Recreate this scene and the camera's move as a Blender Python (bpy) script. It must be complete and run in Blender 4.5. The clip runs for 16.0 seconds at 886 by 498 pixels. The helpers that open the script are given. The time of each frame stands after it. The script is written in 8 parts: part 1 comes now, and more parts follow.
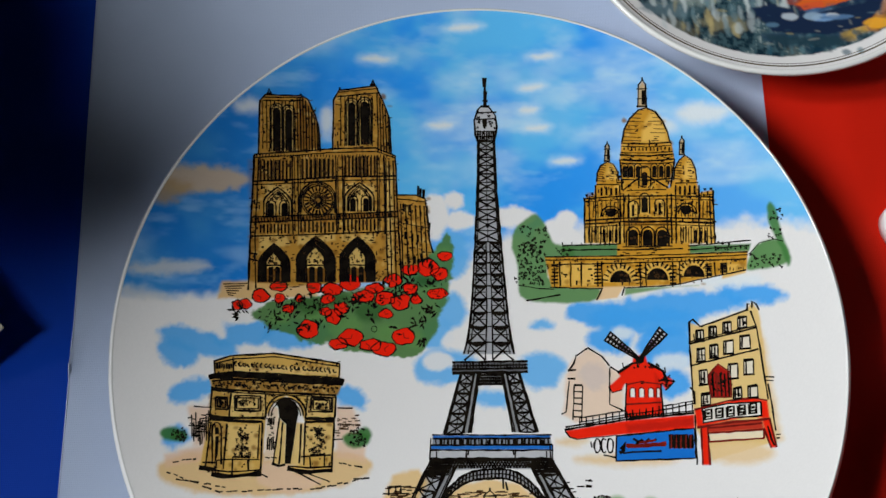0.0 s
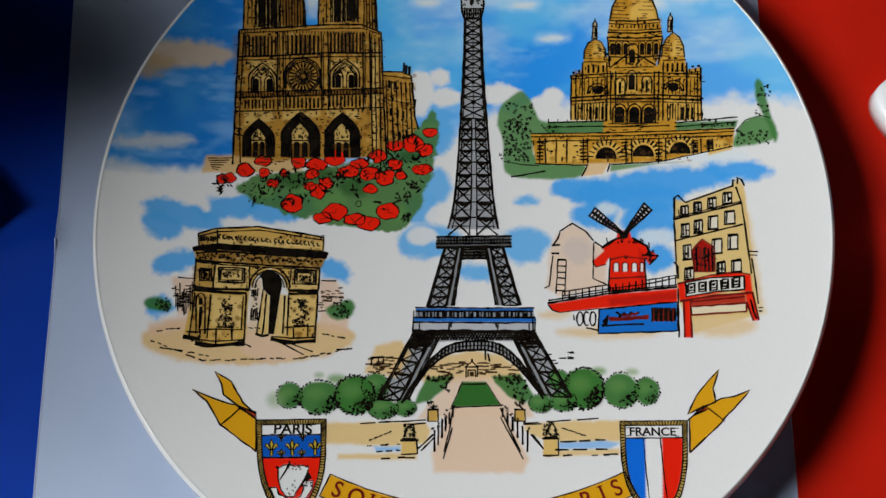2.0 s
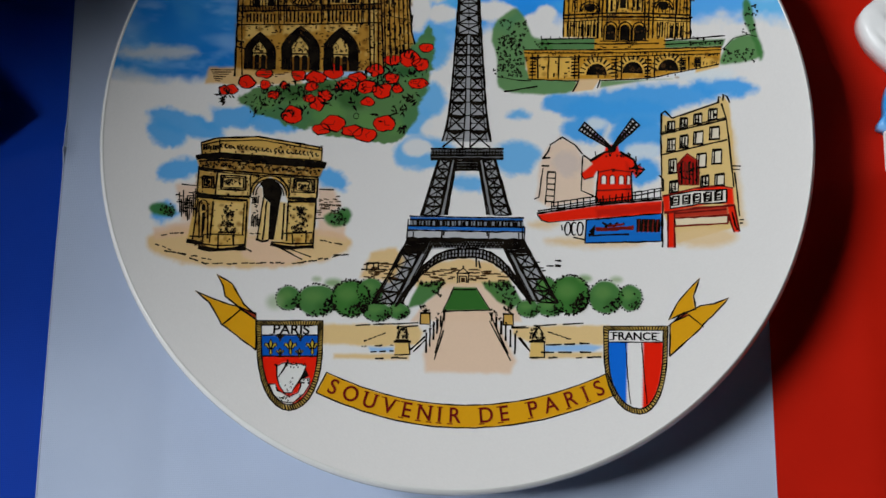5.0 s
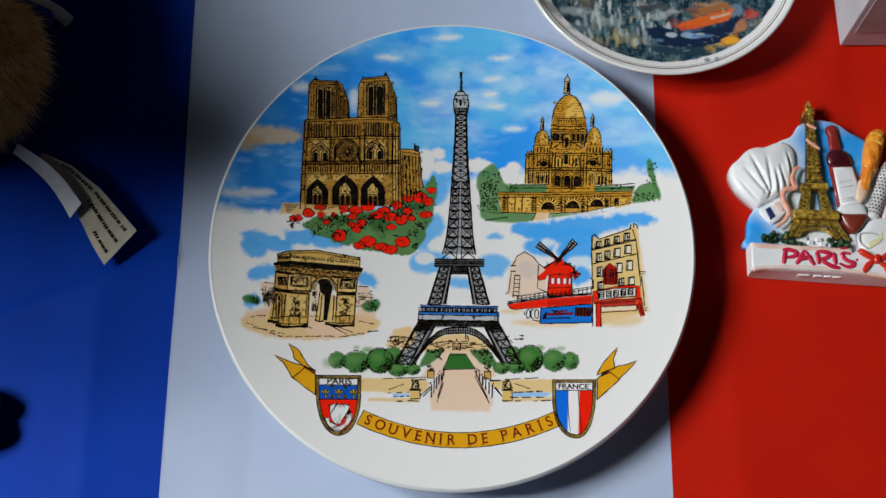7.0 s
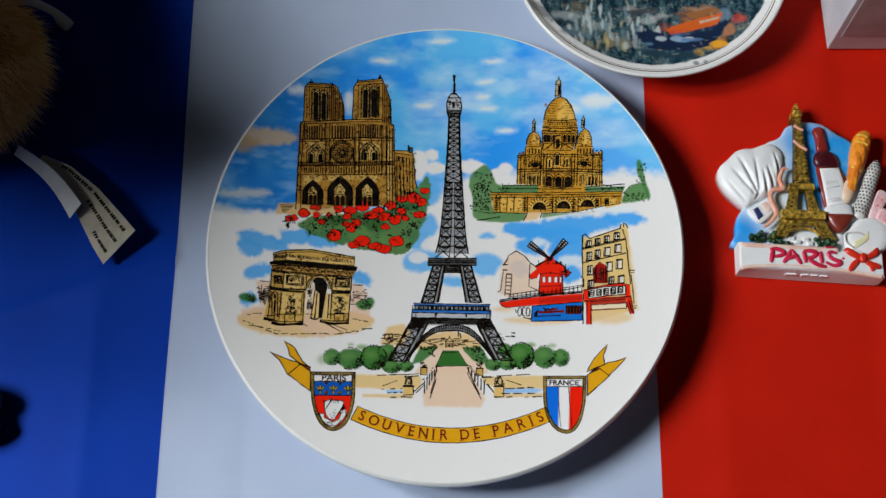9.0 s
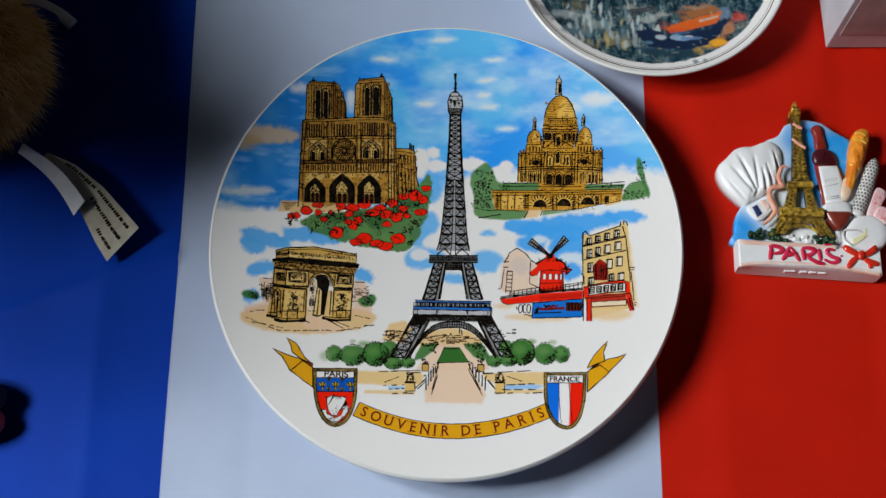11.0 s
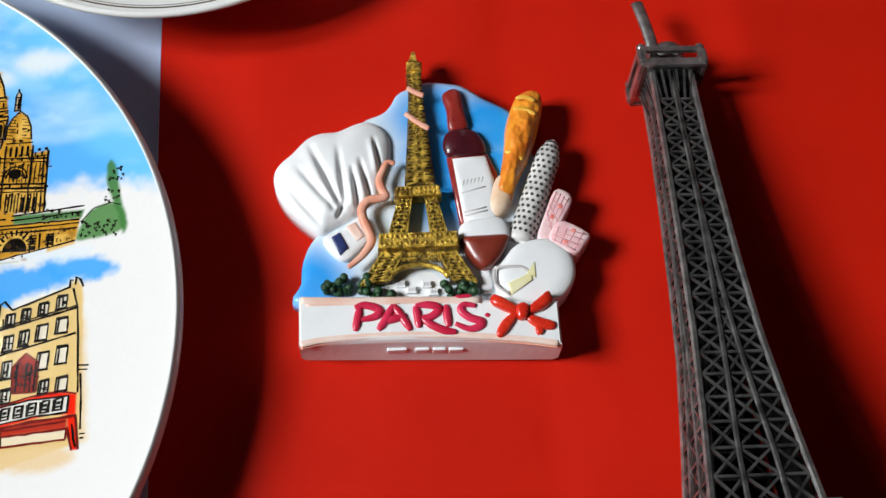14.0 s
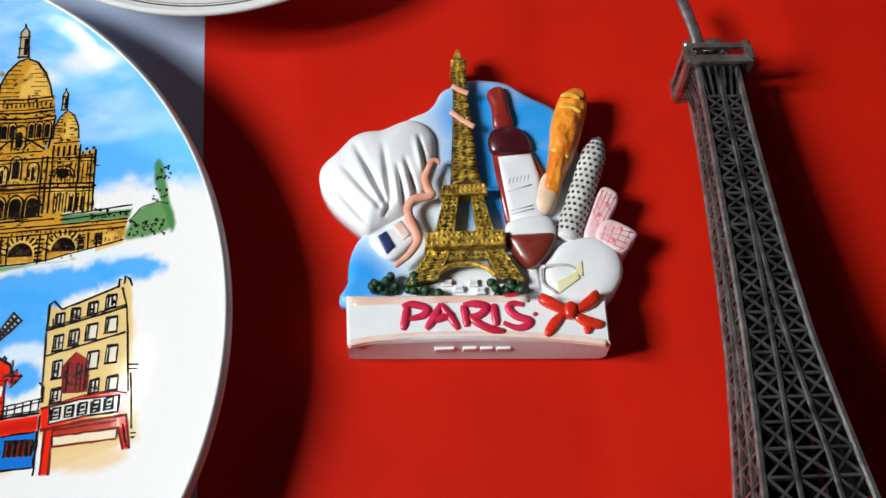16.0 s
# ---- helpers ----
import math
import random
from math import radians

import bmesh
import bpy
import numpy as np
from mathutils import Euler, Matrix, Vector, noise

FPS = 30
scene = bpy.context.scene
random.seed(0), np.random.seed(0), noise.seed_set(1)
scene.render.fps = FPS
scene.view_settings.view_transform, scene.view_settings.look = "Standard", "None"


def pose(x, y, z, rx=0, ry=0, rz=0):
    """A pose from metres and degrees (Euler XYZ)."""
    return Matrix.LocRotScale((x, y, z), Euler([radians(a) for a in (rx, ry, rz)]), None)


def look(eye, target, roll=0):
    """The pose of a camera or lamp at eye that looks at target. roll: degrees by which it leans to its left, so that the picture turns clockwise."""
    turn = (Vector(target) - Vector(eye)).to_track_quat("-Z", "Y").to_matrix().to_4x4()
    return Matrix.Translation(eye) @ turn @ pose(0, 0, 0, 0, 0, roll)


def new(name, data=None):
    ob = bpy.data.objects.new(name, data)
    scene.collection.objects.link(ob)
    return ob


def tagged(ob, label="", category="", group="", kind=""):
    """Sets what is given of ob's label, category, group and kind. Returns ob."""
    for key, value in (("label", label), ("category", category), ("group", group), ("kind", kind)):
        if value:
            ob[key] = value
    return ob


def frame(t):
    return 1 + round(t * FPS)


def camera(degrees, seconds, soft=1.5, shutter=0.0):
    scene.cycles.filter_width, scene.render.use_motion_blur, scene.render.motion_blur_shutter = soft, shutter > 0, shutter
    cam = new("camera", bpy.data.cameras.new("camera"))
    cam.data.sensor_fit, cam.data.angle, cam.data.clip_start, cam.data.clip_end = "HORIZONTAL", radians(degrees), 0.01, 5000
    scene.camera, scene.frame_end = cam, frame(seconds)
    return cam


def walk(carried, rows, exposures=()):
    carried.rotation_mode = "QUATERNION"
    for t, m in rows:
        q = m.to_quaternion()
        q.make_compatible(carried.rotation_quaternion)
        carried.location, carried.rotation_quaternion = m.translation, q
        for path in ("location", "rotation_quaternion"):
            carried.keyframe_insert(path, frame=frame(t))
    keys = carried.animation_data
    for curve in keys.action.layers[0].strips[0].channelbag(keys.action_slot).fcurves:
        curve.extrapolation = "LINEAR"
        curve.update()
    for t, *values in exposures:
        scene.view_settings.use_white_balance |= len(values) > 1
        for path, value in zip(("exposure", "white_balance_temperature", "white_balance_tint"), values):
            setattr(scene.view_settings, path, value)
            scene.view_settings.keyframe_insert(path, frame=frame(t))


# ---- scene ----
cam = camera(41.0, 16.0)
# seconds, the eye in metres, its turn in degrees
PATH = [
    (0, -0.0073, -0.0846, 0.3296, 19.610, 0.214, 0.599),
    (0.5, -0.0032, -0.0917, 0.3281, 18.204, 0.269, 0.707),
    (1, 0.0005, -0.0999, 0.3232, 17.139, 0.222, 0.854),
    (1.5, 0.0004, -0.1026, 0.3224, 17.031, 0.562, 1.020),
    (2, 0.0002, -0.1034, 0.3227, 17.085, 0.614, 1.043),
    (2.5, 0.0020, -0.1090, 0.3221, 16.026, 0.892, 1.388),
    (3, 0.0009, -0.1117, 0.3202, 14.116, 0.691, 1.744),
    (3.2, 0.0017, -0.1078, 0.3208, 13.137, 0.844, 1.873),
    (5.3, 0.0050, -0.1143, 0.3396, 14.551, 0.676, 1.750),
    (5.5, 0.0069, -0.1149, 0.3629, 15.549, 1.057, 1.639),
    (6, 0.0061, -0.1386, 0.4153, 18.541, -0.081, 1.338),
    (6.5, 0.0045, -0.1554, 0.4505, 19.288, -0.495, 0.976),
    (7, 0.0001, -0.1673, 0.4766, 19.817, -0.207, 1.775),
    (7.5, 0.0013, -0.1698, 0.4800, 19.956, -0.428, 1.659),
    (8, 0.0021, -0.1725, 0.4812, 20.137, -0.204, 1.780),
    (8.5, 0.0020, -0.1737, 0.4827, 20.294, -0.219, 1.765),
    (9, 0.0039, -0.1750, 0.4829, 20.379, -0.124, 1.773),
    (11.5, 0.0030, -0.1759, 0.4869, 20.177, -0.161, 1.774),
    (12, 0.0165, -0.1698, 0.4687, 20.266, 0.297, 1.897),
    (12.5, 0.0641, -0.1592, 0.4204, 21.750, 0.613, 0.550),
    (13, 0.1099, -0.1349, 0.3526, 23.005, -0.445, -1.666),
    (13.5, 0.1340, -0.1081, 0.2868, 24.433, -1.419, -3.205),
    (14, 0.1437, -0.0949, 0.2693, 23.819, -2.154, -3.205),
    (14.5, 0.1371, -0.0950, 0.2683, 22.771, -2.219, -2.811),
    (15, 0.1376, -0.0939, 0.2684, 22.416, -1.295, -2.595),
    (15.5, 0.1355, -0.0969, 0.2650, 23.387, -1.532, -2.926),
    (16, 0.1367, -0.0925, 0.2693, 23.354, -1.390, -2.903),
]
walk(cam, [(t, pose(*place)) for t, *place in PATH], exposures=[(0, 0.05), (1.0, -0.1), (2.2, -0.15), (3, -0.32), (5.5, -0.3), (6.5, -0.05), (12.5, 0.03), (13.2, 0.18), (14, 0.42), (16, 0.42)])

# ---- world and light ----
world = bpy.data.worlds.new("world")
scene.world = world
world.use_nodes = True
wn = world.node_tree
sky = wn.nodes.new("ShaderNodeTexSky")
sky.sky_type, sky.sun_disc = "NISHITA", False
sky.sun_elevation, sky.sun_rotation = radians(35), radians(200)
wn.links.new(sky.outputs[0], wn.nodes["Background"].inputs[0])
wn.nodes["Background"].inputs[1].default_value = 0.1

WALL_X = -0.62                       # the wall with the window, left of the table
WIN_Y0, WIN_Y1, WIN_Z0, WIN_Z1 = -0.24, 0.15, 0.52, 0.91
lamp = bpy.data.lights.new("window_daylight", "AREA")
lamp.shape, lamp.size, lamp.size_y = "RECTANGLE", WIN_Y1 - WIN_Y0, WIN_Z1 - WIN_Z0
lamp.energy, lamp.color = 27.5, (0.94, 0.985, 1.0)
lamp_ob = new("window_daylight", lamp)
lamp_ob.matrix_world = look((WALL_X - 0.03, (WIN_Y0 + WIN_Y1) / 2, (WIN_Z0 + WIN_Z1) / 2), (0.5, (WIN_Y0 + WIN_Y1) / 2, (WIN_Z0 + WIN_Z1) / 2))

# the small hanging lamp that glints in the glaze
bulb = bpy.data.lights.new("hanging_lamp", "AREA")
bulb.shape, bulb.size, bulb.size_y, bulb.energy, bulb.color = "ELLIPSE", 0.02, 0.013, 0.02, (1.0, 0.98, 0.95)
bulb_ob = new("hanging_lamp", bulb)
bulb_ob.matrix_world = look((-0.52, 0.41, 1.05), (0.06, 0.0, 0.0))

MM = 0.001


# ---- materials ----
def material(name, rough=0.5, metal=0.0, coat=0.0):
    m = bpy.data.materials.new(name)
    m.use_nodes = True
    b = m.node_tree.nodes["Principled BSDF"]
    b.inputs["Roughness"].default_value = rough
    b.inputs["Metallic"].default_value = metal
    b.inputs["Coat Weight"].default_value = coat
    b.inputs["Coat Roughness"].default_value = 0.08
    return m, m.node_tree, b


def worn(name, dark, light, scale, rough=0.5, metal=0.0, coat=0.0, bump=0.0, fine=0.0, bump_dist=0.0003, detail=4, island=0.0):
    """A paint or metal whose colour wanders between two tones, with relief at two scales."""
    m, nt, b = material(name, rough, metal, coat)
    tc = nt.nodes.new("ShaderNodeTexCoord")
    n = nt.nodes.new("ShaderNodeTexNoise")
    n.inputs["Scale"].default_value, n.inputs["Detail"].default_value = scale, detail
    nt.links.new(tc.outputs["Object"], n.inputs["Vector"])
    r = nt.nodes.new("ShaderNodeValToRGB")
    r.color_ramp.elements[0].position, r.color_ramp.elements[1].position = 0.32, 0.68
    r.color_ramp.elements[0].color, r.color_ramp.elements[1].color = (*dark, 1), (*light, 1)
    nt.links.new(n.outputs["Fac"], r.inputs[0])
    nt.links.new(r.outputs[0], b.inputs["Base Color"])
    mr = nt.nodes.new("ShaderNodeMapRange")
    mr.inputs["To Min"].default_value, mr.inputs["To Max"].default_value = max(rough - 0.1, 0.03), min(rough + 0.12, 1)
    n2 = nt.nodes.new("ShaderNodeTexNoise")
    n2.inputs["Scale"].default_value = scale * 5
    nt.links.new(tc.outputs["Object"], n2.inputs["Vector"])
    nt.links.new(n2.outputs["Fac"], mr.inputs[0])
    nt.links.new(mr.outputs[0], b.inputs["Roughness"])
    if bump:
        bp = nt.nodes.new("ShaderNodeBump")
        bp.inputs["Strength"].default_value, bp.inputs["Distance"].default_value = bump, bump_dist
        nt.links.new(n2.outputs["Fac"], bp.inputs["Height"])
        nt.links.new(bp.outputs[0], b.inputs["Normal"])
    return m



def airbrushed(name, ground, spray, spots):
    """A pale ground with soft sprayed patches of colour, each given as a centre in mm and a radius in mm."""
    m, nt, b = material(name, 0.4, 0.0, 0.15)
    L, N = nt.links.new, nt.nodes.new
    tc, n = N("ShaderNodeTexCoord"), N("ShaderNodeTexNoise")
    n.inputs["Scale"].default_value, n.inputs["Detail"].default_value = 120.0, 3.0
    L(tc.outputs["Object"], n.inputs["Vector"])
    total = None
    for c, r in spots:
        d = N("ShaderNodeVectorMath")
        d.operation = "DISTANCE"
        flat = N("ShaderNodeVectorMath")
        flat.operation = "MULTIPLY"
        flat.inputs[1].default_value = (1, 1, 0)
        L(tc.outputs["Object"], flat.inputs[0])
        L(flat.outputs[0], d.inputs[0])
        d.inputs[1].default_value = (c[0] * 0.001, c[1] * 0.001, 0)
        mr = N("ShaderNodeMapRange")
        mr.interpolation_type = "SMOOTHSTEP"
        mr.inputs["From Min"].default_value, mr.inputs["From Max"].default_value = r * 0.0014, r * 0.0003
        L(d.outputs["Value"], mr.inputs[0])
        if total is None:
            total = mr.outputs[0]
        else:
            mx = N("ShaderNodeMath")
            mx.operation = "MAXIMUM"
            L(total, mx.inputs[0])
            L(mr.outputs[0], mx.inputs[1])
            total = mx.outputs[0]
    soft = N("ShaderNodeMath")
    soft.operation = "MULTIPLY_ADD"
    soft.use_clamp = True
    soft.inputs[1].default_value = 0.3
    L(n.outputs["Fac"], soft.inputs[0])
    off = N("ShaderNodeMath")
    off.inputs[1].default_value = -0.15
    L(total, off.inputs[0])
    L(off.outputs[0], soft.inputs[2])
    mix = N("ShaderNodeMix")
    mix.data_type = "RGBA"
    mix.inputs["A"].default_value, mix.inputs["B"].default_value = (*ground, 1), (*spray, 1)
    L(soft.outputs[0], mix.inputs["Factor"])
    L(mix.outputs["Result"], b.inputs["Base Color"])
    return m


def cloth(name, colour, shade):
    """Thin satin polyester: a fine crossed weave, faint slubs, a soft sheen."""
    m, nt, b = material(name, 0.62)
    L, N = nt.links.new, nt.nodes.new
    tc = N("ShaderNodeTexCoord")
    waves = []
    for direction in ("X", "Y"):
        w = N("ShaderNodeTexWave")
        w.bands_direction = direction
        w.inputs["Scale"].default_value = 620.0
        w.inputs["Distortion"].default_value = 0.6
        L(tc.outputs["Object"], w.inputs["Vector"])
        waves.append(w)
    mul = N("ShaderNodeMath")
    mul.operation = "MULTIPLY"
    L(waves[0].outputs["Fac"], mul.inputs[0])
    L(waves[1].outputs["Fac"], mul.inputs[1])
    n = N("ShaderNodeTexNoise")
    n.inputs["Scale"].default_value, n.inputs["Detail"].default_value = 30.0, 5.0
    L(tc.outputs["Object"], n.inputs["Vector"])
    mix = N("ShaderNodeMix")
    mix.data_type = "RGBA"
    mix.inputs["A"].default_value, mix.inputs["B"].default_value = (*shade, 1), (*colour, 1)
    add = N("ShaderNodeMath")
    add.operation = "MULTIPLY_ADD"
    add.inputs[1].default_value, add.inputs[2].default_value = 0.4, 0.0
    L(mul.outputs[0], add.inputs[0])
    L(n.outputs["Fac"], add.inputs[2])
    L(add.outputs[0], mix.inputs["Factor"])
    L(mix.outputs["Result"], b.inputs["Base Color"])
    bp = N("ShaderNodeBump")
    bp.inputs["Strength"].default_value, bp.inputs["Distance"].default_value = 0.35, 0.0001
    L(mul.outputs[0], bp.inputs["Height"])
    L(bp.outputs[0], b.inputs["Normal"])
    b.inputs["Specular IOR Level"].default_value = 0.1
    return m


def printed(name, attribute, rough=0.05):
    """White glaze with a fired-on print, whose pigment is stored on the surface."""
    m, nt, b = material(name, rough)
    a = nt.nodes.new("ShaderNodeAttribute")
    a.attribute_name = attribute
    nt.links.new(a.outputs["Color"], b.inputs["Base Color"])
    tc = nt.nodes.new("ShaderNodeTexCoord")
    n = nt.nodes.new("ShaderNodeTexNoise")
    n.inputs["Scale"].default_value = 45.0
    nt.links.new(tc.outputs["Object"], n.inputs["Vector"])
    bp = nt.nodes.new("ShaderNodeBump")
    bp.inputs["Strength"].default_value, bp.inputs["Distance"].default_value = 0.16, 0.0003
    nt.links.new(n.outputs["Fac"], bp.inputs["Height"])
    nt.links.new(bp.outputs[0], b.inputs["Normal"])
    return m


M_GLAZE = worn("white_glaze", (0.74, 0.73, 0.71), (0.8, 0.79, 0.77), 40, 0.08, bump=0.03)
M_INK = worn("black_ink", (0.003, 0.002, 0.002), (0.012, 0.009, 0.006), 300, 0.09)
M_BROWN_INK = worn("brown_ink", (0.035, 0.016, 0.006), (0.07, 0.033, 0.012), 300, 0.09)
M_RED_INK = worn("dark_red_ink", (0.12, 0.008, 0.006), (0.2, 0.015, 0.01), 300, 0.09)
for _ink in (M_INK, M_BROWN_INK, M_RED_INK):
    _ink.node_tree.nodes["Principled BSDF"].inputs["Specular IOR Level"].default_value = 0.2
M_GOLD_LINE = worn("gold_line", (0.09, 0.06, 0.03), (0.18, 0.13, 0.07), 300, 0.3, metal=0.5)
M_WHITE_CLOTH = cloth("white_satin", (0.49, 0.565, 0.735), (0.39, 0.465, 0.635))
M_BLUE_CLOTH = cloth("blue_satin", (0.0003, 0.046, 0.42), (0.0002, 0.028, 0.29))
M_RED_CLOTH = cloth("red_satin", (0.6, 0.013, 0.003), (0.46, 0.008, 0.002))
M_RESIN = worn("white_resin", (0.78, 0.78, 0.79), (0.84, 0.84, 0.845), 160, 0.45, coat=0.1, bump=0.06)
M_RESIN_GREY = worn("unpainted_resin", (0.5, 0.47, 0.47), (0.62, 0.58, 0.57), 200, 0.55, bump=0.2)
M_SKY_PAINT = airbrushed("sky_blue_paint", (0.72, 0.8, 0.86), (0.02, 0.33, 0.84), (((2.4, 21.8), 13), ((3.4, 10.4), 12), ((3.3, -0.6), 11), ((15.6, 18.1), 13), ((16.0, 6.8), 10), ((-30.2, -22.5), 11)))
M_GOLD = worn("antique_gold", (0.16, 0.085, 0.012), (1.0, 0.66, 0.1), 560, 0.3, metal=0.6, bump=0.9)
M_GOLD_DARK = worn("blackened_gold", (0.01, 0.007, 0.003), (0.2, 0.12, 0.02), 420, 0.4, metal=0.4, bump=0.8)
M_PEWTER = worn("dark_pewter", (0.1, 0.098, 0.095), (0.35, 0.34, 0.33), 260, 0.34, metal=0.85, bump=0.4)
M_PEWTER_WORN = worn("rubbed_pewter", (0.26, 0.25, 0.24), (0.55, 0.53, 0.52), 300, 0.36, metal=0.9, bump=0.3)
M_INSIDE_SHADE = worn("inside_shade", (0.003, 0.003, 0.003), (0.008, 0.008, 0.008), 200, 0.8)
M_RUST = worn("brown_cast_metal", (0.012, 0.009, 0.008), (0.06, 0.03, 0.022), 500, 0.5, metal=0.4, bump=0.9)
M_BORDEAUX = worn("bordeaux_paint", (0.2, 0.012, 0.01), (0.32, 0.03, 0.02), 160, 0.3, coat=0.3)
M_WINE_DARK = worn("dark_wine_paint", (0.045, 0.004, 0.008), (0.085, 0.008, 0.014), 160, 0.3, coat=0.3)
M_BROWN_RED = worn("brown_red_paint", (0.18, 0.022, 0.012), (0.27, 0.045, 0.025), 160, 0.35, coat=0.3)
M_CRUST = worn("baked_crust_paint", (0.58, 0.09, 0.006), (0.95, 0.36, 0.03), 170, 0.36, coat=0.2, bump=0.6)
M_CRUST_PALE = worn("pale_crust_paint", (0.7, 0.42, 0.25), (0.85, 0.66, 0.5), 120, 0.45, bump=0.3)
M_SAUSAGE = worn("grey_white_paint", (0.5, 0.48, 0.46), (0.78, 0.76, 0.74), 260, 0.45, bump=0.4)
M_PIT_AND_CORE = worn("dark_pit_paint_and_core_shade", (0.03, 0.028, 0.026), (0.1, 0.09, 0.08), 300, 0.6)
M_PINK = worn("pink_paint", (0.78, 0.42, 0.45), (0.88, 0.66, 0.66), 260, 0.45)
M_CRUST_CUT = worn("yellow_crust_paint", (0.85, 0.4, 0.03), (0.95, 0.6, 0.12), 300, 0.4)
M_ROSE_PALE = worn("pale_rose_paint", (0.68, 0.28, 0.3), (0.78, 0.38, 0.4), 300, 0.45)
M_ROSE = worn("rose_paint", (0.8, 0.16, 0.13), (0.86, 0.28, 0.24), 200, 0.45)
M_SALMON = worn("salmon_paint", (0.72, 0.24, 0.14), (0.84, 0.44, 0.32), 180, 0.45)
M_SALMON_PALE = worn("pale_salmon_paint", (0.8, 0.5, 0.4), (0.86, 0.68, 0.6), 180, 0.45)
M_LETTER = worn("crimson_paint", (0.52, 0.01, 0.04), (0.68, 0.03, 0.09), 220, 0.35, coat=0.3)
M_BOW = worn("glossy_red_paint", (0.58, 0.016, 0.006), (0.72, 0.04, 0.015), 200, 0.28, coat=0.5)
M_NAVY = worn("navy_paint", (0.01, 0.018, 0.09), (0.03, 0.05, 0.18), 260, 0.45)
M_HEDGE = worn("dark_green_paint", (0.004, 0.02, 0.006), (0.02, 0.08, 0.025), 400, 0.45, bump=0.8)
M_CHEESE = worn("yellow_cream_paint", (0.78, 0.72, 0.34), (0.82, 0.8, 0.55), 150, 0.45)
M_TAG = worn("woven_label", (0.4, 0.36, 0.28), (0.5, 0.46, 0.37), 200, 0.75, bump=0.4)
M_TAG_WHITE = worn("white_label", (0.7, 0.72, 0.76), (0.78, 0.8, 0.84), 200, 0.75, bump=0.4)
M_FUR = worn("golden_plush", (0.72, 0.42, 0.13), (0.92, 0.68, 0.34), 90, 0.8)
M_FUR_BASE = worn("plush_backing", (0.36, 0.18, 0.05), (0.5, 0.28, 0.09), 120, 0.9)
M_CARD = worn("white_card", (0.46, 0.46, 0.5), (0.56, 0.56, 0.6), 60, 0.5, bump=0.1)
M_CARD_SHADED = worn("shaded_card", (0.3, 0.26, 0.27), (0.42, 0.37, 0.37), 80, 0.45)
M_FOOT_SHADE = worn("foot_shade", (0.008, 0.008, 0.009), (0.02, 0.02, 0.022), 200, 0.8)
M_TOY_RED = worn("red_plush", (0.5, 0.03, 0.012), (0.62, 0.06, 0.02), 200, 0.7)
M_WALL = worn("plain_plaster", (0.06, 0.059, 0.057), (0.08, 0.079, 0.076), 5, 0.85, bump=0.1)
M_CEIL = worn("grey_ceiling", (0.06, 0.06, 0.058), (0.08, 0.08, 0.077), 5, 0.85)
M_FLOOR = worn("brown_boards", (0.1, 0.06, 0.035), (0.18, 0.11, 0.065), 12, 0.5)
M_WOOD = worn("dark_table_wood", (0.07, 0.04, 0.022), (0.13, 0.075, 0.04), 30, 0.5)


# ---- mesh helpers ----
def part(name, bm, mat, parent=None, label="", smooth=False, m=None):
    """Links a bmesh as one mesh object, under a parent where one is given."""
    me = bpy.data.meshes.new(name)
    bmesh.ops.recalc_face_normals(bm, faces=bm.faces[:])
    bm.to_mesh(me)
    bm.free()
    for one in (mat if isinstance(mat, (list, tuple)) else [mat]):
        me.materials.append(one)
    if smooth:
        me.polygons.foreach_set("use_smooth", [True] * len(me.polygons))
    ob = new(name, me)
    if m is not None:
        ob.matrix_basis = m
    if parent is not None:
        ob.parent = parent
    if label:
        tagged(ob, label)
    return ob


def holder(name, m, label, category, group="", kind=""):
    ob = new(name)
    ob.empty_display_size = 0.01
    ob.matrix_basis = m
    return tagged(ob, label, category, group, kind)


def box(bm, x0, y0, z0, x1, y1, z1, bevel=0.0):
    made = bmesh.ops.create_cube(bm, size=1)["verts"]
    for v in made:
        v.co = Vector(((x0 + x1) / 2 + v.co.x * (x1 - x0), (y0 + y1) / 2 + v.co.y * (y1 - y0), (z0 + z1) / 2 + v.co.z * (z1 - z0)))
    if bevel:
        edges = {e for v in made for e in v.link_edges}
        bmesh.ops.bevel(bm, geom=list(edges), offset=bevel, segments=2, affect="EDGES", profile=0.6)


def beam(bm, a, b, w, h=None):
    """A square bar from a to b, w wide."""
    a, b = Vector(a), Vector(b)
    d = (b - a).normalized()
    up = Vector((0, 0, 1)) if abs(d.z) < 0.9 else Vector((1, 0, 0))
    s = d.cross(up).normalized() * w / 2
    u = s.cross(d).normalized() * (h or w) / 2
    ring = [[bm.verts.new(p + i * s + j * u) for i, j in ((-1, -1), (1, -1), (1, 1), (-1, 1))] for p in (a, b)]
    for k in range(4):
        bm.faces.new((ring[0][k], ring[0][(k + 1) % 4], ring[1][(k + 1) % 4], ring[1][k]))
    bm.faces.new(ring[0][::-1])
    bm.faces.new(ring[1])


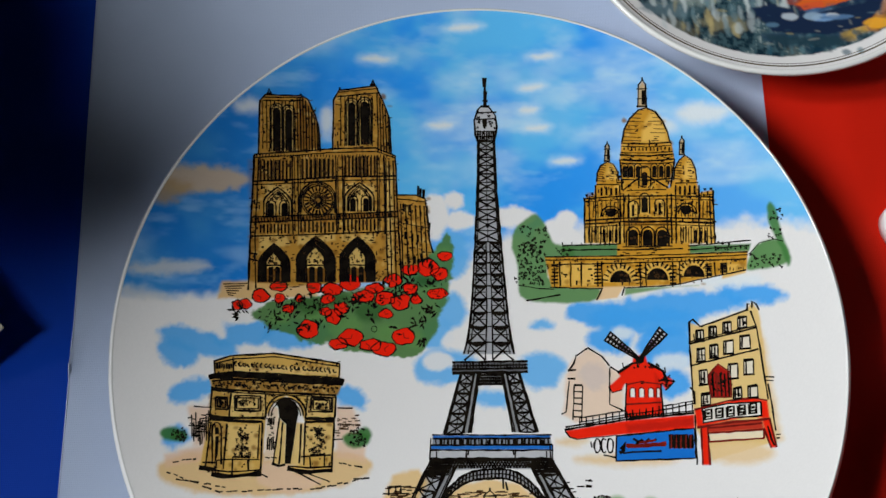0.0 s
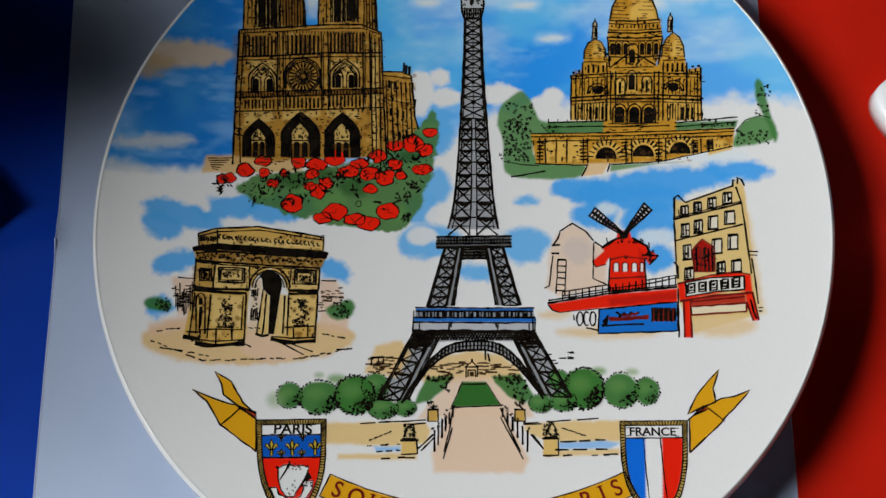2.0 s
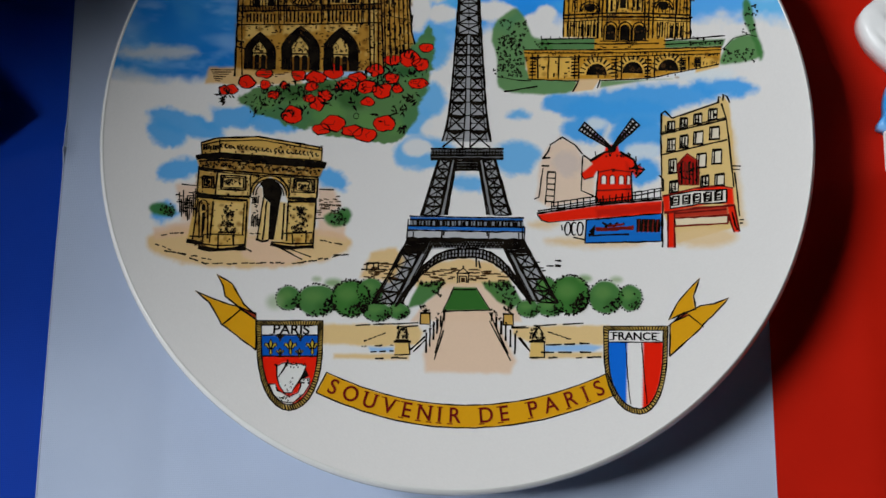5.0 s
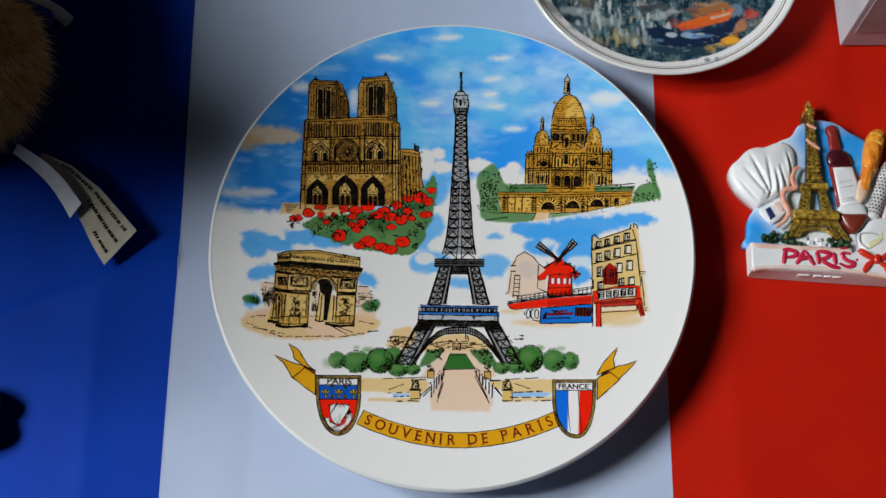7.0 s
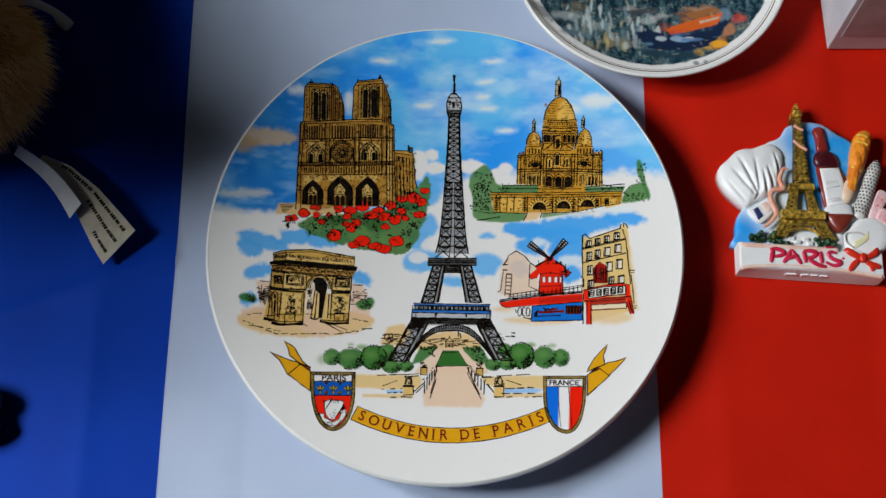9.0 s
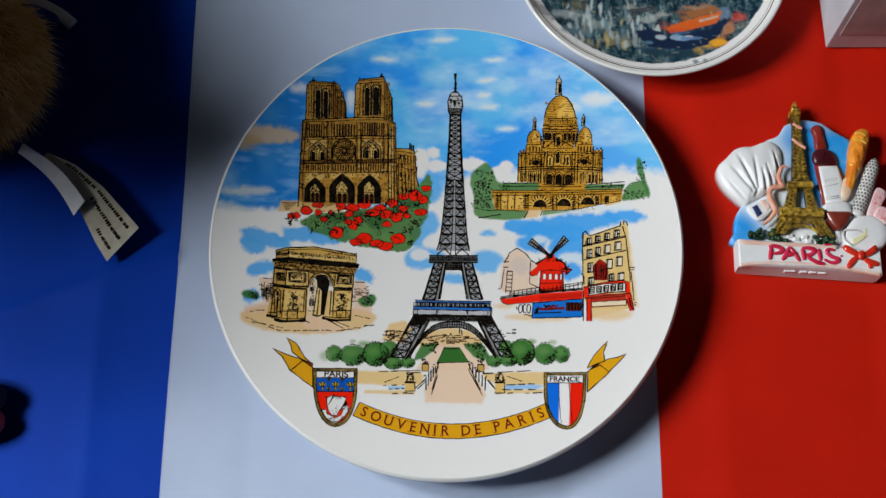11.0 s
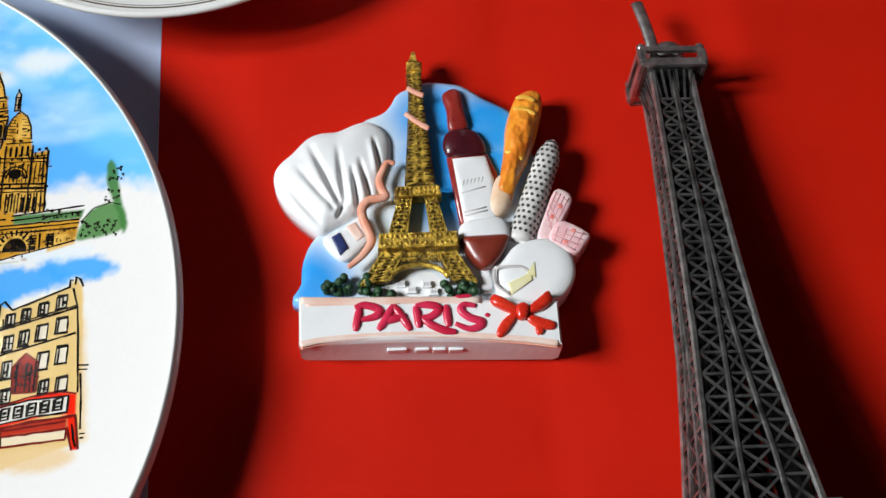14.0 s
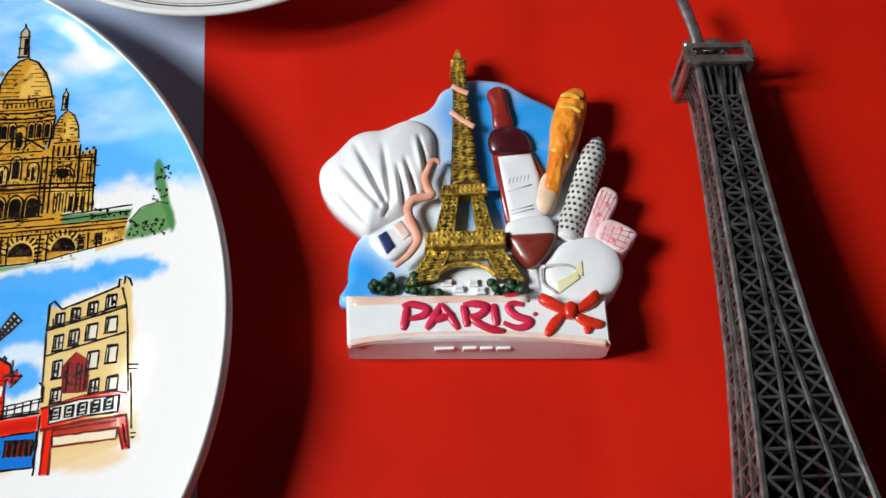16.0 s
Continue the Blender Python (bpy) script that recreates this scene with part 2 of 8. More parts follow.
def lathe(bm, profile, segments=128):
    """A turned body from (radius, height) pairs; radius 0 closes it."""
    rings = []
    for r, z in profile:
        if r < 1e-7:
            rings.append([bm.verts.new((0, 0, z))])
        else:
            rings.append([bm.verts.new((r * math.cos(math.tau * i / segments), r * math.sin(math.tau * i / segments), z)) for i in range(segments)])
    for p, q in zip(rings, rings[1:]):
        for i in range(segments):
            j = (i + 1) % segments
            if len(p) == 1:
                bm.faces.new((p[0], q[i], q[j]))
            elif len(q) == 1:
                bm.faces.new((p[i], q[0], p[j]))
            else:
                bm.faces.new((p[i], q[i], q[j], p[j]))


def smooth_loop(points, n=8):
    """A closed curve through a few points (Catmull-Rom)."""
    out, k = [], len(points)
    for i in range(k):
        p = [np.array(points[(i + j) % k], float) for j in (-1, 0, 1, 2)]
        for s in range(n):
            t = s / n
            out.append(tuple(0.5 * (2 * p[1] + (p[2] - p[0]) * t + (2 * p[0] - 5 * p[1] + 4 * p[2] - p[3]) * t * t + (3 * p[1] - p[0] - 3 * p[2] + p[3]) * t ** 3)))
    return out


def smooth_path(points, n=6):
    pts = [points[0], *points, points[-1]]
    out = []
    for i in range(1, len(pts) - 2):
        p = [np.array(pts[i + j], float) for j in (-1, 0, 1, 2)]
        for s in range(n):
            t = s / n
            out.append(tuple(0.5 * (2 * p[1] + (p[2] - p[0]) * t + (2 * p[0] - 5 * p[1] + 4 * p[2] - p[3]) * t * t + (3 * p[1] - p[0] - 3 * p[2] + p[3]) * t ** 3)))
    return out + [tuple(map(float, points[-1]))]


def tube(bm, path, radius, sides=8, flat=1.0):
    """A round or flattened cord along 3D points; radius may be a list."""
    rings = []
    for i, p in enumerate(path):
        a, b = Vector(path[max(i - 1, 0)]), Vector(path[min(i + 1, len(path) - 1)])
        d = (b - a).normalized()
        up = Vector((0, 0, 1)) if abs(d.z) < 0.95 else Vector((0, 1, 0))
        s = d.cross(up).normalized()
        u = s.cross(d)
        r = radius[i] if isinstance(radius, (list, tuple)) else radius
        rings.append([bm.verts.new(Vector(p) + s * r * math.cos(math.tau * k / sides) + u * r * flat * math.sin(math.tau * k / sides)) for k in range(sides)])
    for p, q in zip(rings, rings[1:]):
        for k in range(sides):
            bm.faces.new((p[k], p[(k + 1) % sides], q[(k + 1) % sides], q[k]))
    bm.faces.new(rings[0][::-1])
    bm.faces.new(rings[-1])


def puff(bm, outline, z0, z1, swell, round_at=0.18, lift=None):
    """A cushion over a closed outline: walls from z0 to z1, then a top that swells. lift(x, y, k) adds relief."""
    pts = [Vector((p[0], p[1])) for p in outline]
    c = sum(pts, Vector((0, 0))) / len(pts)
    count = 36 if lift else 12
    steps = []
    for i in range(count):
        k = 1.0 - 0.97 * (i / (count - 1)) ** (1.0 if lift else 1.35)
        u = min(1.0, (1.0 - k) / min(1.0, round_at * 2.2))
        steps.append((k, 0.93 * math.sqrt(1 - (1 - u) ** 2) + 0.07 * (1 - k)))
    rings = [[bm.verts.new((p.x, p.y, z0)) for p in pts]]
    for k, h in steps:
        ring = []
        for p in pts:
            q = c + (p - c) * k
            ring.append(bm.verts.new((q.x, q.y, z1 + swell * h + (lift(q.x, q.y, k) if lift else 0))))
        rings.append(ring)
    n = len(pts)
    for a, b in zip(rings, rings[1:]):
        for i in range(n):
            bm.faces.new((a[i], a[(i + 1) % n], b[(i + 1) % n], b[i]))
    top = bm.verts.new((c.x, c.y, z1 + swell + (lift(c.x, c.y, 0) if lift else 0)))
    for i in range(n):
        bm.faces.new((rings[-1][i], rings[-1][(i + 1) % n], top))
    bm.faces.new(rings[0][::-1])


def slab(bm, outline, z0, z1, bevel=0.0):
    """A flat board with the given outline."""
    a = [bm.verts.new((p[0], p[1], z0)) for p in outline]
    k = bevel
    c = sum((Vector(p[:2]) for p in outline), Vector((0, 0))) / len(outline)
    mid = [bm.verts.new((p[0], p[1], z1 - k)) for p in outline]
    n = len(a)
    rows = [a, mid]
    if k:
        rows.append([bm.verts.new((*(Vector(p[:2]) + (c - Vector(p[:2])).normalized() * k), z1)) for p in outline])
    for p, q in zip(rows, rows[1:]):
        for i in range(n):
            bm.faces.new((p[i], p[(i + 1) % n], q[(i + 1) % n], q[i]))
    bm.faces.new(a[::-1])
    bm.faces.new(rows[-1])


# ---- the room ----
def wall(name, x0, y0, z0, x1, y1, z1, mat):
    bm = bmesh.new()
    box(bm, x0, y0, z0, x1, y1, z1)
    return tagged(part(name, bm, mat), "plain dark plaster wall closing the room", "wall", kind="structure")


X0, X1, Y0, Y1, Z0, Z1 = WALL_X, 2.2, -2.0, 2.0, -0.75, 1.75
tagged(wall("floor", X0 - 0.2, Y0 - 0.2, Z0 - 0.1, X1 + 0.2, Y1 + 0.2, Z0, M_FLOOR), "plain brown boarded floor under the table", "floor")
tagged(wall("ceiling", X0 - 0.2, Y0 - 0.2, Z1, X1 + 0.2, Y1 + 0.2, Z1 + 0.1, M_CEIL), "plain grey ceiling over the table", "ceiling")
wall("wall_east", X1, Y0, Z0, X1 + 0.1, Y1, Z1, M_WALL)
wall("wall_north", X0 - 0.1, Y1, Z0, X1 + 0.1, Y1 + 0.1, Z1, M_WALL)
wall("wall_south", X0 - 0.1, Y0 - 0.1, Z0, X1 + 0.1, Y0, Z1, M_WALL)
bm = bmesh.new()
box(bm, X0 - 0.1, Y0, Z0, X0, WIN_Y0, Z1)
box(bm, X0 - 0.1, WIN_Y1, Z0, X0, Y1, Z1)
box(bm, X0 - 0.1, WIN_Y0, Z0, X0, WIN_Y1, WIN_Z0)
box(bm, X0 - 0.1, WIN_Y0, WIN_Z1, X0, WIN_Y1, Z1)
tagged(part("wall_west", bm, M_WALL), "plain dark plaster wall with a window", "wall", kind="structure")
bm = bmesh.new()
ym = (WIN_Y0 + WIN_Y1) / 2
box(bm, X0 - 0.02, ym - 0.03, WIN_Z0, X0 + 0.02, ym + 0.03, WIN_Z1, 0.004)
box(bm, X0 - 0.02, WIN_Y0, WIN_Z0, X0 + 0.02, WIN_Y0 + 0.04, WIN_Z1, 0.004)
box(bm, X0 - 0.02, WIN_Y1 - 0.04, WIN_Z0, X0 + 0.02, WIN_Y1, WIN_Z1, 0.004)
tagged(part("window_1", bm, M_CEIL), "plain white window frame with two lights", "window", kind="structure")
bm = bmesh.new()
box(bm, -0.48, -0.45, -0.03, 0.75, 0.5, -0.0032, 0.001)
tagged(part("table_top", bm, M_WOOD), "dark wooden table top under the flag", "table top", kind="structure")


# ---- the flag spread over the table ----
def cloth_height(x, y):
    """Low soft folds of the spread cloth, all above the board."""
    h = 0.8 * noise.noise(Vector((x * 14, y * 8, 3.1))) + 0.35 * noise.noise(Vector((x * 45, y * 30, 7.7)))
    # creases left by folding, 66 mm apart, and one slanting rumple
    k = ((x + 0.1475 + 0.03 * y) / 0.132) % 1.0
    tri = math.exp(-min(k, 1 - k) * 0.132 / 0.013) - math.exp(-abs(k - 0.5) * 0.132 / 0.013)
    d = (y - 0.42 * (x + 0.17)) - (-0.025)
    slant = math.exp(-(d / 0.004) ** 2) * (1 if x < -0.115 else 0)
    return max(-1.05, min(1.05, 0.4 * h + 0.85 * tri + 0.7 * slant)) * (0.0011 + 0.0014 * max(0.0, min(1.0, (-0.09 - x) / 0.03)))


def edge_left(y):
    return -0.1172 - 0.0375 * (y - 0.01) + 0.0009 * math.exp(-((y - 0.01) / 0.06) ** 2)


def edge_right(y):
    return 0.0898 - 0.0137 * y


def band(name, lo, hi, mat, label):
    bm = bmesh.new()
    nx, ny = 90, 170
    rows = []
    for j in range(ny + 1):
        y = -0.26 + 0.54 * j / ny
        rows.append([bm.verts.new((x, y, cloth_height(x, y))) for x in (lo(y) + (hi(y) - lo(y)) * i / nx for i in range(nx + 1))])
    for a, b in zip(rows, rows[1:]):
        for i in range(nx):
            bm.faces.new((a[i], a[i + 1], b[i + 1], b[i]))
    return part(name, bm, mat, flag, label, smooth=True)


flag = holder("flag", pose(0, 0, 0), "blue, white and red satin flag spread flat on the table", "flag")
band("blue_band", lambda y: -0.335, edge_left, M_BLUE_CLOTH, "deep blue satin band")
band("white_band", edge_left, edge_right, M_WHITE_CLOTH, "bluish white satin band")
band("red_band", edge_right, lambda y: 0.36, M_RED_CLOTH, "bright red satin band")
for name, e in (("seam", edge_left), ("seam", edge_right)):
    bm = bmesh.new()
    tube(bm, [(e(y), y, cloth_height(e(y), y) + 0.00005) for y in (-0.26 + 0.54 * i / 120 for i in range(121))], 0.0002, 6, 0.5)
    part(name, bm, M_WHITE_CLOTH, flag, "fine white stitched seam")


# ---- souvenir plate: body and print ----
PLATE_R = 0.1002
plate = holder("souvenir_plate", pose(-0.0006, 0.0008, 0.0006), "round glossy white porcelain plate printed with Paris landmarks", "plate")


def plate_z(r):
    """Height of the glazed upper face at a radius, in metres."""
    k = min(r / PLATE_R, 1)
    return 0.0116 + 0.0075 * k * k + 0.0014 * k ** 6


# the body sits a little off the print's centre and is not quite round
SET_X, SET_Y, WIDE, TALL = 0.00095, -0.0003, 0.9855, 1.005
BODY_FIT = Matrix.Translation((SET_X, SET_Y, 0)) @ Matrix.Diagonal((WIDE, TALL, 1, 1))


def face_z(x, y):
    """Height of the glazed face over a point of the print, in metres."""
    return plate_z(math.hypot((x - SET_X) / WIDE, (y - SET_Y) / TALL))


bm = bmesh.new()
under = [(0.0, 0.0075), (0.05, 0.0075), (0.0535, 0.006), (0.055, 0.0005), (0.058, 0.0005), (0.0605, 0.006), (0.075, 0.0098), (0.09, 0.0138), (0.0985, 0.0168), (PLATE_R + 0.001, 0.0176)]
lathe(bm, under, 160)
part("underside", bm, M_GLAZE, plate, smooth=True, m=BODY_FIT)
bm = bmesh.new()
lathe(bm, [(PLATE_R + 0.001, 0.0176), (PLATE_R + 0.0013, 0.0183), (PLATE_R + 0.0011, 0.0192), (PLATE_R + 0.0006, 0.02), (PLATE_R + 0.0001, 0.0205), (PLATE_R - 0.0002, 0.02062), (PLATE_R - 0.0004, plate_z(PLATE_R - 0.0004))], 240)
part("rim", bm, M_GLAZE, plate, "white rounded rim edge", smooth=True, m=BODY_FIT)

# The upper face is a fine polar net; its pigment is laid on in layers, in millimetres from the centre.
RINGS, SPOKES = 330, 1400
_r = np.linspace(0, PLATE_R - 0.0004, RINGS + 1)[1:]
_a = np.arange(SPOKES) * math.tau / SPOKES
PX = (np.concatenate([[0.0], (_r[:, None] * np.cos(_a)).ravel()]) * WIDE + SET_X) * 1000
PY = (np.concatenate([[0.0], (_r[:, None] * np.sin(_a)).ravel()]) * TALL + SET_Y) * 1000
WHITE = np.array((0.81, 0.785, 0.775))
PC = np.tile(WHITE, (len(PX), 1))
rng = np.random.default_rng(5)
LATTICE = rng.random((64, 64))


def vnoise(x, y):
    """Smooth lattice noise, 0 to 1."""
    i, j = np.floor(x).astype(int), np.floor(y).astype(int)
    u, v = x - i, y - j
    u, v = u * u * (3 - 2 * u), v * v * (3 - 2 * v)
    i, j, i1, j1 = i % 64, j % 64, (i + 1) % 64, (j + 1) % 64
    return (LATTICE[i, j] * (1 - u) + LATTICE[i1, j] * u) * (1 - v) + (LATTICE[i, j1] * (1 - u) + LATTICE[i1, j1] * u) * v


def fbm(x, y):
    return 0.5 * vnoise(x, y) + 0.27 * vnoise(2.1 * x + 9, 2.1 * y + 4) + 0.15 * vnoise(4.3 * x + 3, 4.3 * y + 7) + 0.08 * vnoise(9 * x, 9 * y)


def step(a, b, x):
    t = np.clip((x - a) / (b - a), 0, 1)
    return t * t * (3 - 2 * t)


def paint(poly, colour, soft=0.35, a=1.0, ragged=0.0, mottle=0.0):
    """Lays pigment inside a polygon, with an edge this soft and ragged."""
    poly = np.array(poly, float)
    m = soft + ragged
    idx = np.nonzero((PX > poly[:, 0].min() - m) & (PX < poly[:, 0].max() + m) & (PY > poly[:, 1].min() - m) & (PY < poly[:, 1].max() + m))[0]
    if not len(idx):
        return
    x, y = PX[idx], PY[idx]
    if ragged:
        x = x + ragged * (fbm(x / 3.1, y / 3.1) - 0.5) * 2
        y = y + ragged * (fbm(x / 2.7 + 20, y / 2.7 + 31) - 0.5) * 2
    inside = np.zeros(len(idx), bool)
    dist = np.full(len(idx), 1e9)
    for (x0, y0), (x1, y1) in zip(poly, np.roll(poly, -1, 0)):
        if y0 != y1:
            inside ^= ((y0 > y) != (y1 > y)) & (x < (x1 - x0) * (y - y0) / (y1 - y0) + x0)
        dx, dy = x1 - x0, y1 - y0
        t = np.clip(((x - x0) * dx + (y - y0) * dy) / (dx * dx + dy * dy + 1e-12), 0, 1)
        dist = np.minimum(dist, np.hypot(x - x0 - t * dx, y - y0 - t * dy))
    al = a * step(-soft, soft, np.where(inside, dist, -dist))
    if mottle:
        al = al * (1 - mottle * step(0.3, 0.75, fbm(x / 4 + 50, y / 4 + 12)))
    PC[idx] = PC[idx] * (1 - al[:, None]) + np.array(colour) * al[:, None]


def blot(c, rx, ry, colour, soft=1.0, a=1.0, ragged=0.0, turn=0.0):
    n = 28
    ct, st = math.cos(radians(turn)), math.sin(radians(turn))
    paint([(c[0] + rx * math.cos(math.tau * k / n) * ct - ry * math.sin(math.tau * k / n) * st, c[1] + rx * math.cos(math.tau * k / n) * st + ry * math.sin(math.tau * k / n) * ct) for k in range(n)], colour, soft, a, ragged)


class Ink:
    """Pen lines of one motif, fired into the glaze as fine raised strips."""

    def __init__(self):
        self.verts, self.faces, self.mats = [], [], []
        self.rnd = random.Random(11)

    def line(self, pts, w=0.3, mat=0, closed=False, wob=0.1):
        pts = [np.array(p, float) for p in pts]
        if closed:
            pts.append(pts[0])
        dense = []
        for a, b in zip(pts, pts[1:]):
            n = max(1, int(np.linalg.norm(b - a) / 1.6))
            dense += [a + (b - a) * k / n for k in range(n)]
        dense.append(pts[-1])
        dense = [p + np.array((self.rnd.gauss(0, wob * 0.5), self.rnd.gauss(0, wob * 0.5))) for p in dense]
        base = len(self.verts)
        for i, p in enumerate(dense):
            d = dense[min(i + 1, len(dense) - 1)] - dense[max(i - 1, 0)]
            d = d / (np.linalg.norm(d) + 1e-9)
            s = np.array((-d[1], d[0])) * w * self.rnd.uniform(0.44, 0.84)
            for q in (p + s, p - s):
                self.verts.append((q[0] * MM, q[1] * MM, face_z(q[0] * MM, q[1] * MM) + 0.00009))
        for i in range(len(dense) - 1):
            k = base + 2 * i
            self.faces.append((k, k + 1, k + 3, k + 2))
            self.mats.append(mat)

    def fill(self, pts, mat=0):
        """A small inked patch."""
        base = len(self.verts)
        for q in pts:
            self.verts.append((q[0] * MM, q[1] * MM, face_z(q[0] * MM, q[1] * MM) + 0.00007))
        self.faces.append(tuple(range(base, base + len(pts))))
        self.mats.append(mat)

    def dashes(self, a, b, n, length, w=0.3, mat=0, spread=0.0):
        a, b = np.array(a, float), np.array(b, float)
        for k in range(n):
            p = a + (b - a) * (k + self.rnd.uniform(0.1, 0.9)) / n + np.array((0, self.rnd.uniform(-spread, spread)))
            h = np.array(length) * self.rnd.uniform(0.5, 1.0) / 2
            self.line([p - h, p + h], w, mat)

    def build(self, name, mats, label):
        me = bpy.data.meshes.new(name)
        me.from_pydata(self.verts, [], self.faces)
        for m in mats:
            me.materials.append(m)
        me.polygons.foreach_set("material_index", self.mats)
        me.update()
        flip = [p.index for p in me.polygons if p.normal.z < 0]
        if flip:
            b = bmesh.new()
            b.from_mesh(me)
            b.faces.ensure_lookup_table()
            bmesh.ops.reverse_faces(b, faces=[b.faces[i] for i in flip])
            b.to_mesh(me)
            b.free()
        ob = new(name, me)
        ob.parent = plate
        return tagged(ob, label)


def Q(q, u, v):
    """A point of a four-cornered patch (lower left, lower right, upper right, upper left)."""
    q = [np.array(p, float) for p in q]
    return (q[0] * (1 - u) + q[1] * u) * (1 - v) + (q[3] * (1 - u) + q[2] * u) * v


# pigments
GREEN_D = (0.03, 0.11, 0.025)
GREEN_L = (0.17, 0.34, 0.11)

# sky: a blue wash with drifting streaks of cloud
x, y = PX, PY
edge = 6 * (fbm(x / 13 + 3, y / 13) - 0.5) + 3 * (fbm(x / 5, y / 5) - 0.5)
left_floor = 14.0 + 0.05 * (x + 60)
floor_y = np.where(x < -14, left_floor, np.where(x < 10, 14 + 0.8 * (x + 14), 33.0)) + edge * 1.4
mask = step(-2.0, 3.0, y - floor_y)
wash = fbm(x / 26 + 5, y / 13 + 2)
fleck = fbm(x / 13 + 40, y / 5.5 + 11)
deep = step(0.3, 0.68, fbm(x / 22 + 14, y / 16 + 8))
blue = np.array((0.045, 0.36, 0.9))[None] * deep[:, None] + np.array((0.15, 0.53, 0.93))[None] * (1 - deep[:, None])
# darker blue to the left, mostly the plush toy's shadow put into the pigment
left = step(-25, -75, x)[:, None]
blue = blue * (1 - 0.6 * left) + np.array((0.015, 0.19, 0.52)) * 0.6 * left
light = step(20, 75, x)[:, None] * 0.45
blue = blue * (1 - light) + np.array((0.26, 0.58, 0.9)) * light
pale = (0.5 * step(0.42, 0.75, wash) + 0.28 * step(0.5, 0.78, fleck))[:, None]
skyc = blue * (1 - pale) + np.array((0.56, 0.74, 0.9)) * pale
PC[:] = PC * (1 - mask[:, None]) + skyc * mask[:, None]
# bright flecks of cloud
for c, rx in (((-29.5, 84.6), 4.6), ((-3.7, 95.0), 5.2), ((-10.1, 64.9), 4.2), ((17.9, 64.0), 3.6), ((19.7, 86.1), 4.0), ((16.4, 76.6), 3.6), ((15.5, 69.7), 3.0), ((26.0, 54.1), 4.0)):
    blot(c, rx * 1.25, 1.5, (0.62, 0.76, 0.86), 1.8, 0.7, 0.8, 4)
    blot(c, rx * 0.8, 0.8, (0.8, 0.8, 0.8), 1.0, 0.85, 0.6, 4)
for c, rx, ry in (((65.9, 67.4), 7.5, 3.2), ((53.8, 63.8), 4.0, 1.8), ((61.4, 36.4), 3.0, 1.6), ((-65.9, 68.4), 4.2, 2.2), ((-43.0, 65.1), 2.2, 4.5)):
    blot(c, rx, ry, (0.79, 0.8, 0.8), 2.2, 0.85, 1.0)
# heaped clouds over the skyline, and their blue hollows
for c, rx, ry in (((-12.3, 36.8), 5.2, 6.5), ((-4.2, 36.1), 4.0, 3.0), ((-6.6, 42.0), 3.0, 2.6), ((9.6, 37.1), 8.0, 3.2), ((23.2, 31.1), 6.5, 5.5), ((25.7, 36.2), 3.0, 3.0), ((93.2, 21.0), 8.0, 6.0), ((76.5, 16.9), 11, 3.0), ((1.5, 11.1), 9.0, 5.0)):
    blot(c, rx, ry, WHITE, 0.9, 1.0, 1.2)
SAND_CLOUD = (0.66, 0.5, 0.33)
blot((-79.0, 45.5), 15, 4.0, SAND_CLOUD, 1.6, 0.85, 1.5, 4)
blot((-88.0, 41.1), 8, 3.2, (0.5, 0.36, 0.2), 1.8, 0.8, 1.5, 16)
blot((-84.9, 19.1), 11, 2.0, (0.7, 0.68, 0.64), 1.5, 0.75, 1.2, 6)
blot((-91.7, 11.3), 8, 1.4, (0.7, 0.68, 0.64), 1.4, 0.6, 1.0, -6)
for c, rx, ry, t in (((-75.7, -1.4), 11, 3.6, -12), ((-63.8, 1.5), 9, 3.8, 8), ((-48.4, 2.0), 11, 4.0, 10), ((-80.7, -4.8), 6, 3.4, -20), ((-75.4, -14.8), 7, 3.0, 20), ((-33.8, -15.9), 5, 3.0, -20), ((-79.3, -28.0), 3.5, 3.0, 0)):
    blot(c, rx, ry, (0.13, 0.45, 0.83), 1.1, 0.95, 1.4, t)
for c, rx, ry, t in (((-73.1, 4.3), 6.5, 1.8, -38), ((-64.9, 6.3), 5, 2.6, 10), ((-91.2, 4.9), 9, 2.5, 5)):
    blot(c, rx, ry, WHITE, 0.8, 0.95, 1.0, t)
for c, rx, ry, t in (((-7.8, -6.8), 9, 5.2, 0), ((-11.0, 2.8), 5, 4.5, 30), ((17.8, -7.4), 7, 5.0, 0), ((-6.5, 26.0), 4.5, 7, 0), ((4.9, -15.3), 5.5, 2.6, 0), ((18.8, 5.5), 3.4, 1.6, 0), ((-6.4, 9.4), 4, 5, 0)):
    blot(c, rx, ry, (0.17, 0.49, 0.84), 1.3, 0.92, 1.3, t)
for c, rx, ry, t in (((-10.1, -5.2), 4.2, 2.6, 0), ((-6.3, 1.3), 3.0, 2.2, 40), ((-6.2, -13.1), 7, 1.5, 10)):
    blot(c, rx, ry, WHITE, 0.8, 0.9, 1.0, t)
for c, rx, ry, t in (((53.2, 10.1), 22, 4.4, 6), ((76.3, 13.7), 9, 2.8, -6), ((34.5, 8.7), 9, 3.6, 0), ((37.3, 1.4), 6, 4.2, 0), ((53.3, -1.1), 9, 6.0, 0), ((32.4, -9.0), 4, 3.6, 0), ((53.5, -11.4), 5, 4.0, 0), ((48.3, 6.2), 14, 4, 0)):
    blot(c, rx, ry, (0.09, 0.42, 0.85), 1.3, 0.95, 1.5, t)
for c, rx, ry in (((70.5, 17.6), 9, 2.0), ((53.9, -5.1), 5, 2.4), ((40.5, 3.0), 3, 2)):
    blot(c, rx, ry, (0.75, 0.79, 0.82), 1.2, 0.85, 1.0)

LINES = [M_INK, M_BROWN_INK, M_RED_INK]

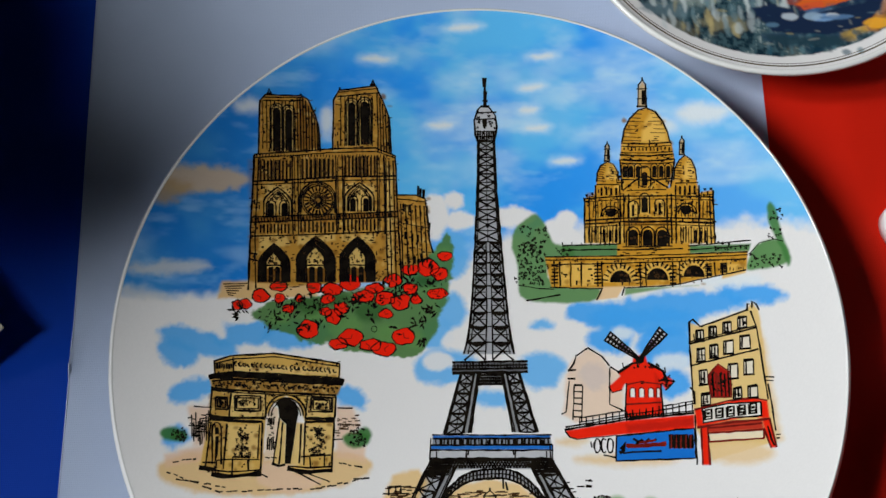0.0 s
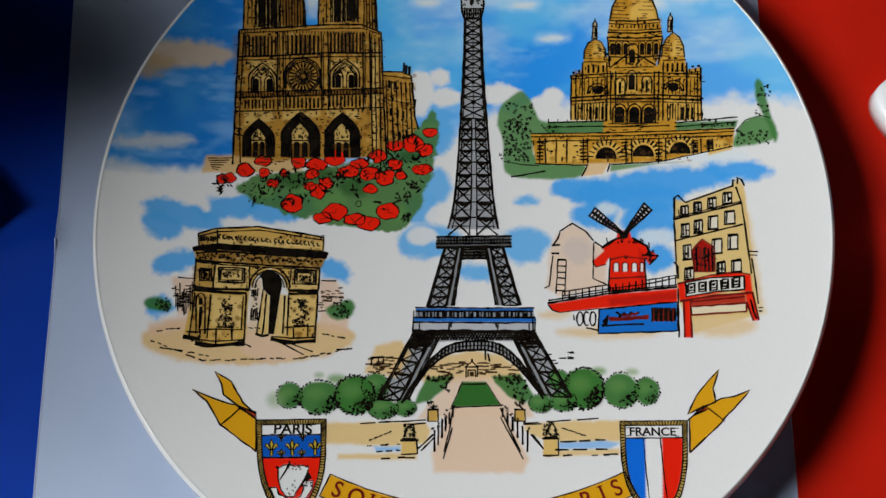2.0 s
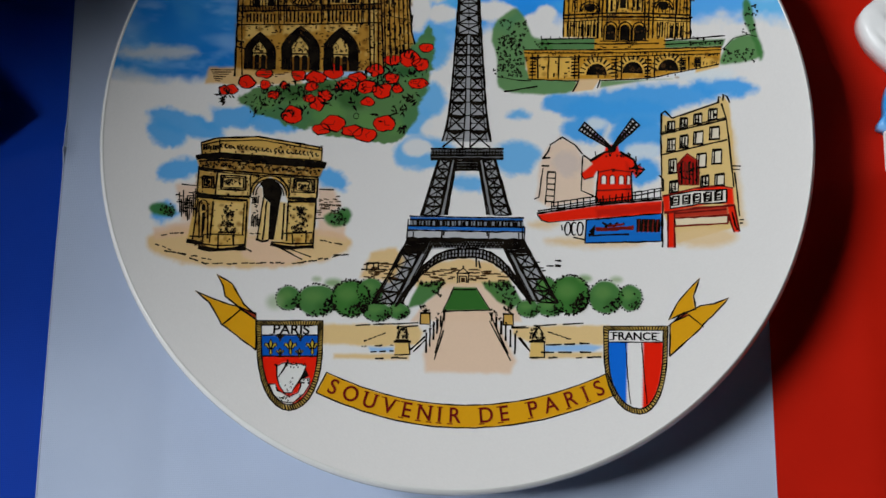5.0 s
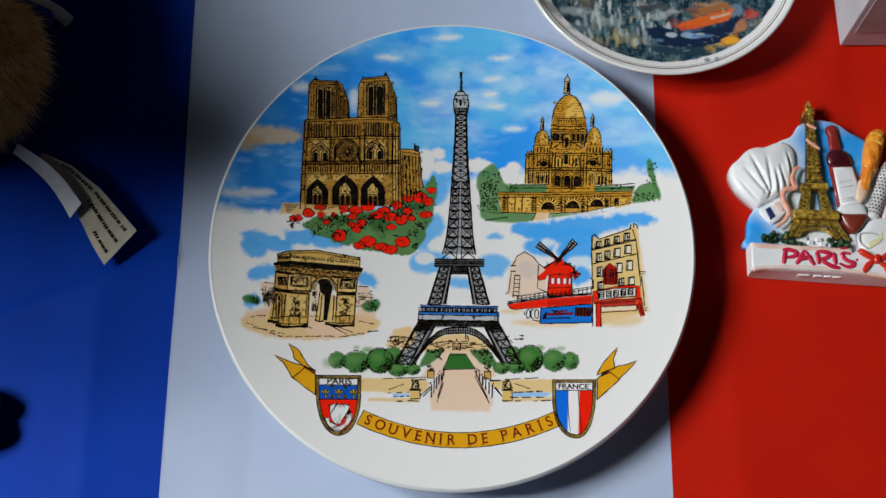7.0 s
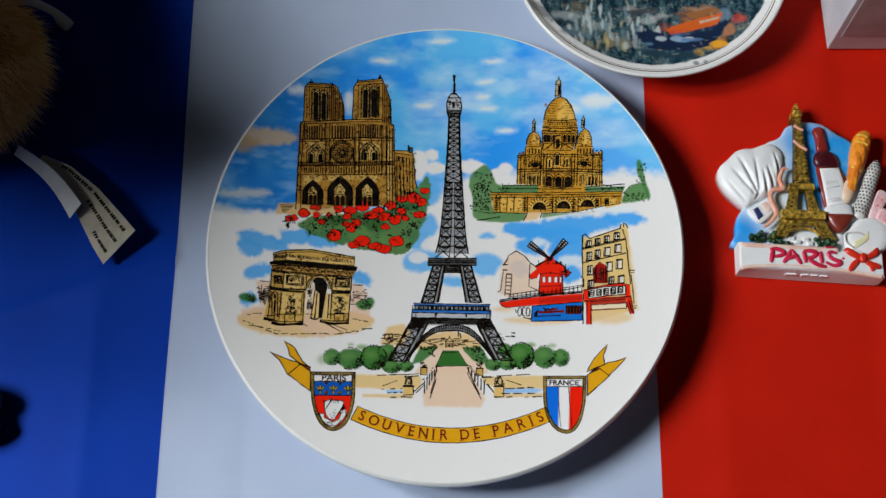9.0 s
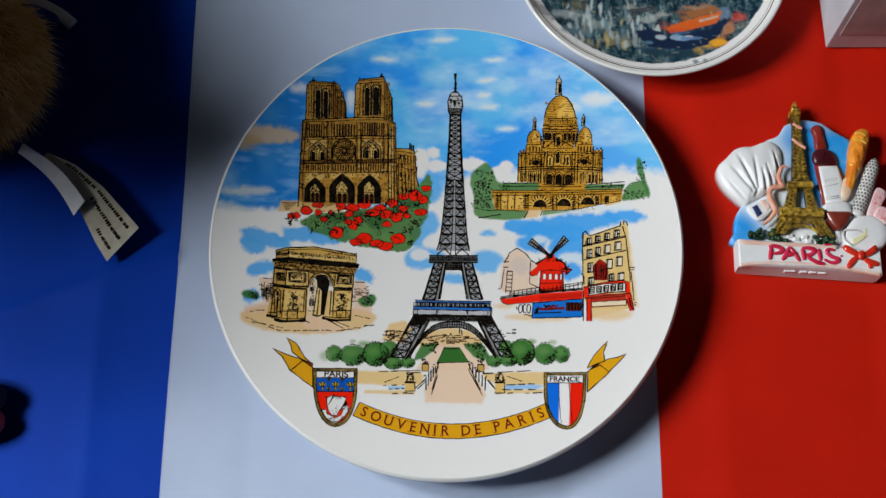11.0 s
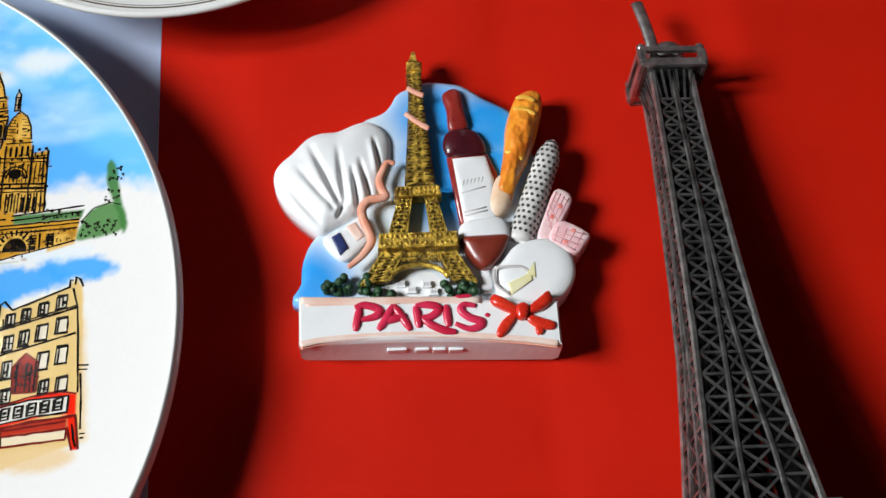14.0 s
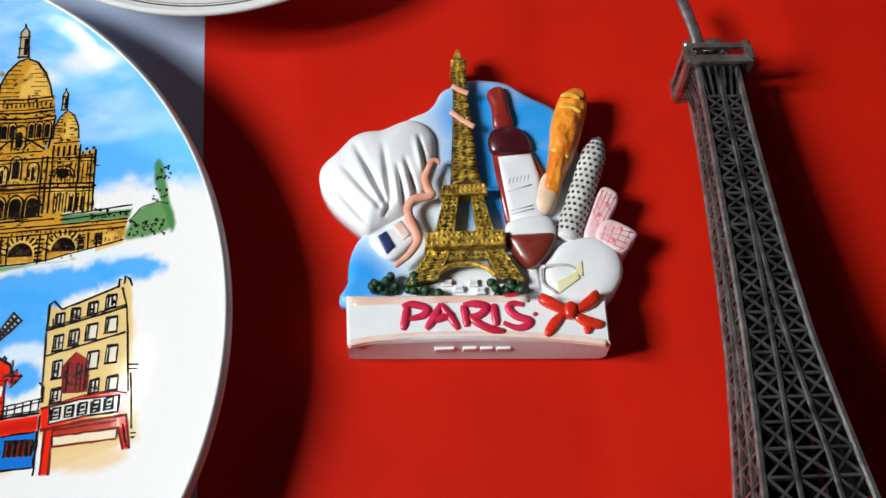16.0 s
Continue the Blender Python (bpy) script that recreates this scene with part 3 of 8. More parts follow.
def sheet(q, w, h):
    """Lays a drawing sheet of w by h units (x right, y down) on the hollow plate by three rows of three points, from its upper left corner."""
    grid = np.array(q, float).reshape(3, 3, 2)

    def at(p):
        u, v = p[0] / w, p[1] / h
        a, b = ((2 * t * t - 3 * t + 1, 4 * t * (1 - t), 2 * t * t - t) for t in (u, v))
        return np.einsum("i,j,ijk->k", b, a, grid)
    return lambda *pts: [at(p) for p in pts]


def lancet(x0, x1, top, foot, rise=None, n=8, point=1.0):
    """An arched opening in drawing units: up one side, over and down."""
    r = (x1 - x0) / 2 if rise is None else rise
    return [(x0, foot)] + [((x0 + x1) / 2 - (x1 - x0) / 2 * math.cos(math.pi * k / n), top + r - r * (math.sin(math.pi * k / n) if point >= 1 else (1 - abs(math.cos(math.pi * k / n))) ** 0.62)) for k in range(n + 1)] + [(x1, foot)]


def bars(x0, x1, y0, y1, n, w, mat=0, lean=0.0, ragged=3.0):
    """A row of upright pen strokes in drawing units."""
    for k in range(n):
        x = x0 + (x1 - x0) * (k + 0.5) / n + ink.rnd.uniform(-0.8, 0.8)
        ink.line(S((x, y0 + ink.rnd.uniform(-ragged, ragged)), (x + lean, y1 + ink.rnd.uniform(-ragged, ragged))), w * ink.rnd.uniform(0.75, 1.2), mat)


def slots(x0, x1, top, foot, n, fill=0.5, mat=0, slope=0.0):
    """A row of dark arched slots with pale columns between them."""
    for k in range(n):
        c, e = x0 + (x1 - x0) * (k + 0.5) / n, (x1 - x0) / n * fill / 2
        d = slope * (c - x0)
        ink.fill(S(*lancet(c - e, c + e, top + d + ink.rnd.uniform(-2, 2), foot + d + ink.rnd.uniform(-2, 2), None, 5)), mat)


def courses(x0, x1, y0, y1, n, length, w=0.2, mat=0):
    """Short level strokes scattered as stone courses."""
    for _ in range(n):
        x, y, h = ink.rnd.uniform(x0, x1), ink.rnd.uniform(y0, y1), length * ink.rnd.uniform(0.4, 1.0)
        ink.line(S((x - h / 2, y), (x + h / 2, y + ink.rnd.uniform(-1, 1))), w, mat)


def curls(x0, x1, y0, y1, n, size, w=0.3, mat=0):
    """Loose pen curls for carving and leaves."""
    for _ in range(n):
        x, y, t, s = ink.rnd.uniform(x0, x1), ink.rnd.uniform(y0, y1), ink.rnd.uniform(0, math.tau), size * ink.rnd.uniform(0.5, 1.0)
        ink.line(S((x, y), (x + s * math.cos(t), y + s * math.sin(t)), (x + s * math.cos(t + 1.1), y + s * math.sin(t + 1.1))), w, mat, False, 0.05)


def weathered(x0, x1, y0, y1, n, dark, light):
    """Mottled pigment and broken brown strokes over stonework."""
    for k in range(n):
        x, y = ink.rnd.uniform(x0, x1), ink.rnd.uniform(y0, y1)
        blot(S((x, y))[0], ink.rnd.uniform(0.3, 0.9), ink.rnd.uniform(0.25, 0.8), dark if k % 3 else light, 0.35, ink.rnd.uniform(0.35, 0.7), 0.3)
        h, up = ink.rnd.uniform(4, 13), ink.rnd.random() < 0.55
        x, y = ink.rnd.uniform(x0, x1), ink.rnd.uniform(y0, y1)
        ink.line(S((x, y), (x, y + h) if up else (x + h, y)), ink.rnd.uniform(0.18, 0.42), 1 if k % 3 else 0, False, 0.12)


def pen(w, *pts, mat=0, closed=False, wob=0.08):
    ink.line(S(*pts), w, mat, closed, wob)


SHEET_BASE = sheet([(-32.7, -9.4), (2.9, -8.6), (38.3, -8.4), (-31.4, -37.9), (3.2, -37.2), (37.6, -36.9), (-30.0, -65.1), (3.5, -64.4), (36.8, -64.0)], 987, 772)
SHEET_CREST = sheet([(-71.6, -44.5), (-47.5, -43.2), (-22.9, -42.2), (-69.4, -65.7), (-45.9, -64.6), (-21.9, -63.6), (-67.4, -85.9), (-44.1, -85.1), (-20.7, -84.3)], 948, 804)
SHEET_NATION = sheet([(32.4, -40.7), (59.6, -40.4), (85.9, -40.6), (32.3, -62.1), (58.9, -61.7), (84.8, -61.5), (32.1, -82.7), (57.9, -82.2), (84.0, -81.5)], 1003, 759)
SHEET_RIBBON = sheet([(-37.1, -55.1), (7.3, -53.6), (51.3, -52.8), (-35.7, -74.6), (7.7, -73.2), (50.7, -72.2), (-34.3, -93.3), (8.0, -91.9), (50.0, -90.8)], 1326, 575)

# cathedral with two towers
ink = Ink()
S = sheet([(-76.4, 80.2), (-40.2, 81.6), (-3.6, 82.6), (-73.7, 35.5), (-38.8, 37.1), (-3.3, 37.8), (-70.8, -6.8), (-37.2, -5.7), (-3.1, -5.1)], 803, 949)
STONE, STONE_D, STONE_L = (0.52, 0.29, 0.06), (0.24, 0.11, 0.02), (0.72, 0.5, 0.18)
T_LEFT = [(141, 280), (147, 112), (165, 92), (280, 92), (300, 103), (322, 150), (336, 190), (340, 272)]
T_RIGHT = [(380, 268), (384, 104), (400, 74), (520, 58), (548, 118), (564, 165), (570, 282)]
BODY = [(128, 282), (260, 272), (382, 262), (520, 258), (583, 284), (588, 420), (604, 690), (380, 700), (108, 720), (114, 560)]
NAVE = [(586, 412), (650, 412), (680, 425), (694, 560), (704, 600), (662, 640), (602, 690)]
for shape in (T_LEFT, T_RIGHT, BODY, NAVE):
    paint(S(*shape), STONE, 0.3, 1, 0.2)
paint(S((262, 272), (262, 96), (285, 96), (322, 150), (336, 190), (340, 272)), STONE_D, 0.5, 0.75, 0.3)
paint(S((524, 268), (522, 64), (548, 118), (564, 165), (570, 282)), STONE_D, 0.5, 0.45, 0.3)
paint(S((110, 300), (150, 292), (146, 700), (108, 715)), STONE_D, 0.8, 0.35, 0.4)
paint(S((540, 300), (586, 300), (602, 690), (548, 690)), STONE_D, 0.8, 0.3, 0.4)
for q in ([(165, 380), (245, 380), (245, 470), (165, 470)], [(415, 375), (515, 375), (515, 465), (415, 465)], [(270, 540), (390, 540), (390, 560), (270, 575)], [(145, 545), (245, 545), (240, 575), (145, 590)], [(410, 540), (520, 540), (515, 570), (410, 560)], [(552, 320), (572, 320), (578, 660), (556, 660)]):
    paint(S(*q), STONE_L, 0.5, 0.85, 0.4)
paint(S((10, 745), (25, 690), (108, 690), (250, 708), (330, 700), (330, 740), (120, 750)), (0.72, 0.47, 0.2), 0.6, 0.9, 0.5)
for x0, x1, y0, y1 in ((150, 260, 110, 262), (400, 516, 90, 250)):
    bars(x0, x1, y0, y1, 9, 0.22)
for a, b, foot, top in ((188, 213, 272, 132), (228, 250, 270, 136), (430, 454, 252, 112), (471, 496, 248, 108)):
    paint(S(*lancet(a - 9, b + 9, top - 14, foot)), STONE_L, 0.2, 0.9)
    pen(0.3, *lancet(a - 9, b + 9, top - 14, foot)), pen(0.2, *lancet(a - 4, b + 4, top - 6, foot))
    ink.fill(S(*lancet(a, b, top, foot)))
    pen(0.14, ((a + b) / 2 - 3, top + 20), ((a + b) / 2 - 3, foot), mat=1)
for k in range(8):
    x = 266 + 9.3 * k
    pen(0.36 if k % 2 else 0.24, (x, 100 + max(0, x - 290) * 1.9), (x + 3, 268))
for k in range(5):
    x = 524 + 9 * k
    pen(0.3, (x, 80 + max(0, x - 526) * 2.2), (x + 4, 274))
for p in (T_LEFT, T_RIGHT):
    pen(0.34, *p)
for y in (98, 108):
    pen(0.3, (156, y + 2), (285, y))
for y in (76, 90):
    pen(0.3, (396, y + 4), (528, y - 10))
for x, y in ((177, 92), (511, 60)):
    pen(0.5, (x - 6, y), (x, y - 20), (x + 6, y - 2)), pen(0.5, (x - 9, y - 4), (x + 9, y - 5))
pen(0.5, (404, 72), (404, 64)), pen(0.5, (276, 94), (278, 86))
courses(150, 260, 110, 270, 22, 10, 0.22), courses(400, 520, 90, 255, 22, 10, 0.22)
# galleries of the front
pen(0.36, *BODY[:5]), pen(0.26, (128, 292), (260, 284), (382, 274), (520, 270), (584, 292))
bars(132, 580, 281, 290, 46, 0.24, 0, 0, 1.5)
for x0, x1, n, y in ((142, 250, 9, 300), (276, 388, 8, 294), (416, 522, 9, 286)):
    slots(x0, x1, y, y + 66, n, 0.56)
    bars(x0, x1, y - 2, y + 66, n + 1, 0.16, 1)
for y, w in ((362, 0.4), (374, 0.3)):
    pen(w, (124, y + 6), (260, y), (400, y - 10), (586, y - 12))
for x in (250, 268, 390, 412, 524, 546):
    pen(0.34, (x, 284), (x + (2 if x < 300 else 4), 540)), pen(0.2, (x + 7, 290), (x + 9, 530))
pen(0.42, (128, 284), (114, 560), (108, 720)), pen(0.3, (142, 292), (130, 560), (132, 715)), pen(0.4, *BODY[4:7])
rose = (333, 430)
for r, w in ((10, 0.4), (26, 0.24), (48, 0.34), (54, 0.3)):
    pen(w, *[(rose[0] + r * math.cos(math.tau * k / 28), rose[1] + r * math.sin(math.tau * k / 28)) for k in range(28)], closed=True, wob=0.05)
for k in range(22):
    c, s = math.cos(math.tau * k / 22), math.sin(math.tau * k / 22)
    pen(0.3, (rose[0] + 12 * c, rose[1] + 12 * s), (rose[0] + 24 * c, rose[1] + 24 * s)), pen(0.4, (rose[0] + 29 * c, rose[1] + 29 * s), (rose[0] + 45 * c, rose[1] + 45 * s))
pen(0.36, *lancet(274, 390, 370, 470, 52)), pen(0.2, *lancet(280, 386, 376, 470, 50))
for x0, x1, y in ((158, 248, 388), (420, 514, 372)):
    for s, w in ((0, 0.36), (8, 0.24), (14, 0.24)):
        pen(w, *lancet(x0 + s, x1 - s, y + s, y + 92, 46, 10, 0.8))
    m = (x0 + x1) / 2
    for c in (m - 21, m + 21):
        paint(S(*lancet(c - 16, c + 16, y + 40, y + 94)), STONE_L, 0.2, 0.7)
        ink.fill(S(*lancet(c - 9, c + 9, y + 50, y + 94))), pen(0.26, *lancet(c - 15, c + 15, y + 42, y + 94))
    curls(m - 24, m + 24, y + 18, y + 40, 12, 9, 0.28)
    curls(x0 - 2, x0 + 14, y, y + 24, 4, 8, 0.24), curls(x1 - 14, x1 + 2, y, y + 24, 4, 8, 0.24)
paint(S((120, 484), (590, 466), (590, 484), (120, 502)), STONE_D, 0.2, 0.85)
for y in (484, 501):
    pen(0.36, (118, y), (330, y - 8), (592, y - 18))
for x0, x1, y in ((120, 590, 487),):
    for k in range(48):
        x = x0 + (x1 - x0) * k / 48
        pen(0.26, (x, y - 0.038 * (x - x0)), (x + 2, y + 14 - 0.038 * (x - x0)))
slots(142, 244, 506, 536, 9, 0.5), slots(272, 388, 498, 534, 9, 0.5), slots(412, 522, 490, 528, 9, 0.5)
pen(0.32, (114, 546), (330, 540), (596, 528))
# portals
for x0, x1, top in ((140, 242, 570), (264, 388, 545), (404, 517, 548)):
    w = x1 - x0
    paint(S(*lancet(x0, x1, top, 696, w * 0.62, 10, 0.85)), STONE_D, 0.2, 0.95)
    for k in range(7):
        s = k * w * 0.036
        pen(0.42 if k % 2 else 0.3, *lancet(x0 + s, x1 - s * 1.15, top + s * 1.2, 694, w * 0.6 - s, 10, 0.85))
    ink.fill(S((x1 - w * 0.24, top + w * 0.36), (x1 - w * 0.08, top + w * 0.42), (x1 - 3, 694), (x1 - w * 0.17, 694)))
    tym = lancet(x0 + w * 0.25, x1 - w * 0.28, top + w * 0.3, 650, w * 0.3, 8, 0.85)
    paint(S(*tym), STONE_L, 0.2, 0.95), pen(0.26, *tym)
    curls(x0 + w * 0.32, x1 - w * 0.36, top + w * 0.36, 634, 14, 8, 0.26)
    pen(0.36, (x0 + w * 0.25, 640), (x1 - w * 0.26, 640))
    for f in (0.4, 0.61):
        ink.fill(S(*lancet(x0 + w * f - w * 0.075, x0 + w * f + w * 0.075, 644, 694, 6)))
    for f in (0.05, 0.12, 0.19, 0.26):
        pen(0.3, (x0 + w * f, top + w * 0.62), (x0 + w * f, 694))
courses(146, 250, 548, 572, 9, 14, 0.2), courses(272, 398, 545, 552, 3, 16, 0.2), courses(478, 520, 545, 570, 6, 18, 0.22), courses(400, 440, 545, 565, 4, 14, 0.22)
courses(246, 266, 560, 690, 9, 12, 0.2), courses(388, 406, 560, 690, 9, 12, 0.2), courses(550, 598, 310, 690, 26, 14, 0.2), courses(112, 138, 300, 700, 16, 12, 0.2)
for x in (548, 562, 576):
    pen(0.3, (x, 300), (x + 10, 690))
pen(0.5, (112, 600), (138, 604)), pen(0.4, (114, 620), (140, 626)), curls(112, 140, 600, 640, 6, 9, 0.34)
# nave
pen(0.34, *NAVE[:5]), pen(0.24, (588, 424), (682, 434)), pen(0.24, (592, 500), (690, 520))
for x in (600, 616, 632, 648, 662, 676):
    pen(0.28, (x, 440 + (x - 600) * 0.1), (x + 10, 680 - (x - 600) * 0.65))
for x, y in ((606, 440), (624, 442), (612, 530), (634, 536), (652, 540), (622, 610), (642, 610), (664, 600)):
    ink.fill(S(*lancet(x, x + 8, y, y + 26, None, 4)))
curls(598, 690, 440, 640, 40, 9, 0.24)
for x, y in ((656, 412), (664, 420), (674, 424), (684, 480), (692, 530)):
    pen(0.5, (x, y), (x + 1, y - 30))
for k in range(6):
    pen(0.24, (28 + 3 * k, 700 + 7 * k), (106 - 9 * k, 698 + 8 * k), mat=1)
courses(180, 330, 694, 716, 14, 34, 0.2, 1)
for x0, x1, y0, y1, n in ((130, 580, 290, 375, 90), (120, 590, 375, 480, 110), (115, 595, 480, 550, 90), (112, 600, 550, 690, 90), (148, 335, 100, 275, 70), (386, 566, 80, 270, 70), (592, 692, 420, 640, 50)):
    weathered(x0, x1, y0, y1, n, STONE_D, STONE_L)
ink.build("cathedral_print", LINES, "ochre printed cathedral with two towers")

# rose bushes before it
ink = Ink()
bush = [(118, 790), (200, 760), (300, 742), (430, 716), (560, 702), (640, 655), (705, 598), (738, 548), (768, 560), (762, 690), (738, 790), (692, 880), (640, 934), (560, 934), (440, 915), (330, 890), (250, 868), (170, 838)]
paint(smooth_loop(S(*bush), 4), (0.11, 0.24, 0.075), 0.45, 0.95, 1.6)
for c, r in (((640, 880), 34), ((210, 810), 30), ((420, 840), 50), ((735, 600), 26), ((560, 860), 44), ((330, 800), 40), ((700, 720), 26)):
    blot(S(c)[0], r / 11, r / 16, GREEN_L, 1.4, 0.6, 0.8)
for c, r in (((300, 770), 44), ((500, 790), 50), ((680, 690), 34), ((400, 750), 40)):
    blot(S(c)[0], r / 11, r / 18, GREEN_D, 1.4, 0.6, 0.8)
rb = random.Random(3)


def leaf(x, y, t, n):
    """A small inked leaf in drawing units."""
    c, s = math.cos(t), math.sin(t)
    ink.fill(S((x - n * c, y - n * s), (x - 0.1 * n * c - 0.34 * n * s, y - 0.1 * n * s + 0.34 * n * c), (x + n * c, y + n * s), (x + 0.1 * n * c + 0.34 * n * s, y + 0.1 * n * s - 0.34 * n * c)))


for x, y, n in ((70, 800, 7), (88, 792, 6), (180, 836, 9), (275, 838, 8), (210, 815, 5), (670, 888, 11), (672, 800, 10), (690, 775, 8), (660, 830, 9), (490, 805, 7), (445, 770, 8), (460, 745, 6), (300, 745, 6), (540, 690, 6), (600, 730, 8), (630, 690, 7), (700, 690, 7), (350, 830, 4), (590, 850, 4), (250, 770, 6), (330, 765, 8), (420, 800, 6), (500, 770, 7), (690, 640, 5)):
    for k in range(n):
        leaf(x + rb.gauss(0, 15), y + rb.gauss(0, 11), rb.uniform(0, math.tau), rb.uniform(7, 14))
for _ in range(190):
    f = rb.random()
    leaf(150 + 590 * f + rb.gauss(0, 10), 806 - 110 * f + rb.gauss(0, 24), rb.uniform(0, math.tau), rb.uniform(4, 9))
pen(0.2, *[(515 + 9 * math.cos(t), 846 + 10 * math.sin(t)) for t in np.linspace(0, 6, 10)])
BLOOMS = ((72, 767, 16, 14), (98, 765, 20, 14), (148, 740, 25, 21), (205, 708, 23, 14), (210, 745, 17, 14), (237, 780, 19, 13), (272, 747, 13, 10), (320, 713, 22, 17), (300, 846, 31, 24), (380, 720, 29, 18), (362, 748, 21, 14), (358, 790, 18, 14), (410, 780, 25, 18), (382, 808, 27, 20), (435, 693, 32, 22))
BLOOMS += ((475, 742, 33, 19), (515, 715, 27, 16), (548, 747, 30, 20), (552, 797, 19, 14), (600, 760, 30, 22), (577, 690, 25, 18), (633, 655, 25, 17), (632, 716, 23, 16), (650, 752, 17, 14), (690, 648, 34, 22), (725, 666, 24, 18), (742, 610, 21, 15), (718, 732, 28, 18))
BLOOMS += ((440, 874, 40, 22), (398, 893, 28, 17), (500, 898, 33, 18), (547, 908, 34, 22), (612, 872, 33, 24))
for x, y, rx, ry in BLOOMS:
    rx, ry = rx * 1.16, ry * 1.2
    loop = [(x + rx * rb.uniform(0.74, 1.14) * math.cos(math.tau * k / 10), y + ry * rb.uniform(0.72, 1.16) * math.sin(math.tau * k / 10)) for k in range(10)]
    paint(smooth_loop(S(*loop), 3), (0.85, 0.03, 0.01), 0.22)
    for k in range(0, 10, 2):
        ink.line(smooth_path(S(loop[k], loop[(k + 1) % 10], loop[(k + 2) % 10]), 3), rb.choice((0.16, 0.22, 0.32)))
    t = rb.uniform(0, 6)
    pen(0.15, (x + rx * 0.5 * math.cos(t), y + ry * 0.5 * math.sin(t)), (x, y + 2), (x + rx * 0.4 * math.cos(t + 2), y + ry * 0.4 * math.sin(t + 2)), mat=2)
ink.build("rose_bush_print", LINES, "printed green bushes with red roses")

# basilica with domes
ink = Ink()
S = sheet([(6.4, 82.7), (51.0, 81.8), (95.3, 81.7), (6.4, 44.7), (49.9, 44.3), (91.8, 42.4), (6.3, 7.9), (48.4, 7.8), (89.1, 6.7)], 967, 788)
GOLDEN, GOLDEN_L, GOLDEN_D = (0.6, 0.325, 0.045), (0.77, 0.5, 0.135), (0.32, 0.15, 0.02)
tree = [(46, 570), (54, 515), (88, 482), (120, 465), (145, 490), (165, 530), (182, 560), (232, 572), (238, 600), (165, 612), (178, 690), (318, 700), (314, 735), (225, 748), (90, 738), (66, 690), (62, 620)]
paint(smooth_loop(S(*tree), 3), (0.14, 0.29, 0.11), 0.5, 0.95, 0.4)
paint(S((405, 700), (640, 690), (560, 695), (404, 722)), (0.17, 0.32, 0.12), 0.4, 0.9)
for q in ([(205, 564), (392, 560), (390, 600), (200, 602)], [(605, 564), (806, 556), (800, 580), (605, 590)]):
    paint(S(*q), (0.1, 0.24, 0.08), 0.3, 0.95)
paint(smooth_loop(S((800, 600), (830, 556), (880, 540), (915, 562), (924, 612), (862, 632), (796, 640)), 3), (0.13, 0.29, 0.1), 0.5, 0.95, 0.4)
paint(smooth_loop(S((856, 436), (866, 424), (882, 445), (905, 520), (932, 600), (922, 626), (902, 570), (872, 510), (858, 470)), 3), (0.09, 0.25, 0.08), 0.5, 0.95, 0.4)
hall = [(276, 414), (305, 404), (312, 372), (385, 366), (402, 384), (560, 380), (566, 356), (634, 360), (640, 396), (684, 388), (692, 556), (276, 558)]
drum = [(388, 290), (394, 232), (552, 232), (562, 290), (552, 350), (540, 384), (400, 388), (394, 350)]
wall_t = [(150, 602), (796, 580), (792, 640), (690, 660), (560, 690), (330, 700), (170, 698)]
for q in (hall, drum, wall_t):
    paint(S(*q), GOLDEN, 0.25, 1, 0.15)
paint(S((380, 552), (612, 550), (612, 606), (380, 608)), GOLDEN, 0.25, 1, 0.15)
paint(S((276, 500), (400, 496), (400, 556), (276, 558)), GOLDEN_L, 0.4, 0.7), paint(S((580, 490), (690, 480), (690, 556), (580, 556)), GOLDEN_L, 0.4, 0.7)
for x0, x1 in ((195, 228), (234, 262), (266, 312), (715, 790)):
    paint(S((x0, 622), (x1, 620), (x1, 690 - max(0, x1 - 600) * 0.22), (x0, 694 - max(0, x0 - 600) * 0.22)), GOLDEN_L, 0.3, 0.9)
big = [(395, 236), (402, 196), (420, 160), (446, 134), (472, 126), (500, 140), (524, 170), (540, 206), (546, 234)]
lef = [(314, 362), (316, 334), (328, 310), (348, 297), (368, 306), (382, 332), (386, 360)]
rig = [(560, 356), (562, 322), (576, 294), (594, 278), (614, 292), (628, 322), (633, 356)]
for shape, cx, w in ((big, 472, 0.36), (lef, 350, 0.3), (rig, 597, 0.3)):
    paint(S(*shape), GOLDEN, 0.2, 1)
    paint(S(*[(cx + (x - cx) * 0.55 + (shape[-1][0] - cx) * 0.35, y * 0.9 + shape[0][1] * 0.1) for x, y in shape]), GOLDEN_L, 0.8, 0.9)
    pen(w, *shape)
    h = shape[0][1] - min(p[1] for p in shape)
    for k in range(9):
        f = (k + 0.5) / 9
        half_x = (shape[-1][0] - shape[0][0]) / 2 * math.sqrt(max(0.05, 1 - f ** 2.2))
        y = shape[0][1] - h * f
        pen(0.2, (cx - half_x, y), (cx - half_x * ink.rnd.uniform(0.1, 0.5), y + 2), mat=1)
        pen(0.16, (cx + half_x * ink.rnd.uniform(0.1, 0.4), y), (cx + half_x * ink.rnd.uniform(0.5, 0.95), y + 1), mat=1)
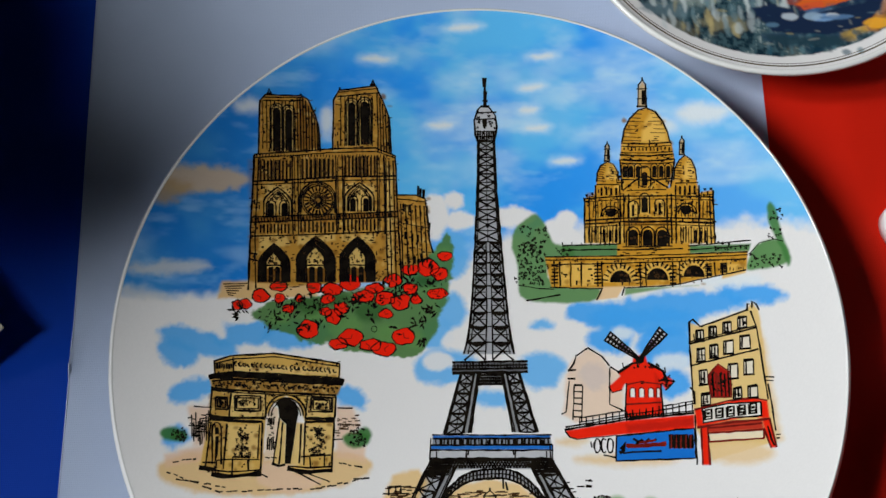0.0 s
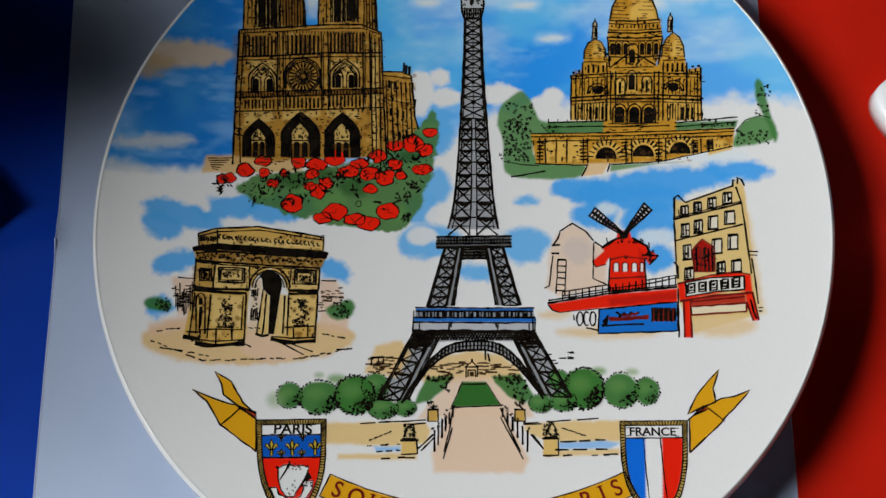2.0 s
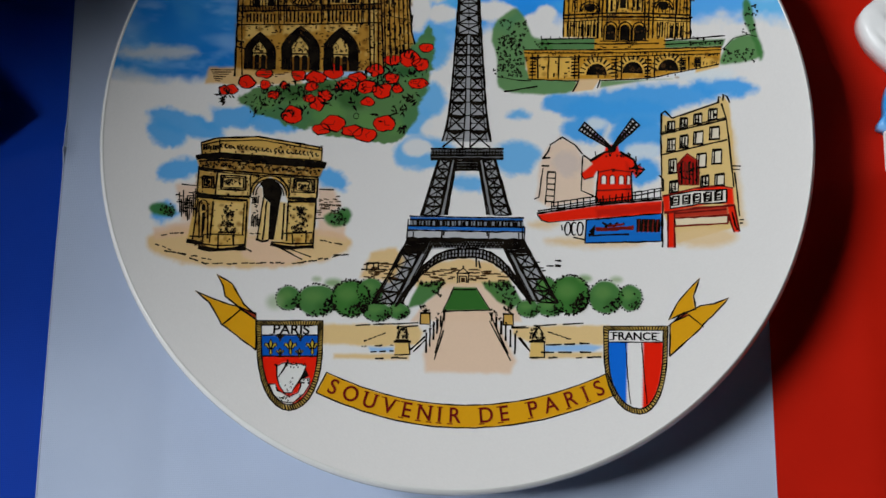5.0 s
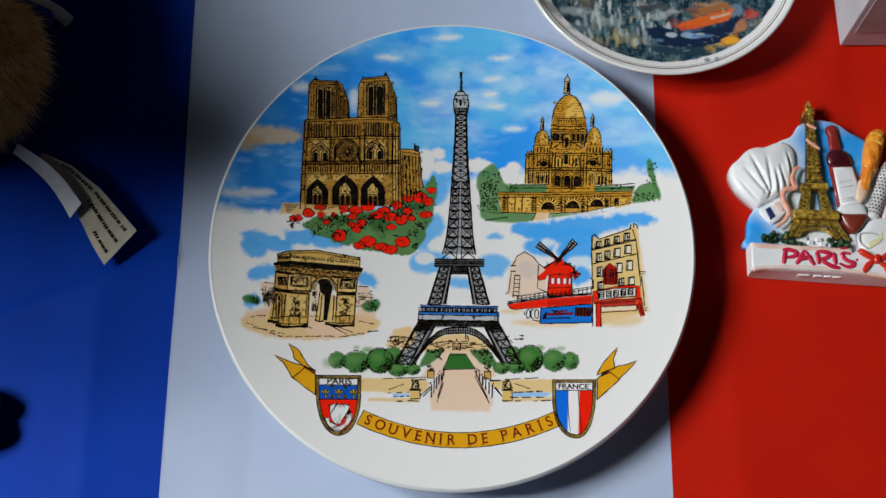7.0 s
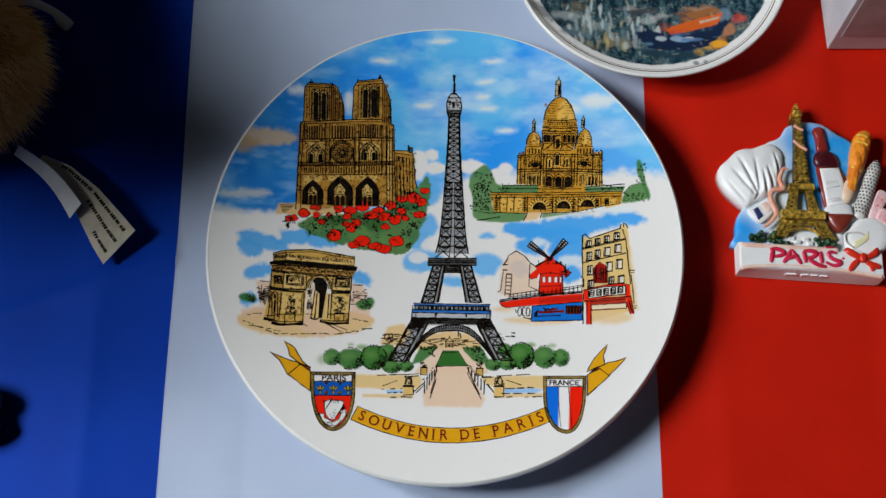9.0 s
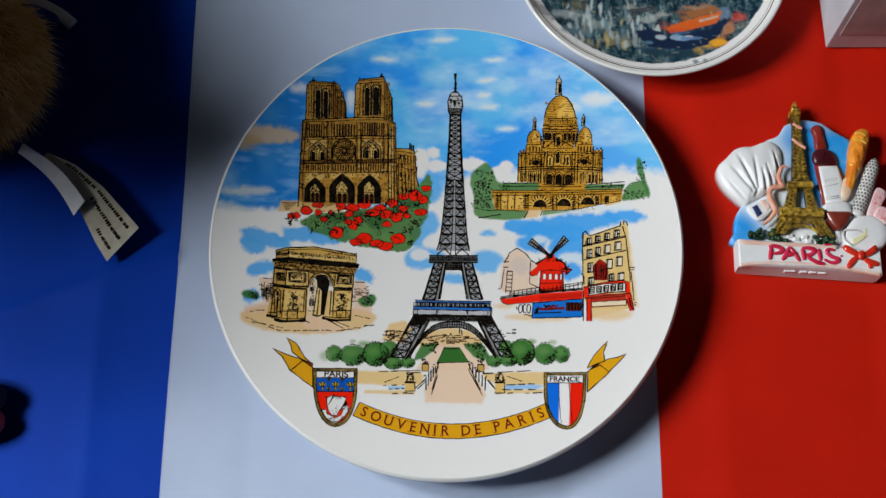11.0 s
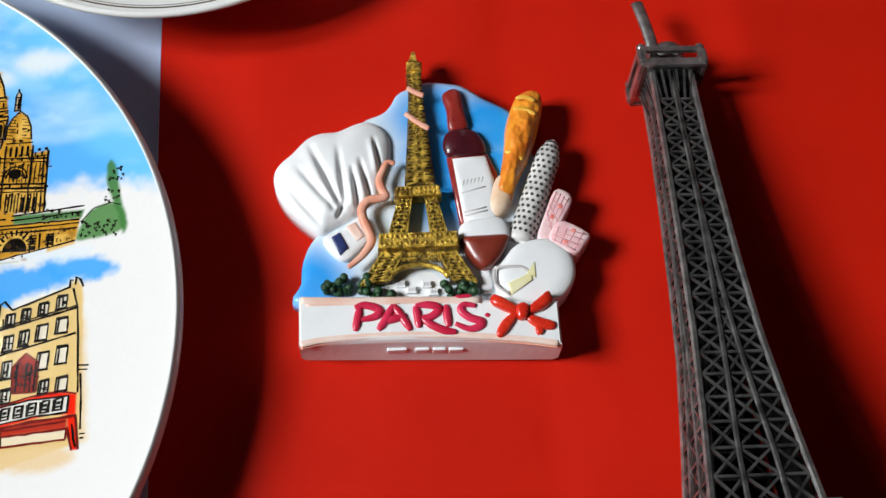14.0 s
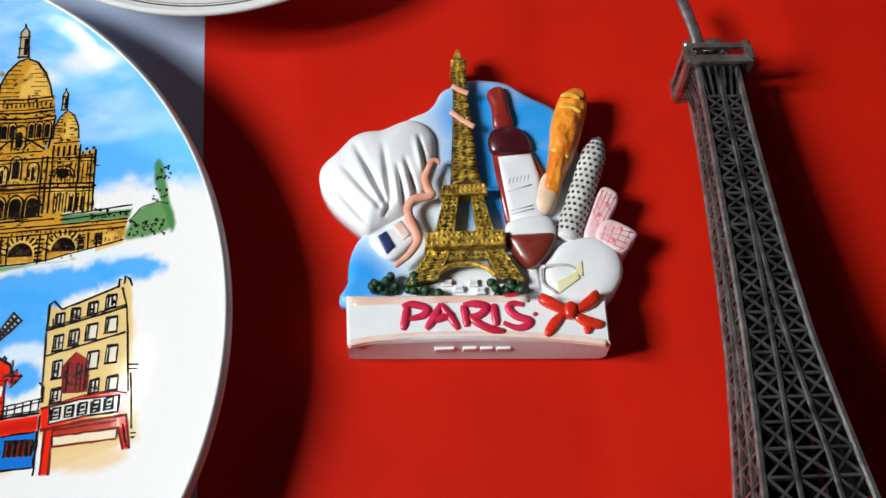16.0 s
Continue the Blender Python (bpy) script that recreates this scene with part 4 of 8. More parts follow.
for x, y0, y1, e in ((459, 126, 30, 14), (348, 298, 232, 8), (585, 278, 216, 8)):
    h = y0 - y1
    paint(S((x - e, y0), (x - e, y1 + h * 0.35), (x, y1 + h * 0.1), (x + e, y1 + h * 0.35), (x + e, y0)), (0.55, 0.42, 0.26), 0.2)
    ink.fill(S((x - e * 0.1, y0 - h * 0.1), (x + e * 0.7, y0 - h * 0.1), (x + e * 0.7, y1 + h * 0.42), (x - e * 0.1, y1 + h * 0.42)))
    pen(0.3, (x - e, y0), (x - e * 0.8, y1 + h * 0.38), (x - e * 0.8, y1 + h * 0.24), (x, y1 + h * 0.1), (x + e * 0.8, y1 + h * 0.24), (x + e * 0.8, y1 + h * 0.38), (x + e, y0)), pen(0.34, (x, y1 + h * 0.12), (x, y1))
    for f in (0.05, 0.3, 0.62):
        pen(0.3, (x - e * 1.2, y0 - h * f), (x + e * 1.2, y0 - h * f))
for y, x0, x1, w in ((236, 392, 552, 0.36), (246, 392, 552, 0.2), (266, 390, 556, 0.26), (274, 388, 560, 0.36), (290, 388, 562, 0.4), (300, 392, 560, 0.26), (352, 394, 552, 0.34)):
    pen(w, (x0, y + 2), ((x0 + x1) / 2, y + 5), (x1, y))
bars(396, 550, 250, 262, 13, 0.34), courses(394, 556, 276, 298, 26, 12, 0.22)
pen(0.36, (388, 290), (396, 388)), pen(0.36, (562, 290), (550, 380))
for x in (404, 424, 446, 498, 520, 542):
    ink.fill(S(*lancet(x - 7, x + 7, 310, 348, None, 5))), pen(0.22, *lancet(x - 11, x + 11, 304, 350))
pen(0.36, *lancet(448, 486, 312, 376)), ink.fill(S(*lancet(458, 476, 330, 374)))
pen(0.36, (402, 386), (440, 356), (467, 340)), pen(0.36, (467, 340), (500, 356), (542, 382)), pen(0.26, (410, 390), (536, 386)), curls(440, 500, 358, 382, 10, 8, 0.24)
# body
for x0, x1 in ((314, 404), (548, 632)):
    paint(S((x0, 356), (x1, 352), (x1, 400), (x0, 404)), GOLDEN, 0.2, 1)
pen(0.36, (276, 414), (276, 558)), pen(0.36, (684, 388), (692, 556)), pen(0.28, (290, 414), (292, 556)), pen(0.28, (674, 400), (680, 556))
for x, y in ((282, 410), (300, 404), (388, 350), (640, 392), (658, 390), (678, 388), (545, 345)):
    pen(0.5, (x, y), (x, y - 8)), pen(0.28, (x - 9, y + 2), (x - 9, y + 14), (x + 9, y + 14), (x + 9, y + 2))
for y, w in ((408, 0.34), (418, 0.2), (478, 0.4), (490, 0.44), (500, 0.22)):
    pen(w, (278, y + 8), (400, y), (548, y - 2), (688, y + 2))
paint(S((402, 484), (548, 480), (548, 500), (402, 504)), GOLDEN_D, 0.2, 0.8)
for x in (400, 416, 538, 552, 310, 388, 566, 640):
    pen(0.34, (x, 372 if x in (310, 388, 566, 640) else 400), (x + 2, 558))
for x0, x1, y0, y1, n in ((322, 384, 380, 406, 4), (572, 634, 374, 402, 4)):
    slots(x0, x1, y0, y1, n, 0.45), pen(0.26, (x0 - 8, y0 - 8), (x1 + 4, y0 - 10))
for x, y in ((360, 462), (600, 452)):
    ink.fill(S(*[(x + 17 * math.cos(math.tau * k / 12), y + 13 * math.sin(math.tau * k / 12)) for k in range(12)]))
    for r in (26, 34):
        pen(0.3, *[(x + r * math.cos(t), y + 12 - r * math.sin(t)) for t in np.linspace(0, math.pi, 9)])
for x, y, h in ((430, 430, 46), (467, 406, 58), (515, 424, 48)):
    paint(S(*lancet(x - 16, x + 16, y - 8, y + h)), GOLDEN_L, 0.2, 0.8)
    pen(0.3, *lancet(x - 16, x + 16, y - 8, y + h))
    ink.fill(S(*lancet(x - (10 if x == 467 else 4), x + (10 if x == 467 else 4), y + 4, y + h - 4)))
for x in (430, 477, 523):
    ink.fill(S(*lancet(x - 16, x + 16, 514, 566))), pen(0.34, *lancet(x - 21, x + 21, 506, 568))
for x0, x1 in ((284, 390), (578, 672)):
    bars(x0, x1, 506, 556, 11, 0.24)
    slots(x0 + 44, x1 - 4, 514, 554, 3, 0.5)
    bars(x0, x1, 424, 476, 8, 0.2)
curls(280, 400, 420, 480, 16, 8, 0.2), curls(560, 690, 410, 470, 16, 8, 0.2), courses(280, 690, 380, 556, 60, 12, 0.18)
pen(0.3, (396, 570), (556, 566)), pen(0.34, (380, 580), (590, 574)), courses(390, 580, 570, 598, 16, 22, 0.24)
# terrace
for a, b in (((205, 566), (392, 560)), ((200, 580), (390, 577)), ((605, 566), (806, 545)), ((605, 578), (800, 562)), ((150, 602), (796, 582)), ((150, 612), (796, 592)), ((170, 626), (790, 604))):
    pen(0.28, a, b)
bars(180, 790, 606, 612, 46, 0.2, 0, 0, 1)
for k in range(6):
    pen(0.22, (205 + 30 * k, 556), (205 + 30 * k, 566))
for x, y in ((390, 682), (508, 674), (625, 664)):
    n = [(x + 34 * math.cos(t), y - 38 * math.sin(t)) for t in np.linspace(0, math.pi, 12)]
    ink.fill(S(*n))
    curls(x - 22, x + 22, y - 26, y - 3, 7, 9, 0.3, 1)
    paint(S(*[(x + 58 * math.cos(t), y - 58 * math.sin(t)) for t in np.linspace(0, math.pi, 12)]), GOLDEN_L, 0.2, 0.8)
    for k in range(11):
        t = math.pi * (k + 0.5) / 11
        pen(0.36, (x + 40 * math.cos(t), y - 44 * math.sin(t)), (x + 58 * math.cos(t), y - 60 * math.sin(t)))
for x in (178, 196, 230, 264, 316, 330, 452, 470, 556, 578, 666, 690, 714, 728):
    pen(0.3, (x, 616), (x + 2, 696 - max(0, x - 560) * 0.26))
for x in (178, 314, 445, 555, 668, 716):
    for k in range(6):
        rise = 11 - max(0, x - 560) * 0.036
        pen(0.34, (x - 8, 630 + rise * k - max(0, x - 560) * 0.06), (x + 14, 629 + rise * k - max(0, x - 560) * 0.06))
pen(0.3, (165, 698), (330, 702)), pen(0.3, (405, 700), (560, 690), (690, 662), (790, 640))
paint(S((332, 696), (402, 694), (380, 730), (312, 738)), (0.78, 0.56, 0.33), 0.3, 0.95)
pen(0.3, (334, 698), (314, 738)), pen(0.3, (402, 696), (396, 724))
pen(0.24, (66, 690), (120, 700), (178, 704)), pen(0.3, (90, 740), (170, 726), (200, 722))
curls(60, 160, 500, 690, 90, 9, 0.28), curls(66, 140, 560, 680, 46, 9, 0.3), curls(185, 232, 570, 598, 16, 7, 0.24), curls(800, 900, 590, 634, 34, 9, 0.26), curls(862, 900, 440, 540, 26, 7, 0.28), curls(690, 800, 552, 590, 24, 8, 0.24)
pen(0.24, (800, 590), (832, 554), (880, 541), (908, 548))
for x0, x1, y0, y1, n in ((280, 690, 400, 500, 90), (280, 690, 500, 556, 50), (392, 556, 236, 384, 50), (318, 384, 310, 400, 14), (564, 630, 300, 400, 14), (160, 660, 604, 690, 70), (660, 790, 600, 640, 14), (400, 540, 160, 232, 12)):
    weathered(x0, x1, y0, y1, n, GOLDEN_D, GOLDEN_L)
ink.build("basilica_print", LINES, "ochre printed basilica with three domes")

# triumphal arch
ink = Ink()
S = sheet([(-88.4, 4.2), (-56.7, 6.1), (-24.0, 7.3), (-86.3, -18.2), (-55.2, -16.6), (-23.2, -15.6), (-84.0, -40.0), (-53.7, -38.6), (-22.4, -37.7)], 1069, 713)
SANDY, SANDY_L = (0.66, 0.43, 0.13), (0.76, 0.55, 0.23)
paint(smooth_loop(S((20, 660), (90, 610), (240, 585), (560, 600), (820, 590), (960, 620), (985, 665), (900, 730), (700, 765), (480, 778), (240, 765), (90, 725)), 4), (0.76, 0.53, 0.26), 0.9, 0.9, 0.8)
paint(smooth_loop(S((480, 640), (600, 640), (640, 680), (760, 720), (620, 770), (480, 720)), 4), (0.8, 0.58, 0.42), 0.8, 0.9, 0.5)
for q in ([(165, 390), (275, 385), (270, 560), (190, 560)], [(830, 395), (905, 400), (935, 470), (880, 545), (820, 540)], [(60, 590), (240, 560), (240, 620), (60, 650)], [(830, 540), (960, 570), (960, 640), (830, 620)]):
    paint(S(*q), (0.78, 0.54, 0.38), 0.8, 0.75, 0.6)
for x, y, rx, ry in ((85, 505, 48, 32), (125, 515, 34, 28), (920, 540, 62, 36), (955, 515, 34, 30)):
    blot(S((x, y))[0], rx / 17, ry / 17, (0.07, 0.22, 0.06), 0.6, 0.95, 0.5)
curls(100, 155, 485, 535, 26, 12, 0.28), curls(880, 960, 490, 565, 36, 12, 0.26)
body = [(280, 190), (350, 165), (550, 156), (850, 206), (848, 268), (868, 276), (832, 345), (824, 440), (812, 675), (610, 662), (684, 640), (690, 465), (660, 380), (605, 345), (545, 380), (515, 440), (492, 690), (350, 692), (215, 656), (258, 430), (270, 300), (256, 252), (282, 244)]
paint(S(*body), SANDY, 0.25, 1, 0.15)
for q in ([(352, 324), (512, 330), (508, 436), (350, 432)], [(698, 346), (828, 350), (824, 440), (694, 444)], [(340, 470), (480, 470), (476, 610), (340, 600)], [(692, 470), (816, 470), (806, 610), (690, 600)], [(372, 205), (842, 226), (840, 258), (372, 236)]):
    paint(S(*q), SANDY_L, 0.4, 0.9)
for q in ([(262, 460), (336, 466), (320, 660), (240, 650)], [(284, 196), (360, 176), (366, 236), (284, 246)], [(275, 320), (350, 325), (346, 430), (262, 425)]):
    paint(S(*q), STONE_D, 0.5, 0.3)
paint(S((270, 268), (372, 258), (860, 284), (840, 345), (365, 320), (272, 310)), STONE_D, 0.25, 0.6, 0.2)
paint(S((520, 430), (545, 390), (572, 400), (575, 620), (505, 630)), (0.78, 0.62, 0.46), 0.3, 0.9)
paint(S((572, 440), (606, 470), (600, 645), (545, 645)), SANDY_L, 0.25, 0.95), paint(S((652, 462), (686, 466), (684, 648), (622, 642)), SANDY_L, 0.25, 0.95)
ink.fill(S((556, 374), (604, 350), (648, 374), (662, 420), (652, 462), (624, 642), (598, 642), (606, 470), (574, 440), (570, 396)))
for w, *p in ((0.42, (280, 190), (350, 167), (550, 157), (700, 180), (850, 206)), (0.28, (285, 200), (375, 180), (560, 172), (845, 218)), (0.3, (282, 244), (372, 236), (600, 250), (846, 268)), (0.3, (282, 192), (284, 244)), (0.3, (368, 172), (370, 236)), (0.3, (848, 208), (844, 266)),
              (0.9, (256, 254), (372, 244), (600, 260), (868, 280)), (0.7, (258, 264), (372, 255), (600, 271), (864, 290)), (0.5, (270, 278), (372, 268), (860, 298)), (0.5, (274, 308), (364, 318), (600, 332), (832, 345)), (0.26, (274, 316), (364, 327), (830, 354)),
              (0.34, (272, 300), (262, 425)), (0.34, (358, 324), (348, 432)), (0.34, (514, 334), (512, 440)), (0.34, (702, 346), (692, 446)), (0.34, (830, 350), (824, 442)),
              (0.7, (258, 428), (350, 438), (512, 442)), (0.6, (258, 440), (350, 452), (500, 458)), (0.6, (690, 446), (826, 446)), (0.6, (688, 460), (824, 458)),
              (0.36, (268, 456), (240, 650)), (0.34, (338, 464), (322, 660)), (0.34, (498, 462), (488, 690)), (0.26, (486, 470), (476, 620)), (0.34, (690, 465), (684, 650)), (0.34, (672, 470), (664, 640)), (0.36, (822, 462), (808, 670)), (0.3, (574, 440), (546, 640)), (0.3, (590, 460), (572, 646)), (0.22, (618, 520), (608, 640))):
    pen(w, *p)
for r, w in ((92, 0.34), (78, 0.3), (66, 0.3)):
    pen(w, *[(604 + r * math.cos(t), 434 - r * math.sin(t) * 1.02) for t in np.linspace(0, math.pi, 14)])
for x0, x1, y0, y1 in ((374, 490, 342, 410), (718, 812, 354, 418), (288, 340, 346, 402)):
    for e, w in ((0, 0.42), (9, 0.36)):
        pen(w, (x0 + e, y0 + e), (x1 - e, y0 + e + 3), (x1 - e, y1 - e), (x0 + e, y1 - e - 3), closed=True)
    curls(x0 + 18, x1 - 18, y0 + 20, y1 - 20, 16, 13, 0.3)
for k in range(24):
    x = 382 + 19.3 * k
    y = 196 + 0.075 * (x - 300)
    pen(0.34, *[(x + 8 * math.cos(t), y + 9 * math.sin(t)) for t in np.linspace(ink.rnd.uniform(0, 2), ink.rnd.uniform(3.5, 5.5), 6)])
bars(290, 366, 200, 222, 7, 0.42)
for k in range(60):
    x = 280 + 9.4 * k
    y = 288 + (0.05 * (x - 370) if x > 370 else 0)
    curls(x - 4, x + 4, y - 8, y + 16, 2, 11, 0.3)
for x, y0, y1, e in ((410, 482, 612, 34), (748, 484, 602, 32)):
    for k in range(46):
        f = ink.rnd.random()
        curls(x - e * (0.5 + 0.5 * f), x + e * (0.5 + 0.5 * f), y0 + (y1 - y0) * f, y0 + (y1 - y0) * f + 4, 1, 14, 0.32)
curls(526, 560, 345, 385, 7, 16, 0.28), curls(650, 692, 345, 390, 7, 16, 0.28)
ink.fill(S(*lancet(284, 302, 478, 510, 10))), ink.fill(S((286, 520), (302, 516), (296, 600), (282, 640)))
pen(0.34, *lancet(272, 312, 458, 640, 24))
for w, *p in ((0.8, (212, 654), (290, 664)), (0.36, (228, 630), (286, 634)), (0.9, (268, 684), (352, 694), (492, 684)), (0.36, (270, 664), (350, 674), (486, 668)), (0.34, (290, 624), (360, 620), (484, 622)), (0.34, (362, 622), (360, 690)), (0.34, (432, 624), (434, 668)), (0.34, (292, 622), (286, 680)), (0.4, (364, 610), (440, 612)),
                (0.8, (608, 664), (690, 680), (812, 672)), (0.36, (612, 652), (700, 660), (808, 656)), (0.34, (672, 612), (804, 606)), (0.34, (712, 612), (714, 656)), (0.34, (776, 612), (776, 654)), (0.5, (712, 606), (780, 604)), (0.5, (540, 640), (570, 652), (600, 646))):
    pen(w, *p)
pen(0.3, (250, 590), (246, 606)), courses(516, 556, 420, 620, 26, 14, 0.24), bars(520, 552, 440, 470, 4, 0.3), bars(516, 552, 530, 580, 4, 0.3)
courses(170, 262, 420, 520, 30, 30, 0.26), bars(176, 260, 430, 540, 9, 0.26, 0, 0, 30), pen(0.3, (190, 386), (272, 392)), pen(0.34, (166, 468), (240, 476))
courses(832, 930, 430, 520, 30, 26, 0.24, 1), pen(0.26, (836, 400), (906, 402)), bars(836, 920, 470, 480, 10, 0.2), pen(0.24, (818, 540), (860, 536))
for a, b, n in (((96, 626), (212, 616), 4), ((836, 640), (946, 658), 5), ((66, 668), (300, 760), 9), ((300, 760), (760, 750), 14), ((760, 750), (966, 706), 8), ((110, 700), (330, 740), 8)):
    a, b = S(a)[0], S(b)[0]
    ink.dashes(a, b, n, (b - a) / n, 0.3, 0, 0.2)
pen(0.32, (490, 684), (522, 700)), pen(0.34, (650, 678), (760, 734)), pen(0.3, (700, 684), (800, 722))
for x0, x1, y0, y1, n in ((280, 840, 196, 345, 90), (262, 510, 345, 450, 34), (700, 824, 350, 450, 20), (245, 490, 462, 680, 40), (690, 812, 470, 670, 26)):
    weathered(x0, x1, y0, y1, n, STONE_D, SANDY_L)
ink.build("triumphal_arch_print", LINES, "ochre printed triumphal arch")

# red windmill and its street
ink = Ink()
S = sheet([(20.0, 24.7), (56.1, 24.4), (90.9, 22.9), (19.9, -3.5), (55.2, -3.7), (89.2, -4.6), (19.7, -30.8), (54.1, -30.7), (87.3, -31.2)], 1015, 751)
CREAM = (0.75, 0.55, 0.24)
paint(S((560, 244), (600, 262), (790, 190), (808, 168), (832, 195), (845, 300), (872, 545), (890, 700), (640, 770), (572, 640), (560, 420)), CREAM, 0.35, 0.97, 0.3)
paint(S((822, 230), (846, 300), (880, 480), (910, 690), (885, 700), (850, 470)), (0.78, 0.56, 0.26), 1.4, 0.8, 0.8)
paint(S((62, 600), (78, 420), (110, 378), (156, 345), (214, 376), (240, 420), (292, 440), (296, 590), (110, 632)), (0.79, 0.6, 0.46), 0.9, 0.85, 0.6)
for x, y, rx, ry in ((300, 770, 200, 24), (740, 745, 130, 44), (90, 700, 60, 16)):
    blot(S((x, y))[0], rx / 14.5, ry / 14.5, (0.78, 0.58, 0.34), 1.4, 0.85, 0.8)
for w, *p in ((0.3, (154, 346), (110, 376)), (0.3, (112, 376), (104, 402), (82, 432)), (0.5, (80, 430), (112, 428)), (0.4, (78, 462), (108, 462)), (0.36, (150, 352), (160, 344), (214, 378)), (0.34, (214, 378), (242, 412)), (0.34, (244, 416), (274, 434)), (0.3, (242, 420), (240, 560), (292, 582)), (0.3, (84, 470), (70, 590), (52, 598)), (0.3, (104, 484), (96, 620)), (0.3, (136, 488), (130, 628)), (0.4, (104, 486), (136, 488))):
    pen(w, *p)
for k in range(5):
    pen(0.3, (102 - k, 510 + 24 * k), (134 - k, 512 + 24 * k))
# mill
MILL_RED = (0.82, 0.035, 0.012)
paint(S((308, 472), (299, 612), (450, 602), (442, 476)), MILL_RED, 0.22), paint(S((276, 440), (330, 402), (392, 398), (450, 432), (466, 472), (440, 484), (306, 484)), MILL_RED, 0.22)
paint(S((238, 492), (300, 438), (318, 452), (288, 506), (252, 516)), MILL_RED, 0.22), paint(S((436, 470), (470, 452), (496, 470), (462, 506)), (0.7, 0.04, 0.02), 0.22)
paint(S((338, 372), (384, 372), (392, 404), (330, 406)), MILL_RED, 0.22)
paint(S((420, 440), (440, 470), (448, 600), (424, 602)), (0.5, 0.02, 0.012), 0.6, 0.6)
for x in (331, 366, 403, 431):
    e = 9 if x < 425 else 6
    paint(S(*lancet(x - e, x + e, 498, 532)), (0.8, 0.78, 0.74), 0.12), pen(0.24, *lancet(x - e - 2, x + e + 2, 496, 533), mat=2)
for w, m, *p in ((0.6, 0, (274, 440), (330, 404), (360, 398)), (0.6, 0, (394, 400), (450, 432), (466, 470)), (0.34, 0, (308, 478), (299, 610)), (0.34, 0, (442, 480), (450, 602)), (0.3, 2, (306, 486), (360, 474), (440, 482)), (0.3, 2, (306, 560), (446, 552)), (0.26, 0, (238, 492), (252, 516), (290, 506)), (0.34, 0, (460, 506), (496, 472), (440, 466)), (0.3, 0, (294, 400), (298, 424)), (0.3, 0, (458, 418), (462, 440))):
    pen(w, *p, mat=m)
ink.fill(S((342, 378), (380, 380), (376, 398), (366, 404), (346, 398))), curls(330, 440, 404, 420, 12, 10, 0.3), curls(440, 490, 456, 500, 14, 12, 0.3, 0), bars(300, 450, 592, 606, 12, 0.3, 0)
ink.fill(S((360, 470), (378, 470), (374, 482), (364, 482)))
hub = np.array((360.0, 388.0))
for end in ((238, 300), (454, 280)):
    d = np.array(end) - hub
    n = np.array((-d[1], d[0])) / np.linalg.norm(d)
    paint(S(*[hub + d * f + n * e for f, e in ((0.2, 6), (1, 20), (1, -20), (0.2, -6))]), (0.3, 0.04, 0.02), 0.2, 0.7)
    for s in (-1, -0.1, 0.1, 1):
        pen(0.4, hub + d * 0.05 + n * s * 5, hub + d * 1.03 + n * s * 21)
    for k in range(8):
        f = 0.34 + 0.67 * k / 7
        pen(0.42, hub + d * f - n * (6 + 15 * f), hub + d * f + n * (6 + 15 * f))
    for k in range(7):
        p = hub + d * (0.39 + 0.67 * k / 7)
        for s in (-1, 1):
            if k > 2:
                paint(S(*[p + n * s * 10 + np.array(q) for q in ((-4, -4), (4, -4), (4, 4), (-4, 4))]), (0.72, 0.7, 0.68), 0.15, 0.9)
# roof, railing and boards
paint(S((66, 660), (300, 622), (570, 598), (572, 652), (262, 676), (108, 692), (82, 682)), MILL_RED, 0.22)
paint(S((300, 640), (570, 604), (570, 640), (300, 668)), (0.4, 0.02, 0.015), 0.7, 0.55, 0.8)
for w, *p in ((0.5, (64, 656), (300, 618), (570, 592)), (0.34, (66, 646), (300, 610), (570, 584)), (0.28, (120, 628), (300, 600), (452, 580), (572, 556)), (0.26, (120, 612), (300, 584)), (0.26, (450, 566), (572, 546)), (0.3, (66, 662), (84, 684), (110, 692)), (0.2, (110, 692), (262, 678))):
    pen(w, *p)
for k in range(18):
    x = 122 + 26 * k
    pen(0.28, (x, 612 - 0.148 * (x - 122)), (x, 650 - 0.14 * (x - 122)))
board = [(264, 680), (570, 650), (574, 765), (262, 775)]
paint(S(*board), (0.02, 0.2, 0.6), 0.2), pen(0.34, *board, closed=True)
for w, m, *p in ((0.7, 0, (280, 730), (296, 704), (290, 740), (276, 742)), (0.7, 2, (302, 716), (360, 720), (458, 706)), (0.6, 0, (330, 690), (346, 700), (344, 716)), (0.5, 0, (350, 706), (362, 694), (376, 704), (390, 690), (402, 702), (420, 692)), (0.6, 2, (306, 722), (380, 712), (456, 716)), (0.4, 0, (290, 745), (330, 741), (440, 737)), (0.5, 2, (352, 706), (420, 696))):
    pen(w, *p, mat=m)
for k in range(5):
    x = 472 + 19 * k
    paint(S((x, 676), (x + 13, 675), (x + 13, 726), (x, 728)), (0.42, 0.02, 0.02), 0.12, 0.95)
    pen(0.44, (x, 728), (x + 2, 676), (x + 13, 675), (x + 13, 726)), pen(0.3, (x + 6, 680), (x + 7, 726), mat=2)
for c in (190, 240):
    pen(0.34, *[(c + 12 * math.cos(t), 717 + 27 * math.sin(t)) for t in np.linspace(0, 6.28, 14)])
pen(0.34, *[(216 + 11 * math.cos(t), 717 + 27 * math.sin(t)) for t in np.linspace(0.9, 5.4, 12)])
pen(0.36, (164, 702), (168, 724)), pen(0.34, (214, 752), (262, 762)), pen(0.3, (574, 600), (578, 790))
